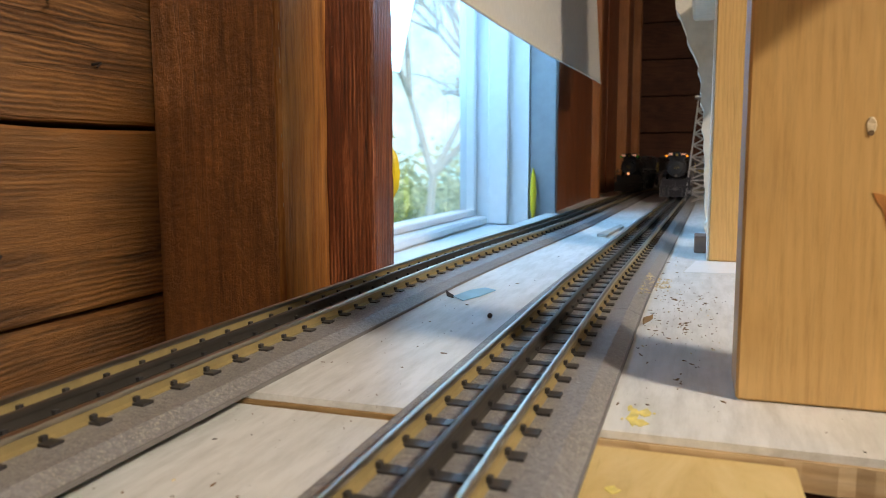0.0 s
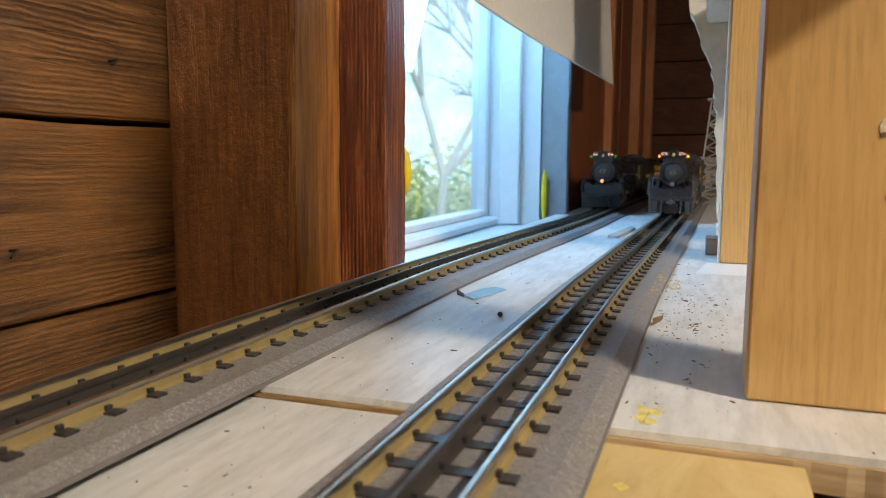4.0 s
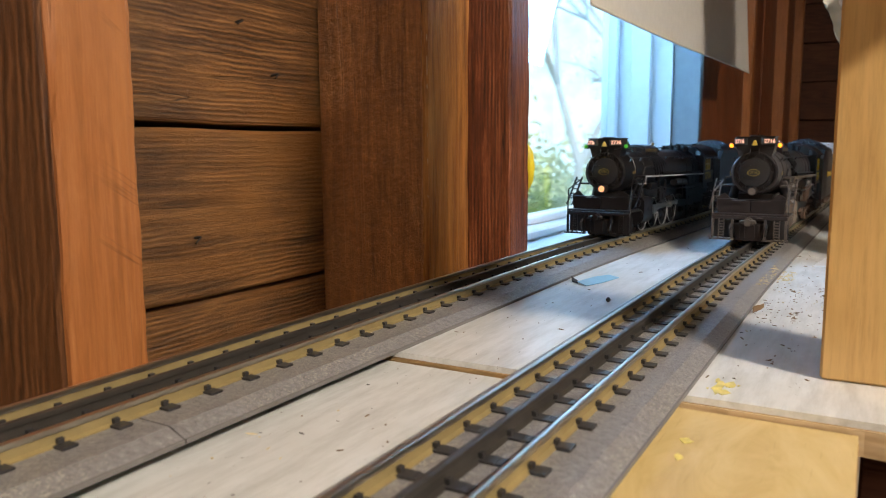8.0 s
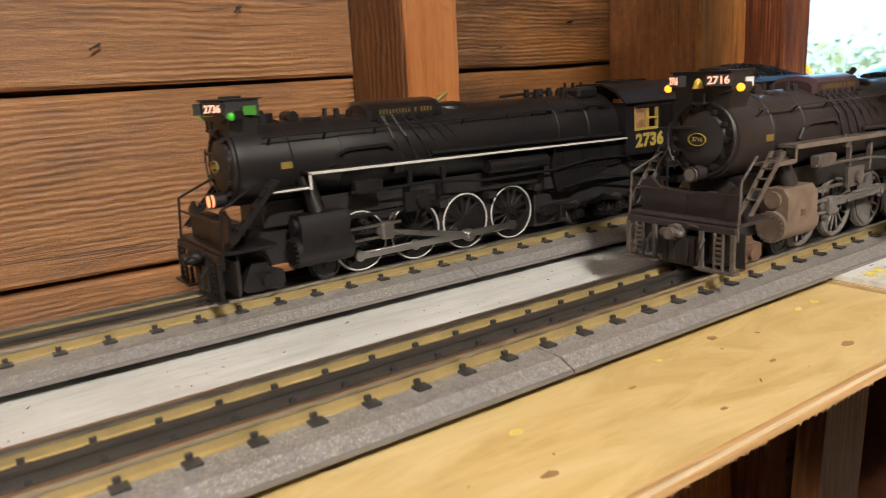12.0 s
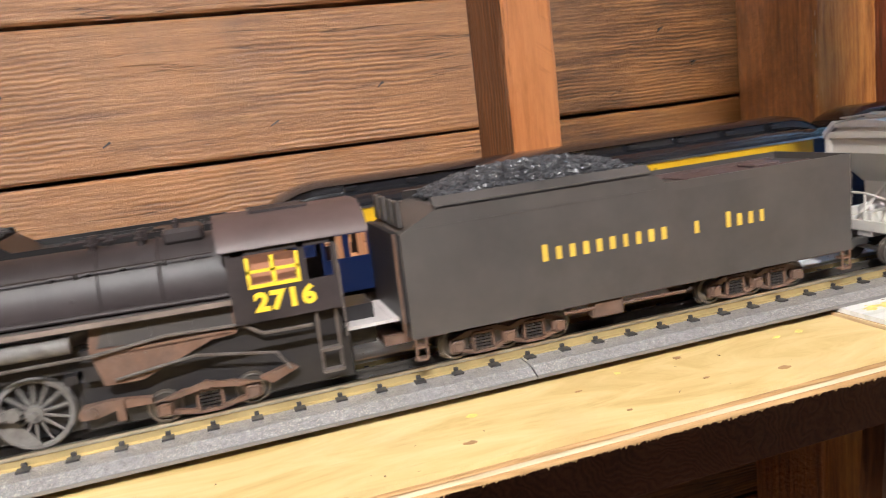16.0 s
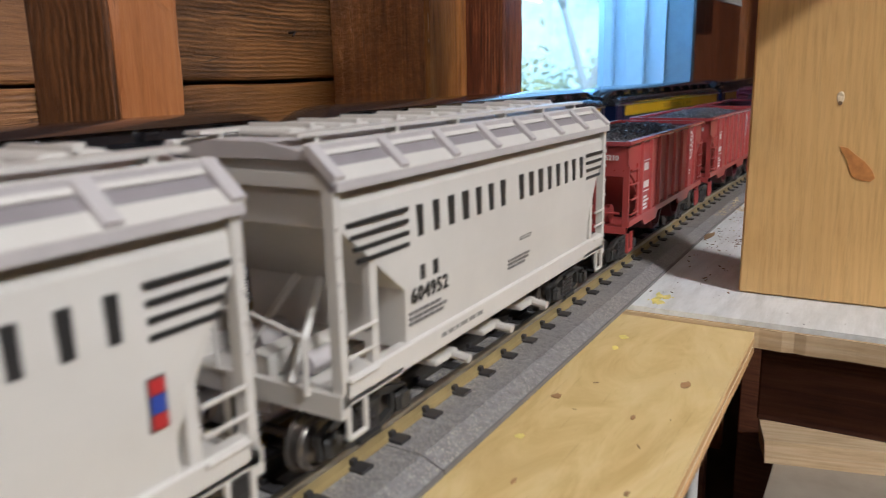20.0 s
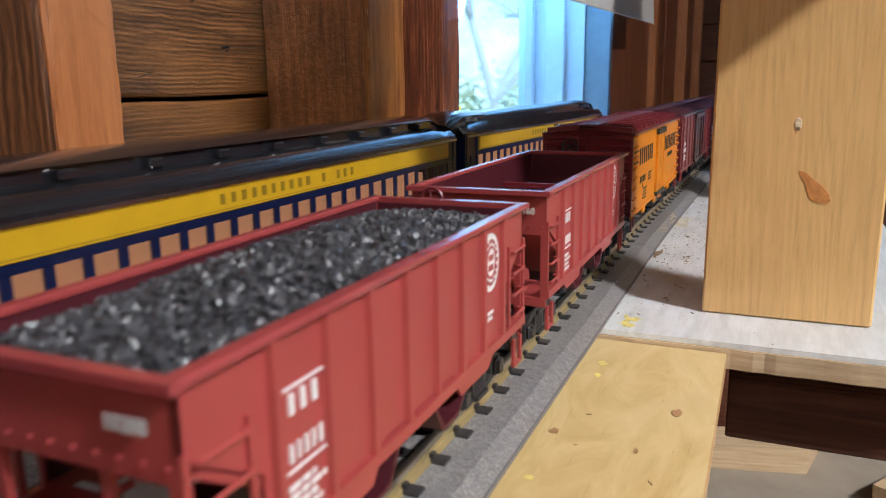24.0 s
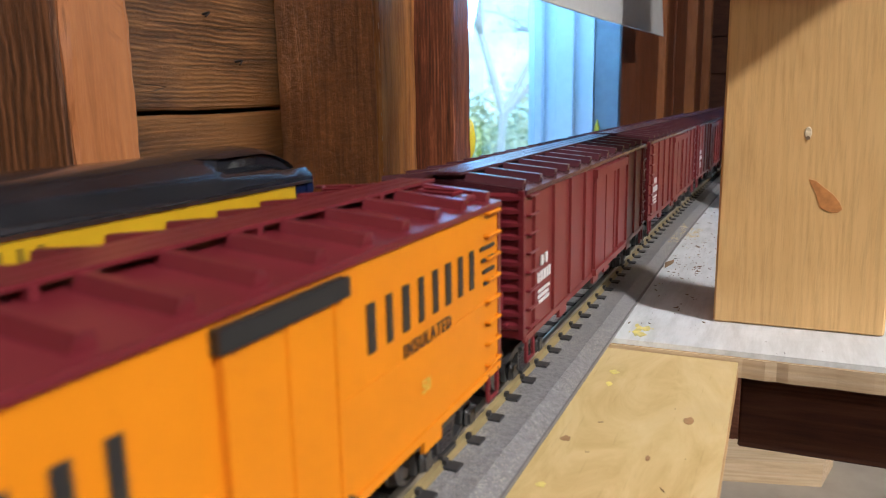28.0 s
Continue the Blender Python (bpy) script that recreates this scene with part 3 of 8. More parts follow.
def small_print(bm, y0, y1, z, h, x, rows, seed):
    rnd = random.Random(seed)
    for r in range(rows):
        y, zz = y0, z - r * h * 1.9
        end = y1 - rnd.random() * (y1 - y0) * 0.35
        while y < end:
            w = min(rnd.uniform(0.6, 2.4) * h * 1.6, end - y)
            box(bm, x - 0.0004, x + 0.0002, y, y + w, zz - h / 2, zz + h / 2)
            y += w + h * 0.8


# ---- track line ----
RAIL_Z = 0.0125
ARC_Y, ARC_R = 2.22, 0.62


def line_at(s, off=0.0):
    """Point and heading of the double line at s metres along it; off: metres to its left side."""
    def mid(u):
        bend = 0.023 * (math.sqrt((u - 0.55) ** 2 + 0.05 ** 2) + (u - 0.55)) / 2
        if u <= ARC_Y:
            return Vector((bend, u))
        a = (u - ARC_Y) / ARC_R
        base = 0.023 * (ARC_Y - 0.55)
        if a < 1.75:
            return Vector((base + ARC_R * (1 - math.cos(a)), ARC_Y + ARC_R * math.sin(a)))
        e = Vector((base + ARC_R * (1 - math.cos(1.75)), ARC_Y + ARC_R * math.sin(1.75)))
        return e + Vector((math.sin(1.75), math.cos(1.75))) * (u - ARC_Y - 1.75 * ARC_R)
    if off:
        k = min(1.0, max(0.0, (s - 0.55) / 0.65))
        off -= 0.016 * k * k * (3 - 2 * k)
    p, q = mid(s - 0.002), mid(s + 0.002)
    d = (q - p).normalized()
    n = Vector((-d.y, d.x))
    c = (p + q) / 2 + n * off
    return c, d


def sweep(bm, profile, s0, s1, off, step_s=0.03):
    """Sweep a closed (across, up) profile along the line."""
    secs, s = [], s0
    stops = [s0]
    while s < s1 - 1e-6:
        s += 0.3 if s < 0.3 else step_s
        stops.append(min(s, s1))
    for s in stops:
        c, d = line_at(s, off)
        r = Vector((d.y, -d.x))
        secs.append([(c.x + r.x * a, c.y + r.y * a, u) for a, u in profile])
    loft(bm, secs)


TRACK_END = 4.6


def build_track(name, off, label):
    t = thing(name, label, "model track", group="parallel model tracks")
    wl, wr, top = (0.0425, 0.0450, 0.0052) if off else (0.0335, 0.0425, 0.0052)
    cuts = [-1.25, -0.90, -0.345, 0.075, 0.49, 0.91, 1.33, 1.75, 2.17, 2.9, 3.7, TRACK_END] if not off else [-1.25, -0.83, -0.28, 0.14, 0.56, 0.98, 1.40, 1.82, 2.24, 2.9, 3.7, TRACK_END]
    for a, b in zip(cuts, cuts[1:]):
        ob = quick("roadbed", M_BED, t, lambda bm: sweep(bm, [(-wl + 0.0006, 0.0017), (-wl + 0.004, top), (-0.010, top + 0.0004), (0.010, top + 0.0004), (wr - 0.0085, top), (wr - 0.0006, 0.0017)], a + 0.0004, b - 0.0004, off))
        quick("roadbed_lip", M_BEDEDGE, ob, lambda bm: sweep(bm, [(-wl, 0.0), (-wl, 0.0018), (wr, 0.0018), (wr, 0.0)], a + 0.0004, b - 0.0004, off))
    z0, z1 = top, RAIL_Z
    for g, mat, hm in ((-0.01725, M_RAIL, M_RAILHEAD), (0.0, M_CRAIL, M_CRAIL), (0.01725, M_RAIL, M_RAILHEAD)):
        web = [(-0.0024, z0), (-0.0024, z0 + 0.0007), (-0.0007, z0 + 0.0013), (-0.0006, z1 - 0.0022), (0.0006, z1 - 0.0022), (0.0007, z0 + 0.0013), (0.0024, z0 + 0.0007), (0.0024, z0)]
        head = [(-0.0012, z1 - 0.0024), (-0.0015, z1 - 0.0016), (-0.0013, z1 - 0.0003), (-0.0006, z1), (0.0006, z1), (0.0013, z1 - 0.0003), (0.0015, z1 - 0.0016), (0.0012, z1 - 0.0024)]
        r = quick("rail", mat, t, lambda bm: sweep(bm, [(g + a, u) for a, u in web], -1.25, TRACK_END, off), smooth=True)
        quick("rail_head", hm, r, lambda bm: sweep(bm, [(g + a, u) for a, u in head], -1.25, TRACK_END, off), smooth=True)

    def tie_mesh(bm):
        box(bm, -0.0225, 0.0225, -0.0028, 0.0028, top - 0.0012, top + 0.0010)
        for g in (-0.01725, 0.0, 0.01725):
            for sgn in (-1, 1):
                (box(bm, g + sgn * 0.0009, g + sgn * 0.0026, -0.0012, 0.0012, top + 0.0009, top + 0.0030), box(bm, g + sgn * 0.0022, g + sgn * 0.0074, -0.0030, 0.0030, top - 0.0010, top + 0.0012))
    bm = bmesh.new()
    tie_mesh(bm)
    me = finish(bm)
    me.materials.append(M_TIE)
    k, rest = 0, bmesh.new()
    s = -1.24 + (0.007 if off else 0)
    while s < TRACK_END - 0.02:
        c, d = line_at(s, off)
        m = Matrix.Translation((c.x, c.y, 0)) @ Matrix.Rotation(math.atan2(-d.x, d.y), 4, "Z")
        if -0.75 < s < 1.9:
            o = new("tie", me)
            o.parent, o.matrix_basis = t, m
        else:
            tmp = bmesh.new()
            tmp.from_mesh(me)
            tmp.transform(m)
            vs = {v: rest.verts.new(v.co) for v in tmp.verts}
            for f in tmp.faces:
                rest.faces.new([vs[v] for v in f.verts])
            tmp.free()
        s += 0.022
    tagged(part("far_ties", rest, M_TIE, t), kind="stuff")
    return t


# ---- setting: table, walls, window ----
floor = quick("floor", M_FLOOR, None, lambda bm: box(bm, -0.6, 3.6, -2.6, 4.4, -1.0, -0.95))
tagged(floor, "grey concrete floor under the layout table", "floor", kind="structure")
ceiling = quick("ceiling", M_CEIL, None, lambda bm: box(bm, -0.6, 3.6, -2.6, 4.4, CEIL, CEIL + 0.05))
tagged(ceiling, "plain white ceiling", "ceiling", kind="structure")
for nm, a in (("wall_east", (3.5, 3.6, -2.6, 4.4)), ("wall_south", (-0.36, 3.5, -2.6, -2.5))):
    tagged(quick(nm, M_ROOM, None, lambda bm: box(bm, a[0], a[1], a[2], a[3], -0.95, CEIL)), "unseen brown boarded wall behind the camera, dark to cut bounce light", "wall", kind="structure")
# both panels are out of view; the second only adds fill light
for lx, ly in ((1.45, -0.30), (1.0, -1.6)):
    p = thing("ceiling_lamp", "unseen flat warm-white ceiling light panel, switched on", "ceiling lamp", at=pose(lx, ly, CEIL))
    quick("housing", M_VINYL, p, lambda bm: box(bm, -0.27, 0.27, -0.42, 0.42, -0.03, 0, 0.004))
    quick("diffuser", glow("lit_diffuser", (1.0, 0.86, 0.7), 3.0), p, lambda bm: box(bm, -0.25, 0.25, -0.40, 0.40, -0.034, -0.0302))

WALLX = -0.355
wall_w = thing("wall_west", "dark weathered horizontal plank wall of an old shed", "wall", kind="structure")
WIN_Y0, WIN_Y1, WIN_Z0, WIN_Z1 = 0.66, 1.405, -0.03, 0.95


def planks(y0, y1, z_lo, z_hi, x0, x1, parent, seed, mat=M_WALL):
    rnd = random.Random(seed)
    edges = [-0.95, -0.81, -0.66, -0.52, -0.39, -0.27, -0.145, -0.0145, 0.124, 0.262, 0.398, 0.535, 0.67, 0.81, 0.95, 1.09, 1.23, CEIL]
    for a, b in zip(edges, edges[1:]):
        a, b = max(a, z_lo), min(b, z_hi)
        if b - a < 0.02:
            continue
        dx, tl = rnd.uniform(-0.003, 0.002), rnd.uniform(-0.002, 0.002)

        def mk(bm):
            cols = 8
            loops = []
            for i in range(cols + 1):
                y = y0 + (y1 - y0) * i / cols
                e0, e1 = rnd.uniform(-0.0012, 0.0012), rnd.uniform(-0.0012, 0.0012)
                loops.append([(x0, y, a), (x1 + dx - 0.002, y, a + 0.0035 + e0), (x1 + dx, y, a + 0.006 + e0), (x1 + dx, y, b - 0.0035 + e1), (x1 + dx - 0.002, y, b - 0.001 + e1), (x0, y, b)])
            loft(bm, loops)
        quick("plank", mat, parent, mk)


planks(-2.5, 0.228, -0.95, CEIL, -0.40, WALLX, wall_w, 1, M_WALL_L)
planks(0.232, WIN_Y0 - 0.045, -0.95, CEIL, -0.40, WALLX, wall_w, 2)
planks(WIN_Y0 - 0.045, 1.95, -0.95, WIN_Z0 - 0.02, -0.40, WALLX, wall_w, 3)
planks(WIN_Y0 - 0.045, 1.95, WIN_Z1 + 0.02, CEIL, -0.40, WALLX, wall_w, 4)
planks(1.95, 3.2, -0.95, CEIL, -0.40, WALLX, wall_w, 5)
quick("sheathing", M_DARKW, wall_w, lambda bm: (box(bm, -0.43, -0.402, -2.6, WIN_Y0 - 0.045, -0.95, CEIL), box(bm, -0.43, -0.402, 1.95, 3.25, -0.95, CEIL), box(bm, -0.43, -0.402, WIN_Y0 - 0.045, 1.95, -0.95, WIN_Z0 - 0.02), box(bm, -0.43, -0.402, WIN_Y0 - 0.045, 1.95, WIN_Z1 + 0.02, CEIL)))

wall_n = thing("wall_north", "dark brown plank wall at the far end", "wall", kind="structure")
for i in range(16):
    z = -0.95 + i * 0.145
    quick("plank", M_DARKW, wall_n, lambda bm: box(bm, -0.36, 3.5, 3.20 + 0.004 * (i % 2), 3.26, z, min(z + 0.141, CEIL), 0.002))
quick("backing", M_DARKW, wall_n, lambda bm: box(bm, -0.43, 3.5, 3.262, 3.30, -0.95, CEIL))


def rough_bar(bm, x0, x1, y0, y1, z0, z1, seed, amp=0.0011):
    """Upright sawn timber with a slightly wandering, worn edge."""
    rnd = random.Random(seed)
    c, loops, n = 0.0025, [], 210
    walk_in = [0.0] * 4
    for i in range(n + 1):
        z = z0 + (z1 - z0) * i / n
        walk_in = [0.72 * q + rnd.uniform(-amp, amp) for q in walk_in]
        j = [max(-0.0024, min(0.0024, q)) for q in walk_in]
        loops.append([(x0, y0, z), (x1 - c + j[0], y0, z), (x1, y0 + c + j[1], z), (x1, y1 - c + j[2], z), (x1 - c + j[3], y1, z), (x0, y1, z)])
    loft(bm, loops)


for y0, y1, x1, mat, lab in ((0.203, 0.256, -0.2655, M_STUD_O, "rough-sawn orange-brown wall stud with a darker brown side"), (-0.42, -0.367, -0.2655, M_STUD_O, "rough-sawn orange-brown wall stud"), (-1.05, -0.997, -0.2655, M_STUD_O, "rough-sawn orange-brown wall stud"), (-1.66, -1.607, -0.2655, M_STUD_O, "rough-sawn orange-brown wall stud")):
    st = thing("wall_stud", lab, "stud", group="studs along the plank wall", kind="structure")
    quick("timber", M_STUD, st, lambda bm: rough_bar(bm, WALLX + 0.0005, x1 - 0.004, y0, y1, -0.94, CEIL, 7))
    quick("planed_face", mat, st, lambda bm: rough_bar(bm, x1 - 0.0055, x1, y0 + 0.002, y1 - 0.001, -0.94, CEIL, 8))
st = thing("wall_stud", "dark rough stud with a lighter front beside the window", "stud", group="studs along the plank wall", kind="structure")
st_win = st
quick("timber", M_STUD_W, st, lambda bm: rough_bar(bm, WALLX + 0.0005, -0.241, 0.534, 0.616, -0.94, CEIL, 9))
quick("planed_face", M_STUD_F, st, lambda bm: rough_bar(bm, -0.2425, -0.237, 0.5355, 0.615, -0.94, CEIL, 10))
for y0, y1, x1 in ((1.99, 2.03, -0.168), (2.62, 2.66, -0.155), (3.12, 3.16, -0.15)):
    st = thing("wall_stud", "orange-brown upright batten beyond the window", "stud", group="studs along the plank wall", kind="structure")
    quick("timber", M_STUD_O, st, lambda bm: rough_bar(bm, WALLX + 0.0005, x1, y0, y1, -0.94, CEIL, int(y0 * 10)))

# pale chips and splinters along the corner of the window stud
for z, h in ((0.2015, 0.006), (0.178, 0.016), (0.160, 0.004), (0.118, 0.003), (0.095, 0.005), (0.064, 0.003)):
    quick("pale_chip", M_PLYCORE, st_win, lambda bm: loft(bm, [[(-0.2368 + d, 0.5352 - k, z - h / 2), (-0.2362 + d, 0.5338 - k, z - h / 5), (-0.2362 + d, 0.5340 - k, z + h / 3), (-0.2370 + d, 0.5352 - k, z + h / 2)] for d, k in ((0.0, 0.0), (0.0012, 0.0012))]))
# nails left in the planks
for y, z, r in ((0.178, 0.028, 0.0), (0.374, 0.037, 0.5), (-0.005, 0.157, 0.2), (0.102, 0.183, 1.0), (-0.29, 0.22, 0.8), (-0.24, 0.205, 0.4), (-0.16, 0.155, 0.9), (0.03, 0.30, 0.3), (0.43, 0.21, 0.1), (0.47, 0.17, 0.6)):
    o = quick("nail", M_DARKBIT, wall_w, lambda bm: (rod(bm, (WALLX - 0.004, y, z), (WALLX + 0.006, y + 0.002 * r, z + 0.001), 0.0011, 7), rod(bm, (WALLX + 0.006, y + 0.002 * r, z + 0.001), (WALLX + 0.008, y - 0.008 + 0.004 * r, z - 0.003), 0.0008, 6)))

# window casing and the boards right of it
win = thing("window_1", "white vinyl window with a red-brown wooden casing", "window", kind="structure")
quick("casing", M_CASING, win, lambda bm: rough_bar(bm, -0.354, -0.194, 0.6175, 0.661, -0.5, 1.1, 11))
quick("head_casing", M_CASING, win, lambda bm: box(bm, -0.36, -0.20, 0.6585, 1.403, WIN_Z1, WIN_Z1 + 0.09, 0.002))
quick("jamb", M_GREYPAINT, win, lambda bm: box(bm, -0.2255, -0.176, 1.405, 1.43, -0.5, 1.1, 0.0015))
fr = quick("window_frame", M_VINYL, win, lambda bm: (box(bm, -0.362, -0.226, 1.40, 1.43, -0.06, WIN_Z1), box(bm, -0.30, -0.262, 1.385, 1.3995, -0.02, WIN_Z1, 0.002), box(bm, -0.345, -0.325, 1.385, 1.3995, -0.02, WIN_Z1, 0.003), box(bm, -0.362, -0.335, 0.664, 0.676, -0.06, WIN_Z1, 0.002), box(bm, -0.362, -0.262, 0.70, 1.40, WIN_Z1 - 0.05, WIN_Z1, 0.002)))
quick("window_sill", M_VINYL, win, lambda bm: (box(bm, -0.362, -0.235, 0.664, 1.40, -0.06, -0.022, 0.003), box(bm, -0.362, -0.30, 0.676, 1.385, -0.0215, -0.006, 0.004), box(bm, -0.362, -0.325, 0.676, 1.385, -0.0055, 0.006, 0.002)))
pane = quick("pane", M_GLASS, win, lambda bm: box(bm, -0.346, -0.342, 0.676, 1.40, 0.0, WIN_Z1 - 0.05))
pane.visible_shadow = False
for x, y, z, r, w in ((-0.203, 0.675, 0.087, 0.024, 0.009), (-0.2155, 1.396, 0.036, 0.048, 0.0058)):
    quick("foam_bead", M_YPLASTIC, win, lambda bm: loft(bm, [[(x + w * math.cos(a) * k, y + 0.006 * math.sin(a) * k, z + dz) for a in [i * math.pi / 4 for i in range(8)]] for dz, k in ((-r, 0.3), (-r * 0.6, 0.9), (0, 1.1), (r * 0.7, 0.8), (r, 0.2))]), smooth=True)
clad = thing("cladding", "red-brown upright boards beyond the window", "wall cladding", kind="structure")
for y0, y1, x in ((1.432, 1.72, -0.185), (1.722, 1.988, -0.187), (2.032, 2.33, -0.19), (2.332, 2.618, -0.187), (2.662, 3.11, -0.18)):
    quick("panel", M_CASING, clad, lambda bm: rough_bar(bm, -0.36, x, y0, y1, -0.5, CEIL, int(y0 * 100)))

# added out of view to throw the slanting shadow on the post
ov = quick("overhead_board", M_DARKW, None, lambda bm: prism(bm, [(0.10, 0.206), (0.172, 0.206), (0.262, 0.279), (0.262, 0.45), (0.10, 0.45)], "y", 0.290, 0.297))
tagged(ov, "unseen board added to cast slanting shade on the post", "board", kind="structure")
quick("hanger", M_DARKW, ov, lambda bm: box(bm, 0.16, 0.20, 0.2905, 0.2965, 0.45, CEIL))

# outside: ground, tree, hedge of leaves and a bright far backdrop
tagged(quick("ground", M_GRASS, None, lambda bm: box(bm, -60, 60, -60, 60, -1.6, -1.2)), "grass outside the window", "ground", kind="structure")


def leaf_cloud(bm, centre, rad, count, size, seed):
    rnd = random.Random(seed)
    for _ in range(count):
        p = Vector((rnd.gauss(0, rad[0]), rnd.gauss(0, rad[1]), rnd.gauss(0, rad[2]))) + Vector(centre)
        a, b = Vector((rnd.uniform(-1, 1), rnd.uniform(-1, 1), rnd.uniform(-1, 1))).normalized(), Vector((rnd.uniform(-1, 1), rnd.uniform(-1, 1), rnd.uniform(-1, 1))).normalized()
        s = size * rnd.uniform(0.6, 1.4)
        bm.faces.new([bm.verts.new(p + q) for q in (a * s, b * s * 0.6, -a * s, -b * s * 0.6)])


def tree(at, seed, height, label):
    t = thing("tree", label, "tree", group="trees outside the window", at=at)
    rnd = random.Random(seed)
    tips = []

    def limbs(bm):
        def grow(p, d, l, r, k):
            q = p + d * l
            rod(bm, p, q, r, 6, r * 0.7)
            if k == 0:
                tips.append(q)
                return
            for _ in range(3 if k > 2 else 2):
                v = (d + Vector((rnd.uniform(-0.8, 0.8), rnd.uniform(-0.8, 0.8), rnd.uniform(-0.25, 0.55)))).normalized()
                grow(q, v, l * rnd.uniform(0.6, 0.85), r * 0.72, k - 1)
        grow(Vector((0, 0, 0)), Vector((0.05, 0.1, 1)).normalized(), height * 0.24, height * 0.012, 6)
    quick("trunk", M_BARK, t, limbs, smooth=True)

    def crown(bm):
        for i, q in enumerate(tips):
            leaf_cloud(bm, q, (0.16, 0.16, 0.14), 6, 0.026, seed + i)
    quick("crown", M_LEAF, t, crown)
    return t


tree(pose(-2.7, 7.6, -1.3), 3, 5.2, "budding tree outside the window, bare limbs paled for haze")
tree(pose(-5.6, 9.6, -1.3), 8, 5.6, "budding tree outside the window, bare limbs paled for haze")
hedge = quick("hedge", M_LEAF, None, lambda bm: leaf_cloud(bm, (-6.5, 17.0, -0.7), (5.0, 1.4, 0.55), 7000, 0.10, 77))
tagged(hedge, "sunlit green bushes at the back of the yard", "bushes", kind="stuff")


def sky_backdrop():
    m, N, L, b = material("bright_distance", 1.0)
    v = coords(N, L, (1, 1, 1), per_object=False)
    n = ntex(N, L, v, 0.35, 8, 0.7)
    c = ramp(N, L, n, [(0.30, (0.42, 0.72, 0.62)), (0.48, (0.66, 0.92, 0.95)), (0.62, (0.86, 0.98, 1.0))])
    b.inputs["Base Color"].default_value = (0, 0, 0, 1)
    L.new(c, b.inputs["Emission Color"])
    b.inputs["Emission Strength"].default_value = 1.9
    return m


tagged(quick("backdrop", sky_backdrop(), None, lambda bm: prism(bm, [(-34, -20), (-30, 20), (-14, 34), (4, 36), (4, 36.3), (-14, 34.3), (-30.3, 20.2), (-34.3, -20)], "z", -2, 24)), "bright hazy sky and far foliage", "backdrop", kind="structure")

# table sheets
tab = thing("layout_table", "layout table of painted and bare plywood sheets on a wooden frame", "table")
quick("far_sheet", M_BOARD, tab, lambda bm: box(bm, -0.194, 0.225, 0.2825, 3.18, -0.003, 0.0))
quick("far_sheet_core", M_EDGE, tab, lambda bm: box(bm, -0.194, 0.225, 0.2815, 3.18, -0.0138, -0.0032))
for za, zb, mm in ((-0.0137, -0.0031, M_SCRAP),):
    def ragged(bm):
        rnd, y = random.Random(int(-za * 1e5)), 0.2812
        xs = [0.016 + i * 0.0055 for i in range(39)]
        f = [(x, 0.2812 - rnd.uniform(0.0, 0.0011)) for x in xs]
        prism(bm, f + [(xs[-1], 0.2818), (xs[0], 0.2818)], "z", za, zb)
    quick("ply_layer", mm, tab, ragged)
quick("near_painted_sheet", M_BOARD, tab, lambda bm: box(bm, -0.194, 0.015, -2.3, 0.2805, -0.0080, -0.005))
bare = quick("near_bare_sheet", M_PLY, tab, lambda bm: box(bm, 0.0155, 0.1075, -2.3, 0.2795, -0.0080, -0.005))
for a, b, mm in ((-0.0104, -0.0082, M_PLYEDGE), (-0.0132, -0.0106, M_PLYCORE), (-0.0160, -0.0134, M_PLYEDGE)):
    quick("ply_layer", mm, bare, lambda bm: box(bm, -0.194, 0.1072 if mm is M_PLYCORE else 0.1078, -2.3, 0.2797, a, b))
quick("back_sheet", M_BOARD, tab, lambda bm: box(bm, 0.2255, 2.5, 2.35, 3.18, -0.011, 0.0))
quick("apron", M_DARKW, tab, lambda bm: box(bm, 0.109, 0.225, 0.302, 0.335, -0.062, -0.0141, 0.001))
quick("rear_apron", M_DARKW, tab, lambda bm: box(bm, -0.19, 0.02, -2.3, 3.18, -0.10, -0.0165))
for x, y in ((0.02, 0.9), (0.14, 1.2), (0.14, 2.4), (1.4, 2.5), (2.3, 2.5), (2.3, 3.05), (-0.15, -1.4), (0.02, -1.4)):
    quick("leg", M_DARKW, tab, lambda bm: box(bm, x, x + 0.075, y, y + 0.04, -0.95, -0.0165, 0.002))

# ---- posts, shelf below, loose things on the table ----
post = thing("pine_post", "clean yellow pine two-by-four post with knots", "post", group="pine posts on the table")
quick("timber", M_PINE, post, lambda bm: box(bm, 0.0905, 0.179, 0.3335, 0.3715, 0.0004, CEIL, 0.0012))
FLAME = [(-0.0107, 0.0115), (-0.0060, 0.0104), (-0.0010, 0.0060), (0.0045, 0.0018), (0.0090, -0.0035), (0.0110, -0.0085), (0.0085, -0.0108), (0.0035, -0.0105), (-0.0020, -0.0080), (-0.0042, -0.0030), (-0.0058, 0.0030), (-0.0090, 0.0075)]
quick("knot", paint("orange_knot", (0.52, 0.225, 0.062), 0.45, 0.35, 0.5, (0.30, 0.11, 0.03), scale=140), post, lambda bm: loft(bm, [[(0.1445 + k * x, 0.3334 - d, 0.0765 + k * z) for x, z in FLAME] for k, d in ((0.82, -0.0004), (0.80, 0.00025))]))
quick("screw_hole", M_CHIP, post, lambda bm: rod(bm, (0.1340, 0.3334, 0.1080), (0.1340, 0.3330, 0.1080), 0.0011, 10))
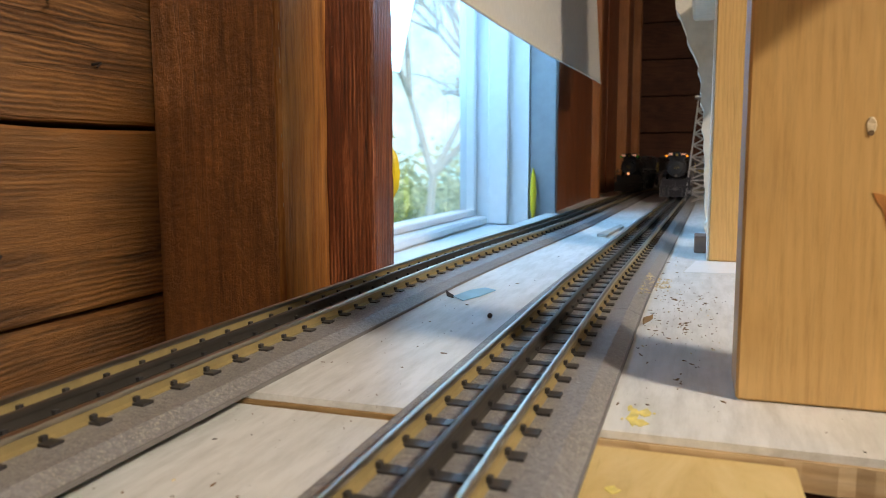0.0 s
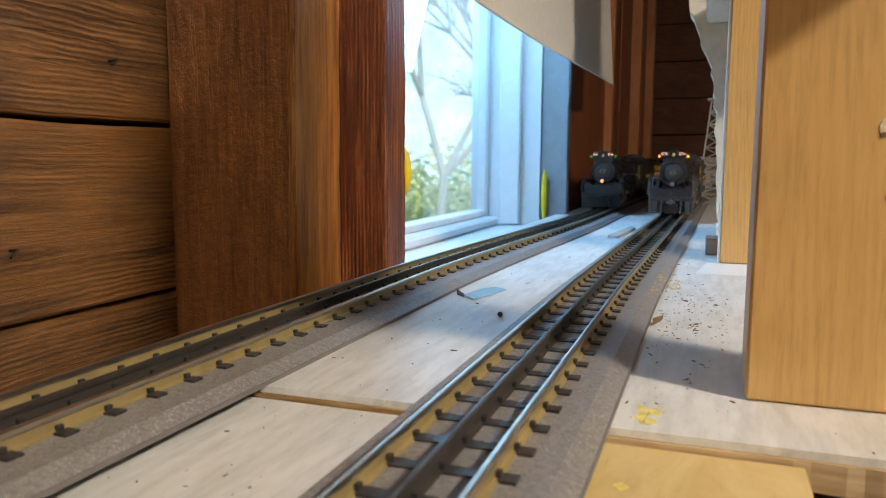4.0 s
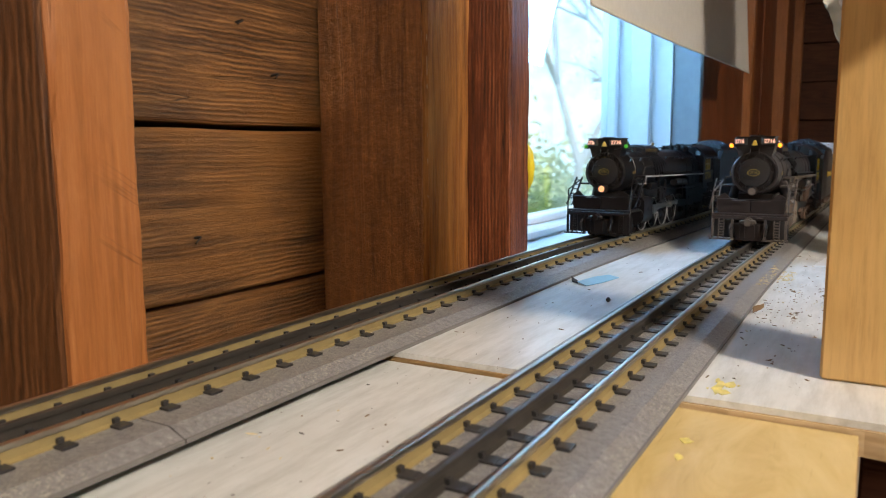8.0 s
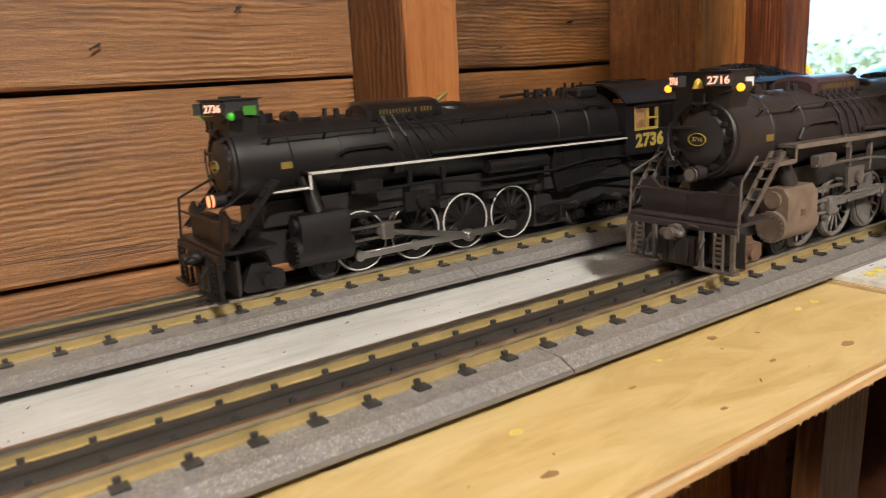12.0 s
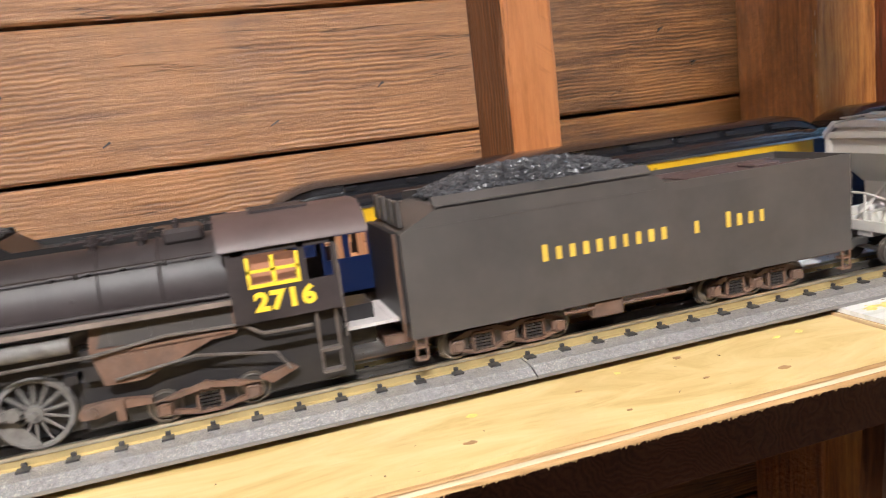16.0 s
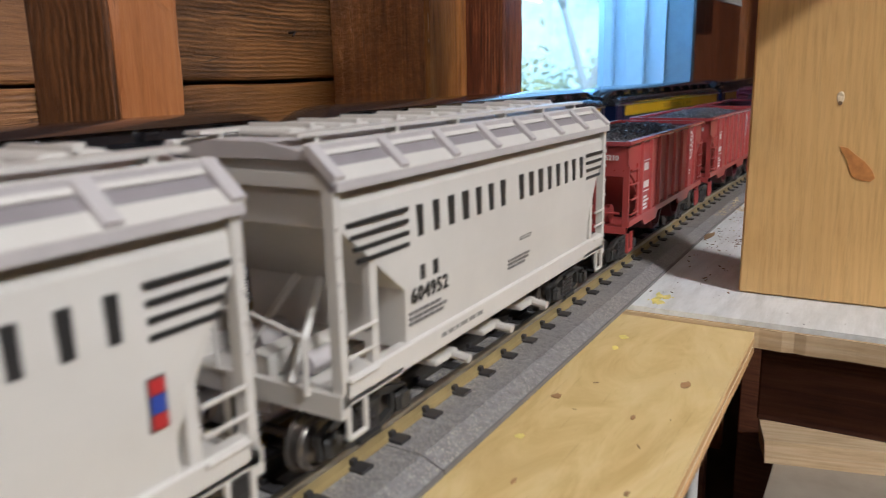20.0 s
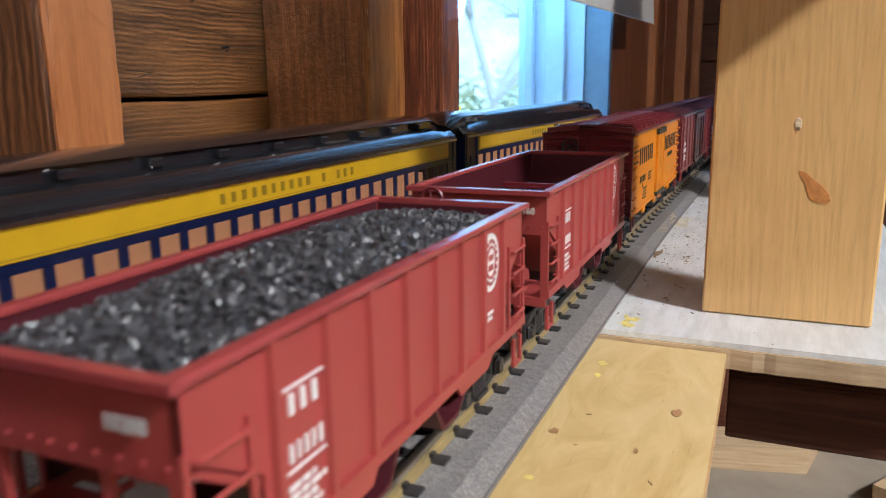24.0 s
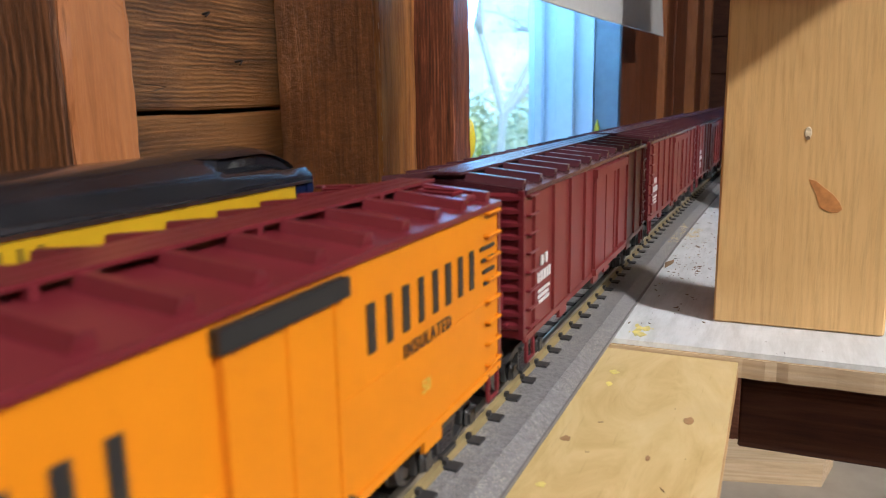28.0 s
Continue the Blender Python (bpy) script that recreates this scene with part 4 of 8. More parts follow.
quick("dent", M_PLYCORE, post, lambda bm: loft(bm, [[(0.1340 + k * 0.0019 * math.cos(a), 0.3334 - d, 0.1108 + k * 0.0034 * math.sin(a)) for a in [i * math.pi / 6 for i in range(12)]] for k, d in ((1.0, 0.0), (0.8, 0.0003))]))
post2 = thing("pine_post", "warm pine post standing behind the first", "post", group="pine posts on the table")
quick("timber", M_PINE, post2, lambda bm: box(bm, 0.0860, 0.175, 0.782, 0.820, 0.0004, 0.262, 0.001))
quick("edge_strip", M_VINYL, post2, lambda bm: box(bm, 0.0840, 0.0859, 0.784, 0.818, 0.0004, 0.262))
foam = thing("foam_panel", "ragged cream foam and plaster panel with a torn edge", "foam panel")


def torn(bm):
    rnd = random.Random(4)
    edge = [(0.040, 0.60), (0.036, 0.40), (0.041, 0.295), (0.045, 0.272), (0.060, 0.235), (0.071, 0.205), (0.075, 0.175), (0.077, 0.135), (0.081, 0.08), (0.085, 0.03), (0.086, 0.0005)]
    fine = []
    for (a, b), (c, d) in zip(edge, edge[1:]):
        for k in range(5):
            f = k / 5
            fine.append((a + (c - a) * f + rnd.uniform(-0.0022, 0.0022), b + (d - b) * f))
    fine.append((0.086, 0.0005))
    prism(bm, fine + [(0.22, 0.0005), (0.22, 0.60)], "y", 0.985, 1.03)


quick("sheet", M_FOAM, foam, torn)
quick("ledge", M_FOAM, foam, lambda bm: box(bm, 0.062, 0.22, 0.765, 0.984, 0.2625, 0.285, 0.003))
blk = quick("wood_block", paint("pinkish_brown_offcut", (0.30, 0.20, 0.155), 0.7, 0.3, 0.4, (0.40, 0.28, 0.21), scale=60), None, lambda bm: box(bm, 0.0722, 0.118, 0.846, 0.880, 0.0005, 0.0185, 0.001))
tagged(blk, "small brown offcut of wood lying by the post", "wood block")
pap = quick("paper_sheet", M_VINYL, None, lambda bm: prism(bm, [(0.0645, 0.700), (0.165, 0.703), (0.165, 0.7815), (0.0745, 0.7815)], "z", 0.0001, 0.00035))
tagged(pap, "white card lying on the table", "card")
strip = quick("wood_strip", paint("greyed_stick", (0.40, 0.39, 0.37), 0.6, 0.3), None, lambda bm: prism(bm, [(-0.047, 0.99), (-0.034, 0.985), (-0.026, 1.13), (-0.032, 1.15)], "z", 0.0004, 0.004))
tagged(strip, "thin grey stick of wood lying between the tracks", "stick")
bp = thing("paper_scrap", "curled scrap of pale blue paper on the white board", "paper scrap")
quick("sheet", M_BLUEPAPER, bp, lambda bm: loft(bm, [[(-0.0900, 0.5170, z + 0.0016), (-0.0801, 0.5090, z + 0.0004), (-0.0735, 0.5300, z + 0.0003), (-0.0684, 0.5551, z + 0.0008), (-0.0770, 0.5570, z + 0.0020), (-0.0850, 0.5450, z + 0.0018)] for z in (0.0, 0.0005)]))
quick("curled_corner", M_DARKBIT, bp, lambda bm: loft(bm, [[(-0.0985, 0.5262, z + 0.0042), (-0.0955, 0.5190, z + 0.0012), (-0.0895, 0.5160, z + 0.0006), (-0.0895, 0.5190, z + 0.0014), (-0.0945, 0.5235, z + 0.0024)] for z in (0.0, 0.0006)]))
tower = thing("lattice_tower", "small grey lattice tower of model scenery", "model tower", at=pose(0.085, 1.82, 0.0005))


def lattice(bm):
    h, b0, b1 = 0.235, 0.036, 0.014
    for sx in (-1, 1):
        for sy in (-1, 1):
            rod(bm, (sx * b0, sy * b0, 0), (sx * b1, sy * b1, h), 0.0018, 5)
    n = 9
    for i in range(n):
        a, c = i / n, (i + 1) / n
        r0, r1 = b0 + (b1 - b0) * a, b0 + (b1 - b0) * c
        for (x0, y0), (x1, y1) in (((-1, -1), (1, -1)), ((1, -1), (1, 1)), ((1, 1), (-1, 1)), ((-1, 1), (-1, -1))):
            rod(bm, (x0 * r0, y0 * r0, h * a), (x1 * r1, y1 * r1, h * c), 0.0012, 4)
            rod(bm, (x1 * r0, y1 * r0, h * a), (x0 * r1, y0 * r1, h * c), 0.0012, 4)
            rod(bm, (x0 * r1, y0 * r1, h * c), (x1 * r1, y1 * r1, h * c), 0.0012, 4)


quick("lattice", M_TOWER, tower, lattice)
quick("platform", M_TOWER, tower, lambda bm: box(bm, -0.022, 0.022, -0.022, 0.022, 0.235, 0.240))

shade = thing("window_shade", "cream cloth window shade hanging askew", "window shade")


def cloth(bm):
    # a sheet whose lower hem climbs towards the near side, with soft folds
    n, m = 22, 14
    grid = {}
    for i in range(n + 1):
        u = i / n
        y = 0.62 + u * 0.93
        zl = 0.232 + 0.018 * u
        for j in range(m + 1):
            v = j / m
            z = zl + (1.30 - zl) * v
            x = -0.118 - 0.004 * math.sin(u * 5 + v * 3) * (1 - v) - 0.05 * v
            yy = y - 0.10 * v * u
            for k, dx in ((0, 0.0), (1, -0.0012)):
                grid[i, j, k] = bm.verts.new((x + dx, yy, z))
    for k in (0, 1):
        for i in range(n):
            for j in range(m):
                bm.faces.new([grid[i, j, k], grid[i + 1, j, k], grid[i + 1, j + 1, k], grid[i, j + 1, k]])
    for i in range(n):
        bm.faces.new([grid[i, 0, 0], grid[i + 1, 0, 0], grid[i + 1, 0, 1], grid[i, 0, 1]])
    for j in range(m):
        bm.faces.new([grid[n, j, 0], grid[n, j + 1, 0], grid[n, j + 1, 1], grid[n, j, 1]])


quick("cloth", M_CLOTH, shade, cloth, smooth=True)
quick("hem", M_CLOTH, shade, lambda bm: loft(bm, [[(-0.1185 - 0.004 * math.sin(u * 5) + 0.0015 * math.cos(a), 0.62 + u * 0.93, 0.232 + 0.018 * u + 0.0015 * math.sin(a)) for a in [k * math.pi / 3 for k in range(6)]] for u in [i / 22 for i in range(23)]]), smooth=True)

# below the table
low = quick("lower_shelf", M_SHELF, None, lambda bm: box(bm, 0.075, 0.95, 0.55, 2.2, -0.37, -0.35, 0.001))
tagged(low, "dusty lower shelf under the table", "shelf", kind="structure")


def offcut(bm, length, wide, thick, seed):
    """Short sawn block with one splintered, slanting end."""
    rnd = random.Random(seed)
    h = wide / 2
    loft(bm, [[(x + rnd.uniform(-0.002, 0.002) + lean * u, u, v) for u, v in ((-h, 0.0), (h, 0.0), (h, thick), (-h, thick))] for x, lean in ((-length / 2, 0.0), (-length / 6, 0.0), (length / 5, 0.0), (length / 2, 0.5))])


for k, (x, y, a, l, w, h) in enumerate(((0.130, 0.862, 14, 0.150, 0.060, 0.030), (0.300, 1.25, -10, 0.30, 0.07, 0.032), (0.330, 0.84, 55, 0.16, 0.06, 0.030), (0.26, 1.55, 20, 0.26, 0.06, 0.030))):
    o = quick("offcut", M_SCRAP, None, lambda bm: offcut(bm, l, w, h, k), at=pose(x, y, -0.3496, 0, 0, a))
    tagged(o, "pale sawn wood offcut lying on the lower shelf", "wood offcut", group="offcuts under the table")
stk = quick("brown_stick", M_STUD, None, lambda bm: box(bm, -0.10, 0.10, -0.008, 0.008, 0, 0.014, 0.002), at=pose(0.245, 0.985, -0.3496, 0, 0, -8))
tagged(stk, "thin dark brown stick lying on the lower shelf", "stick")
br = quick("brace", M_STUD, None, lambda bm: prism(bm, [(0.30, -0.95), (0.36, -0.95), (0.43, -0.03), (0.37, -0.03)], "x", -0.02, 0.0))
tagged(br, "slanting wooden brace under the table", "brace", kind="structure")
sheet = quick("white_sheet", M_VINYL, None, lambda bm: prism(bm, [(-0.020, -0.42), (0.002, -0.19), (0.018, -0.192), (0.010, -0.42)], "y", 0.60, 0.604))
tagged(sheet, "pale torn sheet of board standing under the table", "board")
quick("stand", M_DARKW, sheet, lambda bm: box(bm, -0.04, 0.01, 0.6045, 0.625, -0.95, -0.30))
pipe = quick("upright_pipe", M_PIPE, None, lambda bm: rod(bm, (0.03, 0.55, -0.95), (0.03, 0.55, -0.021), 0.006, 10), smooth=True)
tagged(pipe, "thin pale pipe under the table", "pipe", kind="structure")
for x0, x1, y in ((-0.30, -0.02, 0.9), (0.12, 0.55, 1.58)):
    o = quick("back_panel", M_DARKW, None, lambda bm: box(bm, x0, x1, y, y + 0.02, -0.95, -0.105))
    tagged(o, "dark red-brown board under the table", "board", kind="structure")

# marks and crumbs
marks = thing("paint_spots", "small spots of yellow paint on the boards", "paint spots", kind="stuff")


def blobs(bm, spots, z, thick, seed):
    rnd = random.Random(seed)
    for x, y, rx, ry in spots:
        n = 9
        o = [(x + rx * math.cos(6.283 * i / n) * rnd.uniform(0.6, 1.2), y + ry * math.sin(6.283 * i / n) * rnd.uniform(0.6, 1.2)) for i in range(n)]
        prism(bm, o, "z", z, z + thick)


quick("spot", M_YSTAIN, marks, lambda bm: (blobs(bm, [(0.0525, 0.3000, 0.0026, 0.0110), (0.0555, 0.2935, 0.0028, 0.0050), (0.0565, 0.3060, 0.0022, 0.0050), (0.0505, 0.3100, 0.0012, 0.0040), (0.0600, 0.3060, 0.0006, 0.0010), (0.0485, 0.2960, 0.0005, 0.0012)], 0.0001, 0.0002, 1), blobs(bm, [(0.0505, 0.243, 0.0025, 0.003), (0.0515, 0.226, 0.002, 0.003), (0.058, 0.03, 0.002, 0.003), (0.0485, 0.12, 0.002, 0.002)], -0.0049, 0.0002, 2)))
kn = quick("ply_knots", paint("brown_knot", (0.34, 0.19, 0.08), 0.6, 0.4), None, lambda bm: blobs(bm, [(0.0475, 0.160, 0.0022, 0.003), (0.092, 0.196, 0.0022, 0.004), (0.081, 0.155, 0.0010, 0.0022), (0.0872, 0.019, 0.0018, 0.0035), (0.07, -0.12, 0.0015, 0.003), (0.06, 0.09, 0.0008, 0.002), (0.095, 0.10, 0.001, 0.002)], -0.0049, 0.00025, 3))
tagged(kn, "brown knots and nicks in the bare plywood", "knots", kind="stuff")


def crumbs(bm, area, z, count, seed, lo, hi, flat=0.6):
    rnd = random.Random(seed)
    for _ in range(count):
        x, y, s = rnd.uniform(*area[0]), rnd.uniform(*area[1]), rnd.uniform(lo, hi)
        q = Euler((rnd.uniform(-0.3, 0.3), rnd.uniform(-0.3, 0.3), rnd.uniform(0, 6.3))).to_matrix().to_4x4()
        m = Matrix.Translation((x, y, z + s * flat * 0.4)) @ q @ Matrix.Diagonal((s * rnd.choice((0.8, 1.2, 2.2, 3.6)), s * rnd.uniform(0.35, 0.9), s * flat, 1))
        bmesh.ops.create_icosphere(bm, subdivisions=1, radius=0.6, matrix=m)


for nm, mat, areas in (("brown_crumbs", M_CHIP, (((0.045, 0.088), (0.42, 0.60), 0.0, 150, 0.0003, 0.0010), ((0.045, 0.09), (0.30, 0.80), 0.0, 40, 0.0004, 0.0012), ((0.0645, 0.0705), (0.462, 0.482), 0.0, 16, 0.0006, 0.0013), ((0.060, 0.0645), (0.550, 0.566), 0.0, 10, 0.0006, 0.0012), ((0.066, 0.0690), (0.350, 0.366), 0.0, 5, 0.0007, 0.0012), ((-0.10, -0.045), (0.29, 0.6), 0.0, 20, 0.0004, 0.0011), ((-0.10, -0.045), (-0.1, 0.28), -0.005, 34, 0.0004, 0.0012), ((0.048, 0.105), (-0.1, 0.28), -0.005, 12, 0.0003, 0.0009))),
                       ("straw_crumbs", M_STRAW, (((0.0445, 0.056), (0.595, 0.655), 0.0, 70, 0.0006, 0.0020), ((0.036, 0.044), (0.55, 0.66), 0.0045, 60, 0.0005, 0.0014), ((0.046, 0.09), (0.40, 0.9), 0.0, 30, 0.0005, 0.0012), ((-0.1, -0.045), (-0.1, 0.28), -0.005, 14, 0.0005, 0.0014))),
                       ("dark_crumbs", M_DARKBIT, (((0.045, 0.14), (0.285, 0.7), 0.0, 45, 0.0003, 0.0010), ((-0.1, -0.045), (-0.2, 0.28), -0.005, 30, 0.0003, 0.0008), ((-0.10, -0.045), (0.29, 0.8), 0.0, 12, 0.0003, 0.0008)))):
    o = quick(nm, mat, None, lambda bm: [crumbs(bm, (a, b), z, c, 11 + i, lo, hi) for i, (a, b, z, c, lo, hi) in enumerate(areas)])
    tagged(o, "crumbs and sawdust scattered on the boards", "crumbs", kind="stuff")
peb = quick("pebble", M_DARKBIT, None, lambda bm: bmesh.ops.create_icosphere(bm, subdivisions=2, radius=0.0017, matrix=pose(-0.0477, 0.4606, 0.0016)), smooth=True)
tagged(peb, "round black bead lying on the white board", "bead")

leaf = quick("dried_leaf", M_CHIP, None, lambda bm: loft(bm, [[(0.0450 + 0.0052 * u, 0.466 + 0.010 * u + 0.0022 * v, 0.0004 + k + 0.0042 * v * v * (1 - 0.4 * u) + 0.0016 * u) for v in (-1.0, -0.5, 0.0, 0.5, 1.0)] + [(0.0450 + 0.0052 * u, 0.466 + 0.010 * u + 0.0020 * v, 0.0008 + k + 0.0042 * v * v * (1 - 0.4 * u) + 0.0016 * u) for v in (0.95, 0.5, 0.0, -0.5, -0.95)] for u, k in ((0.0, 0.0), (0.35, 0.0004), (0.7, 0.0002), (1.0, 0.0008))]))
tagged(leaf, "curled brown scrap of dried leaf beside the roadbed", "leaf scrap")


def splinters(bm):
    rnd = random.Random(19)
    for _ in range(900):
        y, l = rnd.uniform(-0.6, 0.279), rnd.uniform(0.0004, 0.0020) * rnd.random()
        w = rnd.uniform(0.0004, 0.0016)
        prism(bm, [(y - w, -0.0156), (y + w, -0.0156), (y + rnd.uniform(-w, w) * 1.4, -0.0161 - l)], "x", 0.1064, 0.1076)


spl = quick("splinters", M_PLYEDGE, None, splinters)
tagged(spl, "torn splinters along the sawn lower edge of the plywood", "splinters", kind="stuff")
build_track("model_track", 0.0, "three-rail model track on grey roadbed, brassy outer rails")
build_track("model_track", 0.149, "three-rail model track on grey roadbed along the wall")

# ---- rolling stock: local y runs from the front end backwards, z = 0 on the rail top ----
SPINNERS = []  # wheelset, radius, train, distance of its car


def wheel_mesh(bm, r, gauge=0.0166, axle=0.0016, spokes=0, w=0.0032):
    rod(bm, (-gauge - 0.004, 0, 0), (gauge + 0.004, 0, 0), axle, 8)
    for s in (-1, 1):
        x = s * gauge
        if spokes:
            ring(bm, (x, 0, 0), "x", r - 0.0013, 0.0015, 32, 6)
            ring(bm, (x - s * 0.0017, 0, 0), "x", r - 0.0002, 0.0009, 32, 4)
            rod(bm, (x - 0.0016, 0, 0), (x + 0.0018, 0, 0), 0.0042, 12)
            for k in range(spokes):
                a = 2 * math.pi * k / spokes
                rod(bm, (x, 0.003 * math.cos(a), 0.003 * math.sin(a)), (x, (r - 0.002) * math.cos(a), (r - 0.002) * math.sin(a)), 0.0009, 5, 0.0007)
            # counterweight
            o = [((r - 0.002) * math.cos(a), (r - 0.002) * math.sin(a)) for a in [radians(120 + i * 12) for i in range(11)]]
            prism(bm, o, "x", x - 0.0008, x + 0.0010)
        else:
            rod(bm, (x - w / 2, 0, 0), (x + w / 2, 0, 0), r, 20)
            rod(bm, (x - s * (w / 2 + 0.0009), 0, 0), (x - s * w / 2, 0, 0), r + 0.0011, 20)
            ring(bm, (x + s * w / 2, 0, 0), "x", r * 0.80, 0.0007, 20, 4)
            rod(bm, (x + s * w / 2, 0, 0), (x + s * (w / 2 + 0.0012), 0, 0), r * 0.34, 10)


_bm = bmesh.new()
wheel_mesh(_bm, 0.0088)
WHEEL_ME = finish(_bm, True)
WHEEL_ME.materials.append(M_WHEEL)
_bm = bmesh.new()
wheel_mesh(_bm, 0.0180, spokes=14)
DRIVER_DUST = finish(_bm, True)
DRIVER_DUST.materials.append(M_DRYGREY)
DRIVER_BLACK = DRIVER_DUST.copy()
DRIVER_BLACK.materials.clear()
DRIVER_BLACK.materials.append(M_LOCO_B)


ENGINE_WHEEL = WHEEL_ME.copy()
ENGINE_WHEEL.materials.clear()
ENGINE_WHEEL.materials.append(M_SOOTSHADE)


def wheelset(parent, y, r=0.0088, me=None):
    o = new("wheelset", me or WHEEL_ME)
    o.parent, o.matrix_basis = parent, pose(0, y, r)
    o["radius"] = r
    return o


def truck(parent, y, base=0.037, mat=None, axles=2, x=0.0205):
    mat = mat or M_TRUCK

    h = base / 2
    stops = [-h + base * k / (axles - 1) for k in range(axles)]
    mids = [(p + q) / 2 for p, q in zip(stops, stops[1:])]

    def frame_mesh(bm):
        box(bm, -x, x, -0.0035, 0.0035, 0.009, 0.017)
        for s in (-1, 1):
            xa, xb = s * x, s * (x + 0.0026)
            # arched top member, dipping over every journal
            top = [(-h - 0.0045, 0.0125)] + [p for y in mids for p in ((y - base / (axles - 1) * 0.28, 0.0166), (y + base / (axles - 1) * 0.28, 0.0166), (y + base / (axles - 1) * 0.5, 0.0140))][:-1] + [(h + 0.0045, 0.0125)]
            prism(bm, top + [(y, z - 0.0030) for y, z in reversed(top)], "x", xa, xb)
            low = [(-h - 0.003, 0.0062)] + [p for y in mids for p in ((y - 0.0075, 0.0030), (y + 0.0075, 0.0030), (y + base / (axles - 1) * 0.5, 0.0058))][:-1] + [(h + 0.003, 0.0062)]
            prism(bm, [(y, z + 0.0022) for y, z in low] + list(reversed(low)), "x", xa, xb)
            for y in stops:
                box(bm, xa, xb, y - 0.0042, y + 0.0042, 0.0050, 0.0132, 0.0004)
                box(bm, xb, xb + s * 0.0020, y - 0.0034, y + 0.0034, 0.0056, 0.0120, 0.0009)
            for y in mids:
                box(bm, xa, xb, y - 0.0068, y - 0.0052, 0.0045, 0.0150)
                box(bm, xa, xb, y + 0.0052, y + 0.0068, 0.0045, 0.0150)
                box(bm, xb - s * 0.001, xb + s * 0.0016, y - 0.0058, y + 0.0058, 0.0030, 0.0046)
                box(bm, xb - s * 0.001, xb + s * 0.0016, y - 0.0058, y + 0.0058, 0.0138, 0.0152)
    t = quick("truck", mat, parent, frame_mesh, at=pose(0, y, 0))
    for s in (-1, 1):
        for yy in mids:
            quick("spring_set", M_SOOTSHADE if mat is not M_TRUCK else M_DARKBIT, t, lambda bm: [rod(bm, (s * (x + 0.0016), yy + q, z), (s * (x + 0.0016), yy + q, z + 0.0012), 0.0016, 8) for q in (-0.0033, 0.0, 0.0033) for z in (0.0047, 0.0065, 0.0083, 0.0101, 0.0119)])
        for yy in stops:
            quick("journal_lid", mat, t, lambda bm: (box(bm, s * (x + 0.0046), s * (x + 0.0054), yy - 0.0028, yy + 0.0028, 0.0062, 0.0112, 0.0006), rod(bm, (s * (x + 0.0050), yy - 0.002, 0.0115), (s * (x + 0.0050), yy + 0.002, 0.0115), 0.0007, 6)))
    for k in range(axles):
        wheelset(t, -base / 2 + base * k / (axles - 1))
    return t


def coupler(parent, y, sgn, mat):
    def mk(bm):
        box(bm, -0.003, 0.003, min(y, y + sgn * 0.014), max(y, y + sgn * 0.014), 0.0125, 0.0175, 0.0006)
        box(bm, -0.0055, 0.0055, min(y + sgn * 0.012, y + sgn * 0.02), max(y + sgn * 0.012, y + sgn * 0.02), 0.0112, 0.0190, 0.0015)
    return quick("coupler", mat, parent, mk)


def rungs(parent, x, y0, y1, zs, mat, out=0.0016, name="ladder"):
    """Ladder: two stiles and rungs on a side face."""
    s = 1 if x > 0 else -1

    def mk(bm):
        for z in zs:
            rod(bm, (x + s * out, y0, z), (x + s * out, y1, z), 0.00055, 5)
            for y in (y0, y1):
                rod(bm, (x, y, z), (x + s * out, y, z), 0.00055, 5)
    return quick(name, mat, parent, mk)


def arc(cx, cz, rx, rz, a0, a1, n):
    return [(cx + rx * math.cos(radians(a0 + (a1 - a0) * i / n)), cz + rz * math.sin(radians(a0 + (a1 - a0) * i / n))) for i in range(n + 1)]


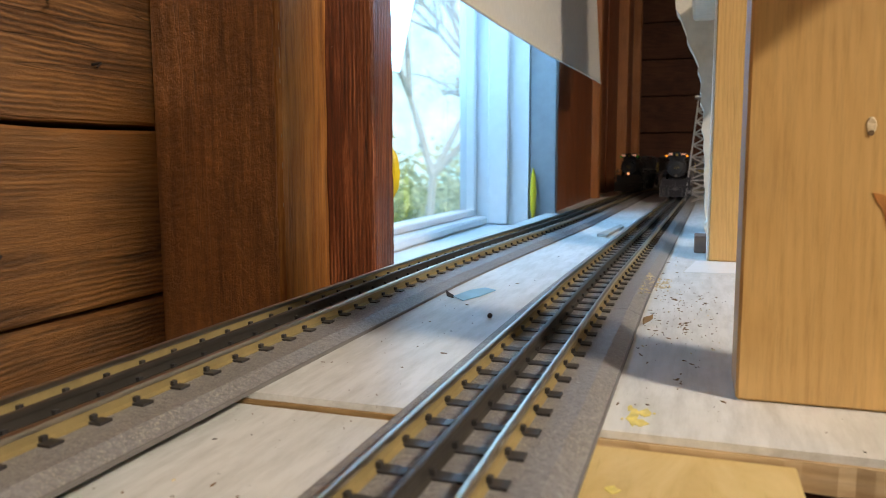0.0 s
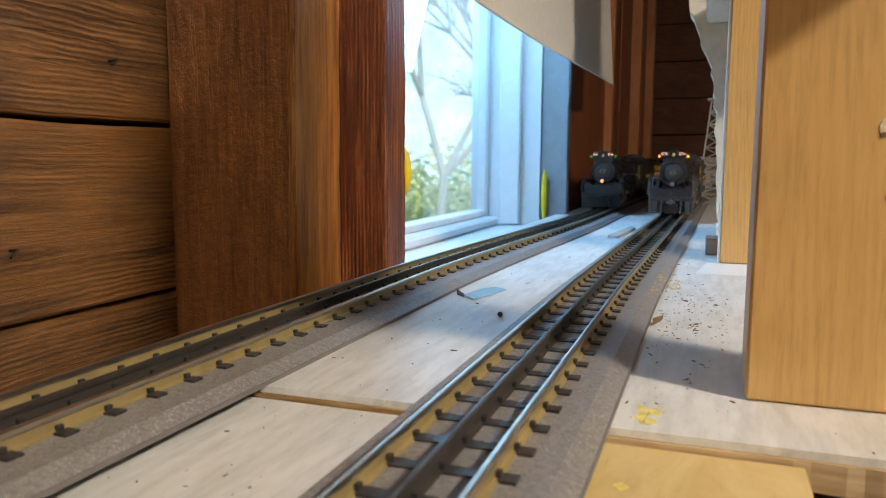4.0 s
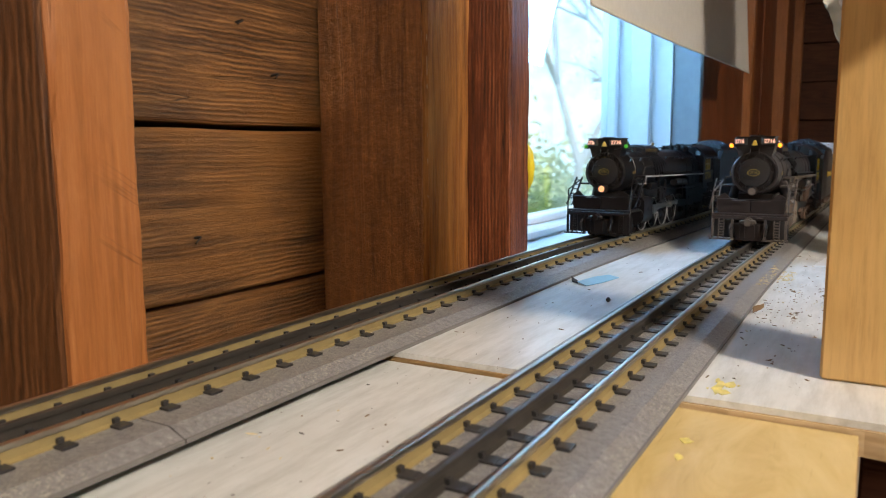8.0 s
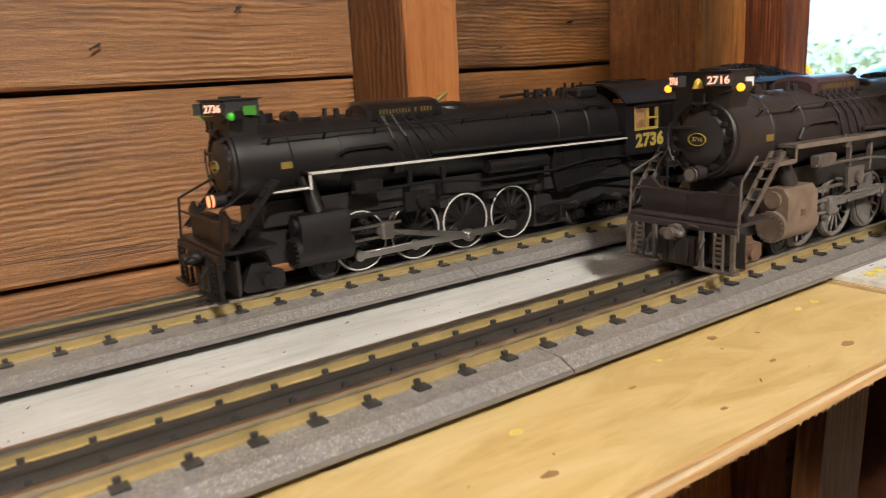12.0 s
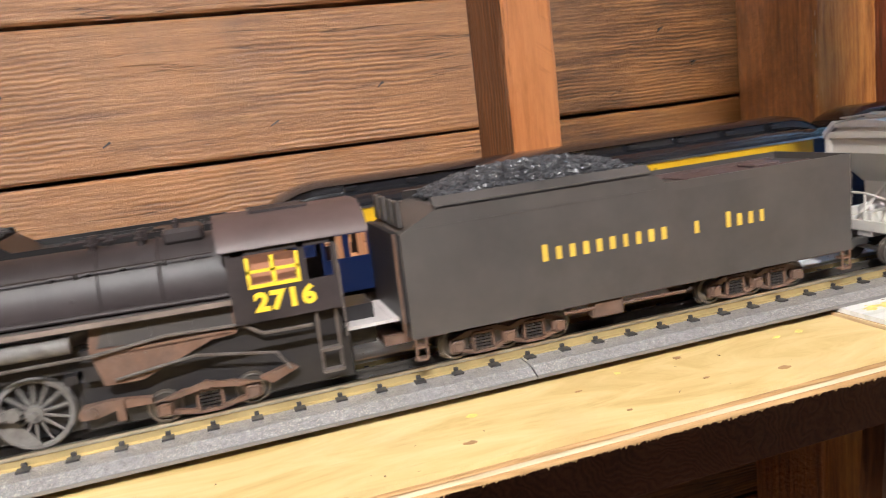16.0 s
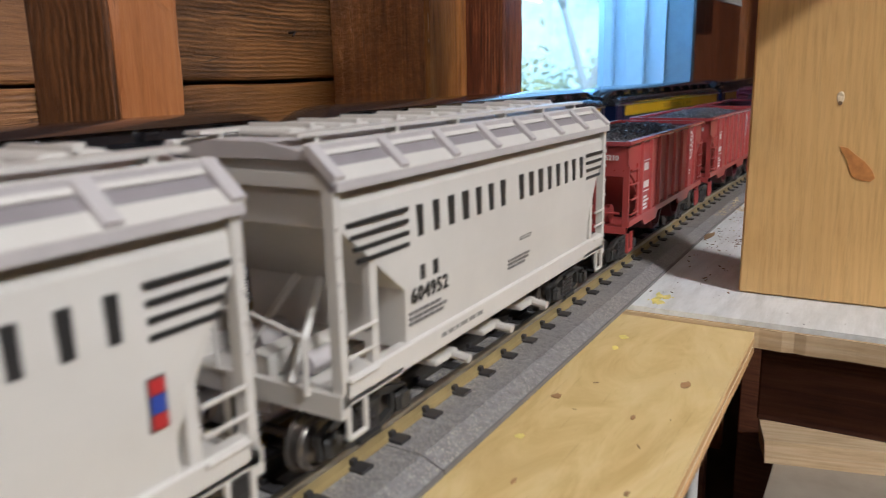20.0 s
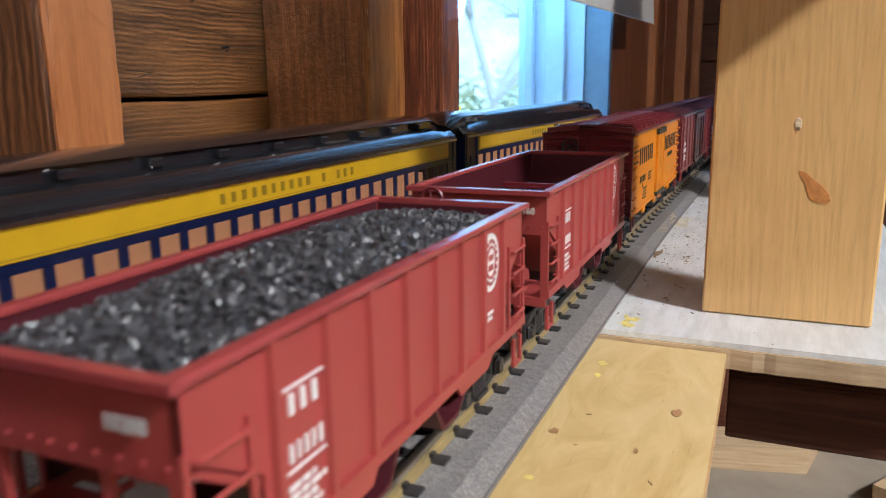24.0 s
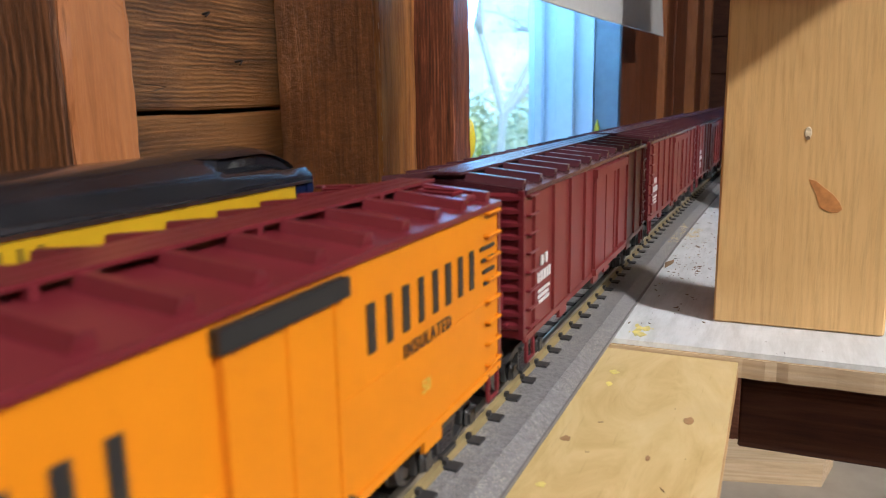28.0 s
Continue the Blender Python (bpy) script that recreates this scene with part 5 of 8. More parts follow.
def locomotive(label, body, gear, rusty, drivers, number, trim, lit):
    t = thing("steam_locomotive", label, "model locomotive", group="two model steam locomotives")
    CZ = 0.0685

    def axis_z(y):
        return CZ - 0.003 * y / 0.28

    def boiler(bm):
        secs = []
        for y, r in ((0.000, 0.0205), (0.0005, 0.0218), (0.004, 0.0222), (0.058, 0.0222), (0.060, 0.0228), (0.115, 0.0232), (0.160, 0.0246), (0.2825, 0.0252)):
            secs.append([(r * math.cos(a), y, axis_z(y) + r * math.sin(a)) for a in [2 * math.pi * i / 36 for i in range(36)]])
        loft(bm, secs)
    b = quick("boiler", body, t, boiler, smooth=True)
    for y in (0.030, 0.060, 0.088, 0.116, 0.142, 0.168, 0.196, 0.224, 0.252):
        quick("boiler_band", body, b, lambda bm: ring(bm, (0, y, axis_z(y)), "y", 0.0223 + max(0, y - 0.1) * 0.0195, 0.0007, 36, 4), smooth=True)

    def front(bm):
        ring(bm, (0, -0.0004, CZ), "y", 0.0196, 0.0012, 36, 6)
        loft(bm, [[(r * math.cos(a), y, CZ + r * math.sin(a)) for a in [2 * math.pi * i / 28 for i in range(28)]] for y, r in ((-0.0006, 0.0148), (-0.0022, 0.0140), (-0.0034, 0.010), (-0.0040, 0.004))])
        for i in range(20):
            a = 2 * math.pi * i / 20
            rod(bm, (0.0178 * math.cos(a), -0.0002, CZ + 0.0178 * math.sin(a)), (0.0178 * math.cos(a), -0.0018, CZ + 0.0178 * math.sin(a)), 0.0007, 6)
        for dz in (-0.006, 0.006):
            box(bm, -0.016, 0.002, -0.0040, -0.0026, CZ + dz - 0.0008, CZ + dz + 0.0008)
    quick("smokebox_front", M_SOOTSHADE, t, front, smooth=True)
    plate = quick("number_plate", M_BLACK, t, lambda bm: loft(bm, [[(0.0050 * math.cos(a), y, CZ + 0.0030 * math.sin(a)) for a in [i * math.pi / 12 for i in range(24)]] for y in (-0.0040, -0.0050)]))
    quick("plate_rim", M_GOLDOLD, plate, lambda bm: loft(bm, [[(k * 0.0050 * math.cos(a), y, CZ + k * 0.0030 * math.sin(a)) for a in [i * math.pi / 12 for i in range(24)]] for k, y in ((1.0, -0.0050), (1.12, -0.0050), (1.12, -0.0056), (1.0, -0.0056))], close=False))
    words(number, 0.0034, M_GOLDOLD, plate, end_text(0, CZ, -0.0052))
    # header with number boards, bell and lamps
    head = quick("header", M_SOOTSHADE, t, lambda bm: (prism(bm, [(-0.0185, 0.0895), (-0.0175, 0.0985), (0.0175, 0.0985), (0.0185, 0.0895), (0.010, 0.087), (-0.010, 0.087)], "y", -0.003, 0.016), box(bm, -0.0185, 0.0185, -0.0045, 0.018, 0.0985, 0.0992), box(bm, -0.006, 0.006, 0.003, 0.012, 0.0992, 0.1005, 0.0005)))
    for sgn in (-1, 1):
        turn = pose(sgn * 0.0132, -0.0066, 0.0944, 0, 0, sgn * 30)
        quick("number_board", M_BLACK, head, lambda bm: box(bm, -0.0064, 0.0064, -0.0008, 0.0034, -0.0030, 0.0030, 0.0003), at=turn)
        words(number, 0.0054, M_NUMDIG, head, turn @ end_text(0, 0, -0.0010), bold=0.00012)
        quick("marker_lamp", lit[0], head, lambda bm: bmesh.ops.create_uvsphere(bm, u_segments=10, v_segments=8, radius=0.0021, matrix=pose(sgn * 0.0222, -0.001, 0.0905)), smooth=True)
        quick("lamp_case", body, head, lambda bm: box(bm, sgn * 0.0222 - 0.0026, sgn * 0.0222 + 0.0026, 0.0002, 0.0052, 0.0882, 0.0932, 0.0006))
        quick("flag_plate", lit[2], head, lambda bm: box(bm, sgn * 0.0196, sgn * 0.0201, 0.0065, 0.0135, 0.0905, 0.0952))
    quick("bell", M_GOLD, head, lambda bm: loft(bm, [[(r * math.cos(a), -0.0052 + r * math.sin(a), z) for a in [i * math.pi / 6 for i in range(12)]] for r, z in ((0.0030, 0.0905), (0.0022, 0.0925), (0.0016, 0.0945), (0.0006, 0.0955))]), smooth=True)
    quick("stack", body, t, lambda bm: (rod(bm, (0, 0.024, 0.086), (0, 0.024, 0.0945), 0.0062, 18), ring(bm, (0, 0.024, 0.0945), "y", 0.001, 0.001, 6, 4)), smooth=True)
    quick("headlamp", lit[1], t, lambda bm: rod(bm, (0, -0.0085, 0.0505), (0, -0.0108, 0.0505), 0.0034, 16))
    quick("headlamp_case", body, t, lambda bm: (rod(bm, (0, -0.0082, 0.0505), (0, 0.001, 0.0505), 0.0042, 16), ring(bm, (0, -0.0105, 0.0505), "y", 0.0038, 0.0006, 18, 5)), smooth=True)
    # pilot
    drybrush = body if trim[1] is M_WHITE else M_LOCO_DUST
    quick("pilot_deck", body, t, lambda bm: (box(bm, -0.031, 0.031, -0.0185, 0.012, 0.0300, 0.0322, 0.0005), box(bm, -0.030, 0.030, -0.0205, -0.0175, 0.0258, 0.0300, 0.0006)))
    # black plate stands in for the shade inside the open pilot
    quick("pilot_back", M_SOOTSHADE, t, lambda bm: box(bm, -0.026, 0.026, -0.0100, -0.0085, 0.0060, 0.0300))
    for sgn in (-1, 1):
        quick("pump_shield", body, t, lambda bm: (prism(bm, [(sgn * 0.0002, 0.0324), (sgn * 0.0265, 0.0324), (sgn * 0.0275, 0.0490), (sgn * 0.0215, 0.0540), (sgn * 0.0150, 0.0462), (sgn * 0.0002, 0.0455)], "y", -0.0125, -0.0105), box(bm, sgn * 0.004, sgn * 0.026, -0.0105, -0.001, 0.0365, 0.046, 0.002)))
        quick("front_ladder", drybrush, t, lambda bm: ([prism(bm, [(-0.0150, 0.0330), (-0.0118, 0.0330), (0.0152, 0.0620), (0.0120, 0.0620)], "x", sgn * x, sgn * (x - 0.0009)) for x in (0.0280, 0.0335)], [rod(bm, (sgn * (0.0285 - 0.001 * f), -0.013 + 0.027 * f, 0.036 + 0.0275 * f), (sgn * (0.0335 - 0.001 * f), -0.013 + 0.027 * f, 0.036 + 0.0275 * f), 0.0006, 5) for f in (0.15, 0.32, 0.49, 0.66, 0.83)]))
        quick("handrail_post", drybrush, t, lambda bm: (rod(bm, (sgn * 0.030, -0.0185, 0.020), (sgn * 0.030, -0.0165, 0.050), 0.0007, 5), rod(bm, (sgn * 0.030, -0.0165, 0.050), (sgn * 0.0255, 0.004, 0.060), 0.0007, 5)))
        # black plate stands in for the dark between the step posts
        quick("step_back", M_SOOTSHADE, t, lambda bm: box(bm, sgn * 0.0118, sgn * 0.0302, -0.0120, -0.0112, 0.0053, 0.0255))
        quick("footboard", drybrush, t, lambda bm: (box(bm, sgn * 0.011, sgn * 0.0315, -0.0235, -0.018, 0.0038, 0.0052), box(bm, sgn * 0.012, sgn * 0.014, -0.021, -0.0195, 0.005, 0.0262), box(bm, sgn * 0.028, sgn * 0.030, -0.021, -0.0195, 0.005, 0.0262), [box(bm, sgn * 0.0195, sgn * 0.0245, -0.0210, -0.0200, z, z + 0.0012) for z in (0.008, 0.011, 0.014, 0.017, 0.020, 0.023)] + [box(bm, sgn * 0.0195, sgn * 0.0203, -0.0212, -0.0198, 0.005, 0.0262), box(bm, sgn * 0.0237, sgn * 0.0245, -0.0212, -0.0198, 0.005, 0.0262)]))
    quick("pilot", body, t, lambda bm: (prism(bm, [(-0.014, 0.0195), (0.014, 0.0195), (0.011, 0.0030), (-0.011, 0.0030)], "y", -0.0185, -0.008), [box(bm, x - 0.0012, x + 0.0012, -0.0195, -0.0184, 0.005, 0.018) for x in (-0.009, -0.0045, 0.0045, 0.009)]))
    quick("coupler", gear, t, lambda bm: (rod(bm, (0, -0.018, 0.0215), (0, -0.0245, 0.0215), 0.0044, 14), rod(bm, (0, -0.0245, 0.0215), (0, -0.0285, 0.0215), 0.0032, 12), box(bm, -0.0075, 0.0075, -0.0275, -0.0225, 0.0195, 0.0235, 0.0012), rod(bm, (0.006, -0.02, 0.0255), (0.013, -0.021, 0.0255), 0.0006, 5)), smooth=True)
    quick("front_rail", body, t, lambda bm: (rod(bm, (-0.0295, -0.0165, 0.0475), (0.0295, -0.0165, 0.0475), 0.0006, 5), rod(bm, (-0.03, -0.0185, 0.0262), (0.03, -0.0185, 0.0262), 0.0006, 5)))
    for sgn in (-1, 1):
        quick("front_handrail", body, t, lambda bm: [rod(bm, (sgn * 0.0208 * math.cos(radians(a)), -0.0028, CZ + 0.0208 * math.sin(radians(a))), (sgn * 0.0208 * math.cos(radians(a + 12)), -0.0028, CZ + 0.0208 * math.sin(radians(a + 12))), 0.0006, 5) for a in range(-36, 24, 12)])
    for a in [i * math.pi / 6 for i in range(12)]:
        quick("door_clamp", M_SOOTSHADE, t, lambda bm: box(bm, 0.0162 * math.cos(a) - 0.0011, 0.0162 * math.cos(a) + 0.0011, -0.0028, -0.0004, CZ + 0.0162 * math.sin(a) - 0.0011, CZ + 0.0162 * math.sin(a) + 0.0011))
    quick("bell_bracket", M_SOOTSHADE, t, lambda bm: (box(bm, -0.0042, 0.0042, -0.0062, -0.002, 0.0868, 0.0880), rod(bm, (-0.004, -0.0052, 0.0870), (-0.004, -0.0052, 0.0925), 0.0006, 5), rod(bm, (0.004, -0.0052, 0.0870), (0.004, -0.0052, 0.0925), 0.0006, 5)))
    for sgn in (-1, 1):
        quick("signal_hose", M_SOOTSHADE, t, lambda bm: [rod(bm, p, q, 0.0009, 6) for p, q in (((sgn * 0.0165, -0.0205, 0.0190), (sgn * 0.0170, -0.0245, 0.0150)), ((sgn * 0.0170, -0.0245, 0.0150), (sgn * 0.0160, -0.0250, 0.0080)))])
    # running boards, edge line and steps
    for sgn in (-1, 1):
        w = quick("running_board", body if trim[1] is M_WHITE else gear, t, lambda bm: (prism(bm, [(0.0335, 0.0615), (0.2825, 0.0575), (0.2825, 0.0590), (0.0335, 0.0632)], "x", sgn * 0.0225, sgn * 0.0325), box(bm, sgn * 0.0225, sgn * 0.0325, 0.012, 0.034, 0.0540, 0.0556)))
        thin = 0.0011 if trim[1] is M_WHITE else 0.0
        quick("board_edge", M_TYRE if thin else trim[1], w, lambda bm: (prism(bm, [(0.0335, 0.0608 + thin), (0.2825, 0.0568 + thin), (0.2825, 0.0592), (0.0335, 0.0634)], "x", sgn * 0.0325, sgn * 0.0331), box(bm, sgn * 0.0325, sgn * 0.0331, 0.0125, 0.0345, 0.0536 + thin, 0.0558), box(bm, sgn * 0.0325, sgn * 0.0331, 0.0335, 0.0350, 0.0540, 0.0630)))
        quick("air_tank", gear if trim[1] is M_WHITE else M_DRYGREY, t, lambda bm: (rod(bm, (sgn * 0.0275, 0.158, 0.0515), (sgn * 0.0275, 0.208, 0.0508), 0.0043, 12), [rod(bm, (sgn * 0.0275, y, 0.0513), (sgn * 0.0275, y + 0.0012, 0.0513), 0.0046, 12) for y in (0.160, 0.182, 0.205)]), smooth=True)
        quick("pipe_run", gear, t, lambda bm: [rod(bm, a, b2, 0.0009, 6) for a, b2 in zip([(sgn * 0.029, y, z) for y, z in ((0.06, 0.0485), (0.12, 0.0475), (0.155, 0.0440), (0.215, 0.0435), (0.25, 0.0470), (0.285, 0.0455), (0.295, 0.039))], [(sgn * 0.029, y, z) for y, z in ((0.12, 0.0475), (0.155, 0.0440), (0.215, 0.0435), (0.25, 0.0470), (0.285, 0.0455), (0.295, 0.039), (0.32, 0.0385))])], smooth=True)
        for ys, z in (((0.018, 0.05, 0.082, 0.145, 0.18, 0.215, 0.255), 0.0828),):
            quick("boiler_handrail", body, t, lambda bm: ([rod(bm, (sgn * 0.0232, y, z), (sgn * 0.0200, y, 0.0790), 0.0007, 5) for y in ys], rod(bm, (sgn * 0.0232, ys[0] - 0.004, z), (sgn * 0.0232, ys[-1] + 0.022, z), 0.0005, 5)))
        for i in range(6):
            quick("sand_pipe", body, t, lambda bm: (rod(bm, (sgn * 0.0125, 0.092 + 0.006 * i, 0.0905), (sgn * 0.0228, 0.094 + 0.0085 * i, 0.0755), 0.0007, 5), rod(bm, (sgn * 0.0228, 0.094 + 0.0085 * i, 0.0755), (sgn * 0.0236, 0.100 + 0.0095 * i, 0.0610), 0.0007, 5)))
        quick("injector_pipe", body, t, lambda bm: [rod(bm, a, b2, 0.0011, 6) for a, b2 in zip([(sgn * 0.0240, y, z) for y, z in ((0.052, 0.0640), (0.056, 0.0700), (0.064, 0.0722), (0.088, 0.0722))], [(sgn * 0.0240, y, z) for y, z in ((0.056, 0.0700), (0.064, 0.0722), (0.088, 0.0722), (0.092, 0.0695))])], smooth=True)
        for y, z in ((0.204, 0.0800), (0.220, 0.0800), (0.236, 0.0800), (0.252, 0.0800), (0.268, 0.0800), (0.212, 0.0700), (0.262, 0.0690)):
            quick("washout_plug", body, t, lambda bm: rod(bm, (sgn * 0.0185, y, z), (sgn * (0.0247 if z < 0.075 else 0.0212), y, z + (0.0 if z < 0.075 else 0.0016)), 0.0012, 8))
        quick("feed_pipe", body, t, lambda bm: [rod(bm, p, q, 0.0013, 7) for p, q in (((sgn * 0.0252, 0.118, 0.0645), (sgn * 0.0262, 0.170, 0.0635)), ((sgn * 0.0262, 0.170, 0.0635), (sgn * 0.0270, 0.236, 0.0622)), ((sgn * 0.0270, 0.236, 0.0622), (sgn * 0.0275, 0.2815, 0.0612)))], smooth=True)
        quick("lubricator", gear, t, lambda bm: (box(bm, sgn * 0.0262, sgn * 0.0318, 0.088, 0.0935, 0.0560, 0.0612, 0.0006), rod(bm, (sgn * 0.029, 0.0905, 0.0612), (sgn * 0.029, 0.0905, 0.0635), 0.0009, 6)))
        quick("builder_plate", M_GOLDDIM, t, lambda bm: box(bm, sgn * 0.0215, sgn * 0.0225, 0.0230, 0.0300, 0.0655, 0.0690))
        # cylinders and steam chest
        cyl = quick("cylinder", gear if trim[1] is M_WHITE else M_RUSTDARK, t, lambda bm: (prism(bm, arc(sgn * 0.0265, 0.020, 0.0082, 0.0082, 180, 360, 10) + [(sgn * 0.0265 + 0.0082, 0.036), (sgn * 0.0265 + 0.005, 0.0405), (sgn * 0.0265 - 0.005, 0.0405), (sgn * 0.0265 - 0.0082, 0.036)], "y", 0.0255, 0.0545), rod(bm, (sgn * 0.0265, 0.0225, 0.020), (sgn * 0.0265, 0.0255, 0.020), 0.0086, 22), rod(bm, (sgn * 0.0265, 0.0545, 0.020), (sgn * 0.0265, 0.0570, 0.020), 0.0080, 22), rod(bm, (sgn * 0.0265, 0.0235, 0.0345), (sgn * 0.0265, 0.0575, 0.0345), 0.0046, 16), rod(bm, (sgn * 0.0265, 0.039, 0.040), (sgn * 0.0265, 0.039, 0.0435), 0.0020, 8)), smooth=True)
        quick("bolt_ring", gear, cyl, lambda bm: [rod(bm, (sgn * 0.0265 + 0.0072 * math.cos(a), 0.0225, 0.020 + 0.0072 * math.sin(a)), (sgn * 0.0265 + 0.0072 * math.cos(a), 0.0215, 0.020 + 0.0072 * math.sin(a)), 0.0006, 5) for a in [i * math.pi / 8 for i in range(16)]])
        quick("cylinder_plate", rusty, cyl, lambda bm: box(bm, sgn * 0.0347, sgn * 0.0352, 0.038, 0.042, 0.025, 0.0285))
        quick("steam_pipe", body, t, lambda bm: rod(bm, (sgn * 0.0262, 0.040, 0.040), (sgn * 0.0205, 0.036, 0.060), 0.0048, 12), smooth=True)
        quick("crosshead_guide", trim[2], t, lambda bm: (box(bm, sgn * 0.0255, sgn * 0.0275, 0.057, 0.092, 0.0265, 0.0280), box(bm, sgn * 0.0255, sgn * 0.0275, 0.057, 0.092, 0.0195, 0.0208), box(bm, sgn * 0.0250, sgn * 0.0300, 0.078, 0.086, 0.0185, 0.0290, 0.001)))
        quick("valve_hanger", gear, t, lambda bm: (box(bm, sgn * 0.0262, sgn * 0.0285, 0.0985, 0.1010, 0.038, 0.0560), box(bm, sgn * 0.0262, sgn * 0.0285, 0.1225, 0.1250, 0.040, 0.0560), prism(bm, [(0.094, 0.0440), (0.112, 0.0440), (0.112, 0.0325), (0.094, 0.0325)], "x", sgn * 0.0290, sgn * 0.0305), box(bm, sgn * 0.0255, sgn * 0.0270, 0.057, 0.104, 0.0335, 0.0352), rod(bm, (sgn * 0.0262, 0.105, 0.038), (sgn * 0.0325, 0.105, 0.038), 0.0040, 12), box(bm, sgn * 0.0245, sgn * 0.031, 0.062, 0.080, 0.047, 0.0545, 0.001)))
        quick("firebox_side", rusty, t, lambda bm: (prism(bm, [(0.2145, 0.0450), (0.2170, 0.0575), (0.2825, 0.0560), (0.2825, 0.0410), (0.2700, 0.0400), (0.2360, 0.0270), (0.2190, 0.0275)], "x", sgn * 0.018, sgn * 0.0268), box(bm, sgn * 0.0268, sgn * 0.0278, 0.218, 0.280, 0.0425, 0.0440)), "rust-stained ash pan" if rusty is M_RUST else "")
        quick("trailing_arm", rusty, t, lambda bm: (prism(bm, [(0.2040, 0.0150), (0.2070, 0.0185), (0.2200, 0.0190), (0.2380, 0.0168), (0.2380, 0.0135), (0.2220, 0.0140), (0.2120, 0.0115), (0.2050, 0.0120)], "x", sgn * 0.0205, sgn * 0.0248), rod(bm, (sgn * 0.0248, 0.2105, 0.0150), (sgn * 0.0262, 0.2105, 0.0150), 0.0026, 12), prism(bm, [(0.2900, 0.0150), (0.3060, 0.0190), (0.3100, 0.0165), (0.2960, 0.0110)], "x", sgn * 0.0205, sgn * 0.0248)))
        quick("firebox_panel", M_TENDER if rusty is M_RUST else rusty, t, lambda bm: (prism(bm, [(0.2185, 0.0465), (0.2230, 0.0570), (0.2815, 0.0556), (0.2815, 0.0440)], "x", sgn * 0.0268, sgn * 0.0274), [box(bm, sgn * 0.0272, sgn * 0.0279, y, y + 0.0012, 0.0468 - (y - 0.222) * 0.03, 0.0560 - (y - 0.222) * 0.02) for y in (0.2240, 0.2420, 0.2610, 0.2790)]))
        for i in range(9):
            quick("stay_bolt", rusty, t, lambda bm: rod(bm, (sgn * 0.0266, 0.2265 + 0.0064 * i, 0.0400 + 0.0002 * i), (sgn * 0.0275, 0.2265 + 0.0064 * i, 0.0400 + 0.0002 * i), 0.0008, 6))
        quick("ash_lever", gear, t, lambda bm: [rod(bm, p, q, 0.0008, 6) for p, q in (((sgn * 0.0285, 0.224, 0.0300), (sgn * 0.0290, 0.262, 0.0345)), ((sgn * 0.0290, 0.262, 0.0345), (sgn * 0.0290, 0.300, 0.0280)), ((sgn * 0.0290, 0.300, 0.0280), (sgn * 0.0290, 0.306, 0.0180)))])
        quick("equalizer", rusty, t, lambda bm: (prism(bm, [(0.246, 0.0155), (0.264, 0.0200), (0.281, 0.0155), (0.281, 0.0135), (0.264, 0.0165), (0.246, 0.0135)], "x", sgn * 0.0252, sgn * 0.0268), rod(bm, (sgn * 0.0250, 0.264, 0.0182), (sgn * 0.0285, 0.264, 0.0182), 0.0022, 10)))
        quick("spring_hanger", rusty, t, lambda bm: box(bm, sgn * 0.0250, sgn * 0.0272, 0.2215, 0.2255, 0.0085, 0.0200, 0.0005))
        quick("cab_step", gear, t, lambda bm: (box(bm, sgn * 0.026, sgn * 0.031, 0.322, 0.333, 0.0120, 0.0135), box(bm, sgn * 0.026, sgn * 0.031, 0.322, 0.333, 0.0235, 0.0250), rod(bm, (sgn * 0.0285, 0.3225, 0.012), (sgn * 0.0285, 0.3225, 0.047), 0.0009, 5), rod(bm, (sgn * 0.0285, 0.3325, 0.012), (sgn * 0.0285, 0.3325, 0.047), 0.0009, 5)))
        quick("grab_rail", gear, t, lambda bm: rod(bm, (sgn * 0.0320, 0.3365, 0.030), (sgn * 0.0320, 0.3365, 0.078), 0.0007, 5))
    # extra blocks fill in the black of frame and shadow below the boiler
    quick("frame", M_SOOTSHADE, t, lambda bm: (box(bm, -0.0125, 0.0125, -0.008, 0.21, 0.0125, 0.034), box(bm, -0.0165, 0.0165, 0.012, 0.2825, 0.0345, 0.0470), box(bm, -0.0235, 0.0235, 0.2100, 0.336, 0.0300, 0.0455), box(bm, -0.0140, 0.0140, 0.055, 0.212, 0.0340, 0.0350), box(bm, -0.0125, 0.0125, 0.21, 0.355, 0.018, 0.040), [box(bm, -0.024, 0.024, y - 0.003, y + 0.003, 0.0305, 0.0345) for y in (0.068, 0.126, 0.165, 0.204)]))
    for s in (-1, 1):
        for y in (0.0875, 0.1265, 0.165):
            quick("brake_shoe", M_SOOTSHADE, t, lambda bm: box(bm, s * 0.0150, s * 0.0182, y - 0.0016, y + 0.0016, 0.008, 0.029))
    # top fittings
    quick("sand_dome", body if trim[1] is M_WHITE else M_DOME, t, lambda bm: loft(bm, [[(x * kx, y, 0.0850 + (z - 0.0850) * kz) for x, z in [(0.0143, 0.0850), (0.0142, 0.0930)] + arc(0, 0.0925, 0.0138, 0.0048, 8, 172, 10) + [(-0.0142, 0.0930), (-0.0143, 0.0850)]] for y, kx, kz in ((0.0830, 0.86, 0.80), (0.0855, 1.0, 0.97), (0.0880, 1.0, 1.0), (0.1310, 1.0, 1.0), (0.1335, 1.0, 0.97), (0.1360, 0.86, 0.80))]), smooth=True)
    quick("dome_rim", body, t, lambda bm: [box(bm, s * 0.0138, s * 0.0150, 0.0840, 0.1350, 0.0862, 0.0870) for s in (-1, 1)])
    bmp = bmesh.new()
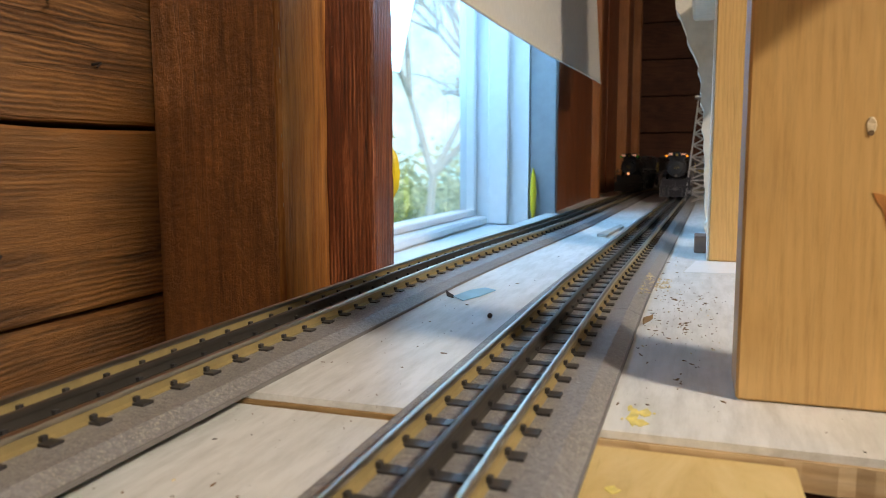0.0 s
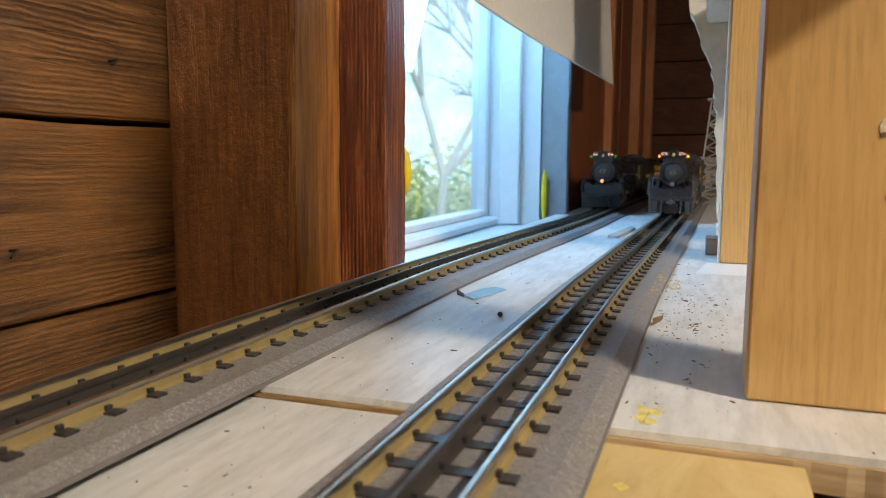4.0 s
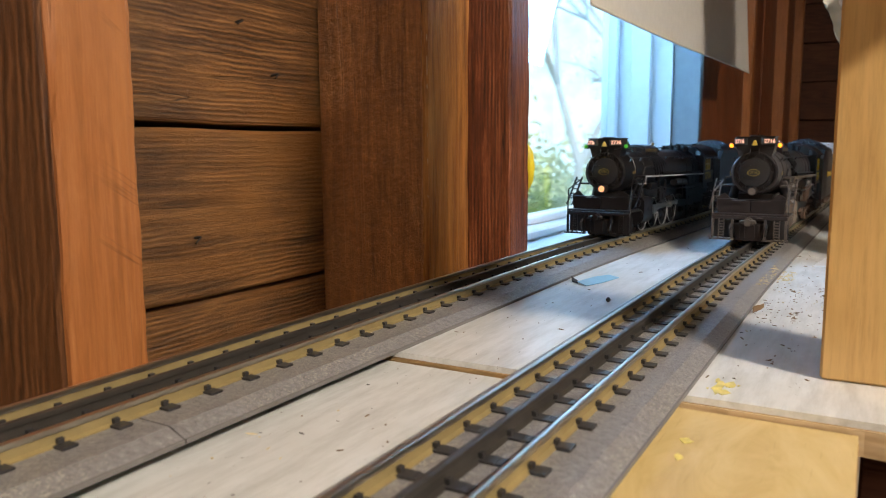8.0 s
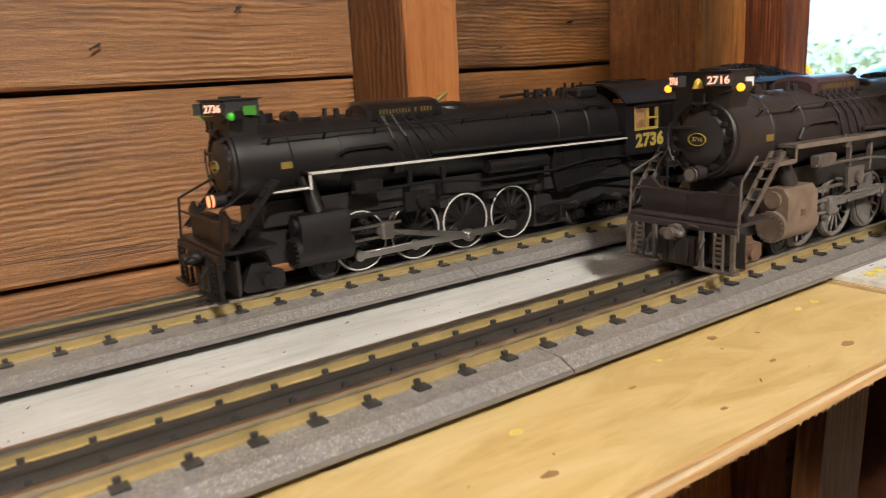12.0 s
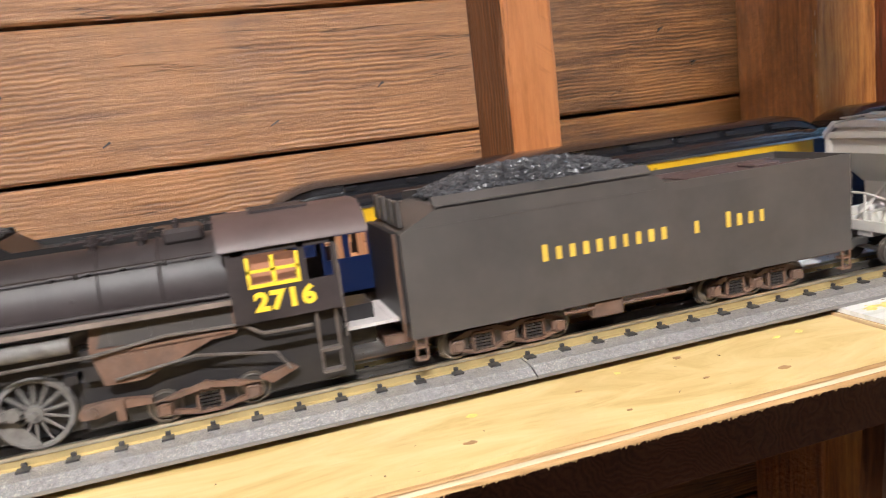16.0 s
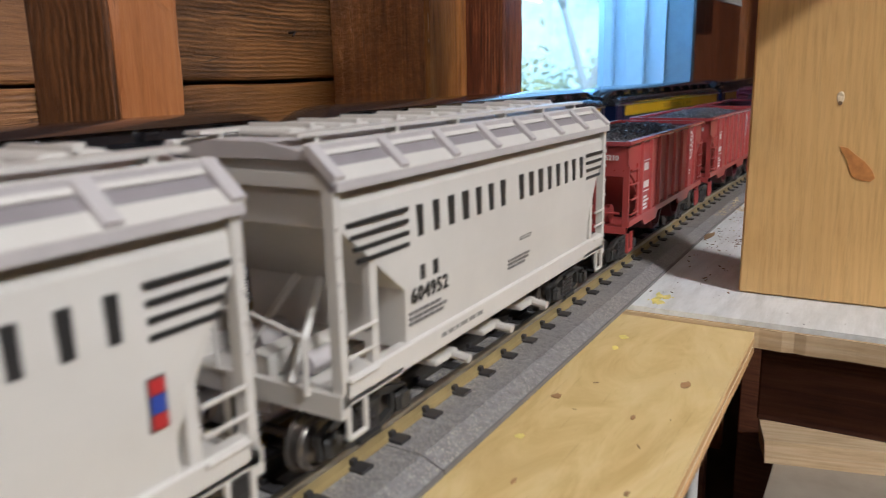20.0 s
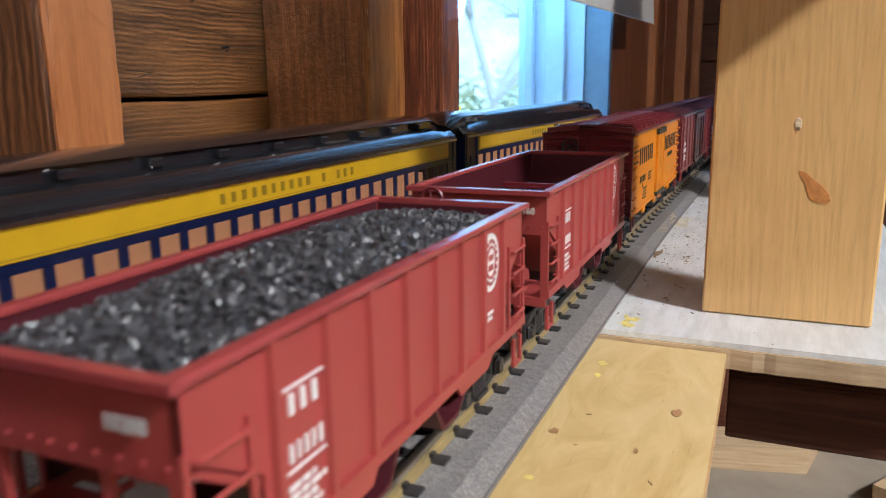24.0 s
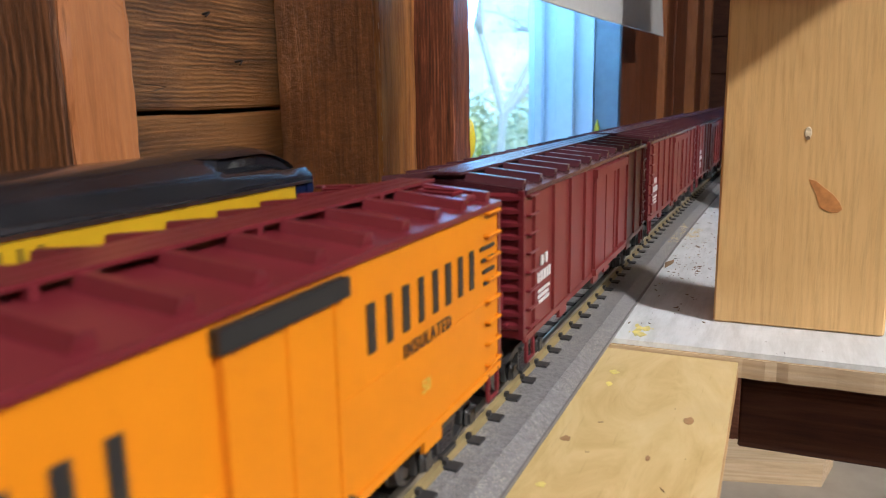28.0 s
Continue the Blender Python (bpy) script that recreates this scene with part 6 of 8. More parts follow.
    for s in (-1, 1):
        glyph_bars(bmp, 0.090, 0.128, 0.0905, 0.0026, s * 0.0140, 17, 3, (10, 12))
    tagged(part("dome_lettering", bmp, M_GOLDDIM, t), kind="stuff")
    for s in (-1, 1):
        for i in range(6):
            quick("sand_valve", body, t, lambda bm: box(bm, s * 0.0138, s * 0.0165, 0.088 + 0.007 * i, 0.091 + 0.007 * i, 0.0845, 0.0885, 0.0006))
    quick("steam_dome", body, t, lambda bm: loft(bm, [[(r * math.cos(a), 0.150 + r * 1.15 * math.sin(a), z) for a in [i * math.pi / 10 for i in range(20)]] for r, z in ((0.0125, 0.0850), (0.0112, 0.0905), (0.0085, 0.0925), (0.003, 0.0932))]), smooth=True)
    quick("whistle", M_GOLDDIM if trim[1] is M_WHITE else gear, t, lambda bm: (rod(bm, (0.004, 0.138, 0.094), (0.004, 0.146, 0.0985), 0.0018, 8), rod(bm, (0.004, 0.139, 0.0935), (0.004, 0.139, 0.0975), 0.0012, 8)), smooth=True)
    for x, y in ((-0.005, 0.222), (0.005, 0.222), (0.0, 0.230), (-0.007, 0.245), (0.007, 0.245)):
        quick("safety_valve", body, t, lambda bm: (rod(bm, (x, y, 0.088), (x, y, 0.0965), 0.0020, 8), rod(bm, (x, y, 0.0925), (x, y, 0.0935), 0.0032, 8)), smooth=True)
    quick("turret", body, t, lambda bm: (box(bm, -0.013, 0.013, 0.255, 0.275, 0.0875, 0.0955, 0.002), [rod(bm, (x, 0.262, 0.0955), (x, 0.262, 0.0990), 0.0012, 6) for x in (-0.008, 0.0, 0.008)], rod(bm, (-0.014, 0.205, 0.0925), (-0.004, 0.24, 0.0940), 0.0010, 5)))
    quick("generator", body, t, lambda bm: (rod(bm, (-0.006, 0.040, 0.0915), (0.006, 0.040, 0.0915), 0.0034, 10), box(bm, -0.003, 0.003, 0.036, 0.044, 0.087, 0.091)), smooth=True)
    quick("check_valve_set", body, t, lambda bm: [(rod(bm, (s * 0.007, 0.066, 0.088), (s * 0.007, 0.066, 0.0945), 0.0016, 7), rod(bm, (s * 0.007, 0.074, 0.088), (s * 0.007, 0.074, 0.0930), 0.0016, 7), box(bm, s * 0.003, s * 0.009, 0.045, 0.056, 0.0875, 0.0905, 0.0008)) for s in (-1, 1)])
    # cab
    cab = quick("cab", body, t, lambda bm: (box(bm, -0.0315, 0.0315, 0.2825, 0.2850, 0.047, 0.083), box(bm, -0.0315, 0.0315, 0.2825, 0.337, 0.0455, 0.0475), [(box(bm, s * 0.0300, s * 0.0315, 0.285, 0.337, 0.0475, 0.0625), box(bm, s * 0.0300, s * 0.0315, 0.285, 0.2915, 0.0625, 0.0835), box(bm, s * 0.0300, s * 0.0315, 0.3175, 0.321, 0.0625, 0.0835), box(bm, s * 0.0300, s * 0.0315, 0.334, 0.337, 0.0625, 0.0835), box(bm, s * 0.0300, s * 0.0315, 0.285, 0.337, 0.0795, 0.0835)) for s in (-1, 1)]))
    quick("cab_roof", body if trim[1] is M_WHITE else M_BROWNROOF, cab, lambda bm: prism(bm, [(0.0335, 0.0825), (0.0332, 0.0840), (0.0250, 0.0925), (0.012, 0.0970), (-0.012, 0.0970), (-0.0250, 0.0925), (-0.0332, 0.0840), (-0.0335, 0.0825), (-0.0240, 0.0905), (-0.012, 0.0955), (0.012, 0.0955), (0.0240, 0.0905)], "y", 0.2795, 0.354), smooth=True)
    quick("roof_hatch", body, cab, lambda bm: (box(bm, -0.010, 0.010, 0.300, 0.326, 0.0972, 0.0982), box(bm, -0.0115, -0.0102, 0.298, 0.328, 0.0972, 0.0986), box(bm, 0.0102, 0.0115, 0.298, 0.328, 0.0972, 0.0986)))
    for s in (-1, 1):
        quick("window_frame", M_GOLDOLD if trim[1] is M_WHITE else M_YEL, cab, lambda bm: (box(bm, s * 0.0300, s * 0.0320, 0.2915, 0.2932, 0.0640, 0.0780), box(bm, s * 0.0300, s * 0.0320, 0.3035, 0.3055, 0.0640, 0.0780), box(bm, s * 0.0300, s * 0.0320, 0.3158, 0.3175, 0.0640, 0.0780), box(bm, s * 0.0300, s * 0.0320, 0.2915, 0.3175, 0.0625, 0.0642), box(bm, s * 0.0300, s * 0.0320, 0.2915, 0.3175, 0.0702, 0.0716)))
        quick("lit_interior", M_LITWIN, cab, lambda bm: box(bm, s * 0.0240, s * 0.0246, 0.2920, 0.3160, 0.0630, 0.0775))
    words(number, 0.0128, M_GOLDOLD if trim[1] is M_WHITE else M_YEL, cab, side_text(0.3085, 0.0548, 0.0316), bold=0.0006, spacing=1.08, squeeze=1.12)
    for sgn in (-1, 1):
        quick("pony_frame", rusty, t, lambda bm: (prism(bm, [(-0.0065, 0.0060), (-0.0045, 0.0035), (0.0150, 0.0035), (0.0175, 0.0065), (0.0170, 0.0125), (0.0100, 0.0145), (0.0075, 0.0180), (-0.0005, 0.0185), (-0.0040, 0.0120)], "x", sgn * 0.0200, sgn * 0.0255), box(bm, sgn * 0.0255, sgn * 0.0262, 0.0005, 0.0095, 0.0128, 0.0142), rod(bm, (sgn * 0.0255, 0.0080, 0.0085), (sgn * 0.0280, 0.0080, 0.0085), 0.0040, 14)))
        # added black block for frame and shadow beneath the firebox
        quick("ash_pan_shell", M_SOOTSHADE, t, lambda bm: box(bm, sgn * 0.0005, sgn * 0.0180, 0.2060, 0.3400, 0.0035, 0.0300, 0.001))
    for ob in t.children:
        if ob.name.split(".")[0] in ("pilot_deck", "pump_shield", "front_ladder", "handrail_post", "step_back", "footboard", "front_rail", "pilot_back"):
            low = 1.0 if ob.name.startswith(("front_ladder", "handrail_post")) else 0.9
            ob.data.transform(Matrix.Diagonal((1.15, 1, low, 1)))
    head.location.z += 0.0045
    quick("header_foot", M_SOOTSHADE, t, lambda bm: prism(bm, [(-0.0150, 0.0840), (-0.0180, 0.0945), (0.0180, 0.0945), (0.0150, 0.0840)], "y", -0.001, 0.0150))
    quick("deck_plate", M_HOPROOF if rusty is M_RUST else M_SOOTSHADE, t, lambda bm: (box(bm, -0.024, 0.024, 0.338, 0.368, 0.0300, 0.0318), [box(bm, -0.022, 0.022, y, y + 0.0006, 0.0318, 0.0322) for y in (0.342, 0.347, 0.352, 0.357, 0.362)]))
    # driving wheels, rods
    for y in (0.0690, 0.1075, 0.1460, 0.1845):
        o = wheelset(t, y, 0.0180, drivers)
        o.name = "driving_wheelset"
        if y == 0.1460:
            for s in (-1, 1):
                quick("counterweight", M_DRYGREY if drivers is DRIVER_DUST else M_LOCO_B, o, lambda bm: prism(bm, [(0.0160 * math.cos(a), 0.0160 * math.sin(a)) for a in [radians(75 + i * 10) for i in range(21)]], "x", s * 0.0176 - 0.0004, s * 0.0176 + 0.0010))
        if trim[1] is M_WHITE:
            for s in (-1, 1):
                quick("white_tyre", M_TYRE, o, lambda bm: ring(bm, (s * 0.0182, 0, 0), "x", 0.0173, 0.00055, 40, 5), smooth=True)
    quick("frame_web", M_SOOTSHADE, t, lambda bm: box(bm, -0.010, 0.010, 0.055, 0.205, 0.003, 0.0125))
    truck(t, 0.2645, 0.043, rusty, 2, 0.0205)
    for y in (0.006, 0.046):
        wheelset(t, y, 0.0085, ENGINE_WHEEL)
    for s in (-1, 1):
        side = quick("side_rod", trim[2], t, lambda bm: ([rod(bm, (s * 0.0215, y - 0.12675, 0), (s * 0.0240, y - 0.12675, 0), 0.0032, 14) for y in (0.0690, 0.1075, 0.1460, 0.1845)], box(bm, s * 0.0220, s * 0.0238, -0.058, 0.058, -0.0022, 0.0022, 0.0005)), smooth=True, at=pose(0, 0.12675, 0.018))
        side["rod"] = "side"
        main = quick("main_rod", trim[2], t, lambda bm: (prism(bm, [(-0.066, 0.0012), (0.0, 0.0021), (0.0, -0.0021), (-0.066, -0.0012)], "x", s * 0.0248, s * 0.0264), rod(bm, (s * 0.0244, 0, 0), (s * 0.0276, 0, 0), 0.0040, 14), rod(bm, (s * 0.0244, -0.066, 0), (s * 0.027, -0.066, 0), 0.0022, 10)), smooth=True, at=pose(0, 0.1460, 0.018))
        main["rod"] = "main"
        ecc = quick("eccentric_rod", trim[2], t, lambda bm: (box(bm, s * 0.0272, s * 0.0282, -0.040, 0, -0.0009, 0.0009), rod(bm, (s * 0.0265, 0, 0), (s * 0.0288, 0, 0), 0.0022, 10)), at=pose(0, 0.1460, 0.018))
        ecc["rod"] = "eccentric"
    return t


def coal_heap(bm, x0, x1, y0, y1, z, rise, count, seed, size=0.0022):
    """Heaped lumps over a shallow mound."""
    rnd = random.Random(seed)
    n, m = 10, 6
    vs = {}

    def top(u, v):
        return z + rise * (math.sin(math.pi * min(1, max(0, u))) ** 0.5) * (math.sin(math.pi * min(1, max(0, v))) ** 0.6)
    for i in range(n + 1):
        for j in range(m + 1):
            u, v = i / n, j / m
            vs[i, j] = bm.verts.new((x0 + (x1 - x0) * v, y0 + (y1 - y0) * u, top(u, v) - 0.0008))
    for i in range(n):
        for j in range(m):
            bm.faces.new((vs[i, j], vs[i + 1, j], vs[i + 1, j + 1], vs[i, j + 1]))
    for _ in range(count):
        u, v = rnd.random(), rnd.random()
        s = size * rnd.uniform(0.55, 1.35)
        c = Vector((x0 + (x1 - x0) * v, y0 + (y1 - y0) * u, top(u, v) + rnd.uniform(-0.3, 0.4) * s))
        q = Euler((rnd.uniform(0, 6), rnd.uniform(0, 6), rnd.uniform(0, 6))).to_matrix()
        p = [c + q @ Vector((a * s * rnd.uniform(0.5, 1), b * s * rnd.uniform(0.4, 0.9), d * s * rnd.uniform(0.4, 0.9))) for a, b, d in ((1, 0, 0), (-1, 0, 0), (0, 1, 0), (0, -1, 0), (0, 0, 1), (0, 0, -1))]
        w = [bm.verts.new(k) for k in p]
        for a, b, d in ((0, 2, 4), (2, 1, 4), (1, 3, 4), (3, 0, 4), (2, 0, 5), (1, 2, 5), (3, 1, 5), (0, 3, 5)):
            bm.faces.new((w[a], w[b], w[d]))


def tender(label, body, gear, letters):
    t = thing("tender", label, "model tender", group="two model tenders")
    L = 0.292
    quick("tank", body, t, lambda bm: (prism(bm, [(0.0, 0.0205), (L, 0.0205), (L, 0.0770), (0.166, 0.0770), (0.150, 0.0885), (0.022, 0.0885), (0.0, 0.0770)], "x", -0.0325, 0.0325)), smooth=False)
    quick("tank_rim", body, t, lambda bm: ([box(bm, s * 0.0316, s * 0.0326, 0.160, L, 0.0765, 0.0816) for s in (-1, 1)], box(bm, -0.0325, 0.0325, L - 0.0010, L, 0.0765, 0.0816)))
    quick("bunker_rim", body, t, lambda bm: ([prism(bm, [(s * 0.0325, 0.0875), (s * 0.0325, 0.0895), (s * 0.0275, 0.0935), (s * 0.0265, 0.0930), (s * 0.031, 0.0870)], "y", 0.020, 0.150) for s in (-1, 1)]))
    quick("coal", M_COAL, t, lambda bm: coal_heap(bm, -0.027, 0.027, 0.026, 0.148, 0.0900, 0.0130, 2800, 21, 0.0023))
    quick("rear_deck", body if body is M_LOCO_B else M_BROWNROOF, t, lambda bm: (box(bm, -0.020, 0.020, 0.190, 0.270, 0.0770, 0.0783, 0.0004), box(bm, -0.018, -0.0165, 0.185, 0.275, 0.0770, 0.0802), box(bm, 0.0165, 0.018, 0.185, 0.275, 0.0770, 0.0802), box(bm, -0.009, 0.009, 0.24, 0.26, 0.0783, 0.0808, 0.001)))
    quick("seam_strip", body, t, lambda bm: [box(bm, s * 0.0325, s * 0.0327, 0.004, 0.155, 0.0788, 0.0791) for s in (-1, 1)])
    quick("front_sheet", M_SOOTSHADE, t, lambda bm: box(bm, -0.031, 0.031, -0.004, -0.0005, 0.03, 0.078))
    for x in (-0.028, -0.014, 0.004, 0.018):
        quick("coal_gate", body, t, lambda bm: box(bm, x, x + 0.010, 0.001, 0.0035, 0.080, 0.094, 0.0005))
    for s in (-1, 1):
        quick("front_grab", gear, t, lambda bm: rod(bm, (s * 0.031, -0.003, 0.02), (s * 0.031, -0.003, 0.078), 0.0008, 5))
    quick("underframe", gear, t, lambda bm: (box(bm, -0.018, 0.018, -0.012, L + 0.004, 0.0155, 0.0205), [box(bm, s * 0.022, s * 0.030, 0.108, 0.128, 0.010, 0.0200, 0.001) for s in (-1, 1)], [rod(bm, (s * 0.029, 0.09, 0.0165), (s * 0.029, 0.17, 0.0150), 0.0010, 5) for s in (-1, 1)]))
    for s in (-1, 1):
        for y in (0.001, L - 0.008):
            quick("end_step", gear, t, lambda bm: (box(bm, s * 0.027, s * 0.0325, y, y + 0.007, 0.008, 0.0092), box(bm, s * 0.027, s * 0.0325, y, y + 0.007, 0.0150, 0.0162), box(bm, s * 0.0315, s * 0.0325, y, y + 0.001, 0.008, 0.021), box(bm, s * 0.0315, s * 0.0325, y + 0.006, y + 0.007, 0.008, 0.021)))
    for y in (0.058, 0.226):
        truck(t, y, 0.062, gear, 3, 0.0205)
    coupler(t, L + 0.002, 1, M_TRUCK)
    bm = bmesh.new()
    for s in (1,):
        glyph_bars(bm, 0.076, 0.160, 0.0530, 0.0072, s * 0.0326, 10, 5, grow=1.3)
        glyph_bars(bm, 0.174, 0.182, 0.0530, 0.0072, s * 0.0326, 1, 9)
        glyph_bars(bm, 0.196, 0.228, 0.0530, 0.0072, s * 0.0326, 4, 12, grow=1.3)
    tagged(part("lettering", bm, letters, t), kind="stuff")
    return t


def covered_hopper(label, number, shield):
    """Grey three-bay covered hopper with sloped ends, roof hatches and end platforms."""
    t = thing("covered_hopper", label, "model hopper car", group="pair of grey covered hopper cars")
    L, W = 0.222, 0.0320
    side = [(-W, 0.030), (-W - 0.0008, 0.05), (-W - 0.0008, 0.066), (-W, 0.080), (-W + 0.002, 0.0865), (-0.024, 0.0930), (0.024, 0.0930), (W - 0.002, 0.0865), (W, 0.080), (W + 0.0008, 0.066), (W + 0.0008, 0.05), (W, 0.030)]

    def body(bm):
        # sloped ends: section by section along y the floor rises towards the end
        secs = []
        for y, zf in ((0.003, 0.0745), (0.0335, 0.0500), (0.0345, 0.0305), (L - 0.0225, 0.0305), (L - 0.0215, 0.0410), (L - 0.003, 0.0720)):
            secs.append([(x, y, max(z, zf)) if z < zf else (x, y, z) for x, z in side])
        loft(bm, secs)
    quick("body", M_HOP, t, body)
    quick("side_sill", M_HOP, t, lambda bm: [box(bm, s * 0.0290, s * 0.0335, 0.001, L - 0.001, 0.0245, 0.0325, 0.0006) for s in (-1, 1)])
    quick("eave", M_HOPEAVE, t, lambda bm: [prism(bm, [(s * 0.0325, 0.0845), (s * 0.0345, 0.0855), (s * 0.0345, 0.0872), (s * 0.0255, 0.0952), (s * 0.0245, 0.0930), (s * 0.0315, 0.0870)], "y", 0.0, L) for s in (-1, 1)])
    quick("roof", M_HOPROOF, t, lambda bm: prism(bm, [(-0.0255, 0.0928), (-0.0245, 0.0952), (-0.010, 0.0975), (0.010, 0.0975), (0.0245, 0.0952), (0.0255, 0.0928)], "y", 0.0, L))
    for s in (-1, 1):
        quick("eave_strip", M_HOP, t, lambda bm: prism(bm, [(s * 0.0346, 0.0872), (s * 0.0350, 0.0876), (s * 0.0312, 0.0910), (s * 0.0308, 0.0905)], "y", 0.0, L))
        quick("roof_strip", M_HOP, t, lambda bm: prism(bm, [(s * 0.0276, 0.0936), (s * 0.0280, 0.0940), (s * 0.0248, 0.0972), (s * 0.0240, 0.0960)], "y", 0.0, L))
    for y in [0.0015 + i * (L - 0.003) / 7 for i in range(8)]:
        for s in (-1, 1):
            quick("roof_rib", M_HOPROOF, t, lambda bm: prism(bm, [(s * 0.0342, 0.0868), (s * 0.0354, 0.0890), (s * 0.0264, 0.0972), (s * 0.0250, 0.0948)], "y", y - 0.0021, y + 0.0021))
    for s in (-1, 1):
        quick("eave_rail", M_HOPROOF, t, lambda bm: (box(bm, s * 0.0338, s * 0.0352, 0, L, 0.0850, 0.0874), box(bm, s * 0.0248, s * 0.0268, 0, L, 0.0950, 0.0968)))
    for s in (-1, 1):
        quick("roof_walk", M_HOP, t, lambda bm: (box(bm, s * 0.0150, s * 0.0215, 0.002, L - 0.002, 0.0985, 0.0996), [box(bm, s * 0.0160, s * 0.0205, y, y + 0.002, 0.0958, 0.0986) for y in [0.01 + i * 0.04 for i in range(6)]]))
    for y in [0.012 + i * 0.0225 for i in range(9)]:
        quick("hatch", M_HOP, t, lambda bm: (box(bm, -0.0105, 0.0105, y, y + 0.016, 0.0975, 0.1000, 0.0008), box(bm, -0.0120, 0.0120, y + 0.0065, y + 0.0085, 0.0998, 0.1012)))
    for y, d in ((0.0, 1), (L, -1)):
        end = quick("end_frame", M_HOP, t, lambda bm: ([box(bm, s * 0.0300, s * 0.0335, y, y + d * 0.0030, 0.0245, 0.0855) for s in (-1, 1)], [box(bm, s * 0.0298, s * 0.0325, y + d * 0.016, y + d * 0.0195, 0.0300, 0.066) for s in (-1, 1)], box(bm, -0.0335, 0.0335, y, y + d * 0.0022, 0.0855, 0.0895), box(bm, -0.0335, 0.0335, y, y + d * 0.030, 0.0245, 0.0265), box(bm, -0.0335, 0.0335, y - d * 0.001, y + d * 0.0015, 0.0215, 0.0285), [rod(bm, (s * 0.012, y + d * 0.003, 0.0265), (s * 0.005, y + d * 0.028, 0.052), 0.0014, 6) for s in (-1, 1)], box(bm, -0.004, 0.004, y + d * 0.002, y + d * 0.045, 0.0266, 0.034)))
        quick("end_rail", M_HOP, end, lambda bm: (rod(bm, (-0.030, y + d * 0.0005, 0.0475), (0.0, y + d * 0.0005, 0.0475), 0.0009, 5), rod(bm, (0.0, y + d * 0.0005, 0.0475), (0.022, y - d * 0.0015, 0.0440), 0.0009, 5), [rod(bm, (x, y + d * 0.0005, 0.026), (x, y + d * 0.0005, 0.0475), 0.0008, 5) for x in (-0.030, -0.015, 0.0)], rod(bm, (0.022, y - d * 0.0015, 0.027), (0.022, y - d * 0.0015, 0.0440), 0.0009, 5)))
        for s in (-1, 1):
            quick("ladder", M_HOP, end, lambda bm: ([rod(bm, (s * 0.0342, y + d * 0.003, z), (s * 0.0342, y + d * 0.0165, z), 0.0006, 5) for z in (0.0315, 0.0385, 0.0455)], [rod(bm, (s * 0.0342, y + d * 0.001, z), (s * 0.0310, y + d * 0.001, z), 0.0006, 5) for z in (0.0525, 0.060, 0.0675, 0.075)]))
            quick("stirrup", M_HOP, end, lambda bm: (rod(bm, (s * 0.033, y + d * 0.0025, 0.0245), (s * 0.033, y + d * 0.0025, 0.0145), 0.0009, 5), rod(bm, (s * 0.033, y + d * 0.0105, 0.0245), (s * 0.033, y + d * 0.0105, 0.0145), 0.0009, 5), rod(bm, (s * 0.033, y + d * 0.0025, 0.0145), (s * 0.033, y + d * 0.0105, 0.0145), 0.0009, 5)))
        quick("brake_cylinder", M_HOPROOF, end, lambda bm: (rod(bm, (-0.012, y + d * 0.012, 0.033), (-0.012, y + d * 0.026, 0.033), 0.005, 12), rod(bm, (0.012, y + d * 0.010, 0.030), (0.012, y + d * 0.022, 0.030), 0.0035, 10)), smooth=True)
    for yc in (0.074, 0.111, 0.148):
        quick("outlet", M_HOP, t, lambda bm: (loft(bm, [[(-0.020, yc - 0.016, 0.0365), (0.020, yc - 0.016, 0.0365), (0.020, yc + 0.016, 0.0365), (-0.020, yc + 0.016, 0.0365)], [(-0.011, yc - 0.006, 0.0135), (0.011, yc - 0.006, 0.0135), (0.011, yc + 0.006, 0.0135), (-0.011, yc + 0.006, 0.0135)]]), box(bm, -0.024, 0.024, yc - 0.008, yc + 0.008, 0.0115, 0.0140, 0.0006), rod(bm, (0.024, yc + 0.004, 0.0128), (0.031, yc + 0.004, 0.0120), 0.0018, 8)))
    quick("centre_sill", M_HOPROOF, t, lambda bm: box(bm, -0.006, 0.006, 0.0, L, 0.0175, 0.0245))
    for y in (0.024, L - 0.024):
        truck(t, y)
    coupler(t, 0.0, -1, M_TRUCK)
    coupler(t, L, 1, M_TRUCK)
    bm = bmesh.new()
    X = 0.0328
    for i in range(4):
        box(bm, X - 0.0006, X + 0.0004, 0.006 + 0.0015 * i, 0.0365, 0.0748 - i * 0.0036 - 0.0007, 0.0748 - i * 0.0036 + 0.0007)
        box(bm, X - 0.0006, X + 0.0004, L - 0.0265, L - 0.0035 - 0.0012 * i, 0.0748 - i * 0.0036 - 0.0007, 0.0748 - i * 0.0036 + 0.0007)
    glyph_bars(bm, 0.0385, 0.108, 0.0702, 0.0098, X, 7, 31)
    glyph_bars(bm, 0.115, 0.193, 0.0702, 0.0098, X, 8, 44)
    glyph_bars(bm, 0.040, 0.056, 0.0535, 0.0048, X, 2, 3)
    tagged(part("lettering", bm, M_BLACK, t), kind="stuff")
    bm = bmesh.new()
    small_print(bm, 0.036, 0.062, 0.0415, 0.0009, X, 3, 6)
    small_print(bm, 0.108, 0.130, 0.0425, 0.0008, X, 3, 8)
    small_print(bm, 0.118, 0.132, 0.0500, 0.0005, X, 2, 9)
    small_print(bm, 0.054, 0.092, 0.0290, 0.0015, 0.0334, 1, 10)
    tagged(part("small_print", bm, M_PRINT, t), kind="stuff")
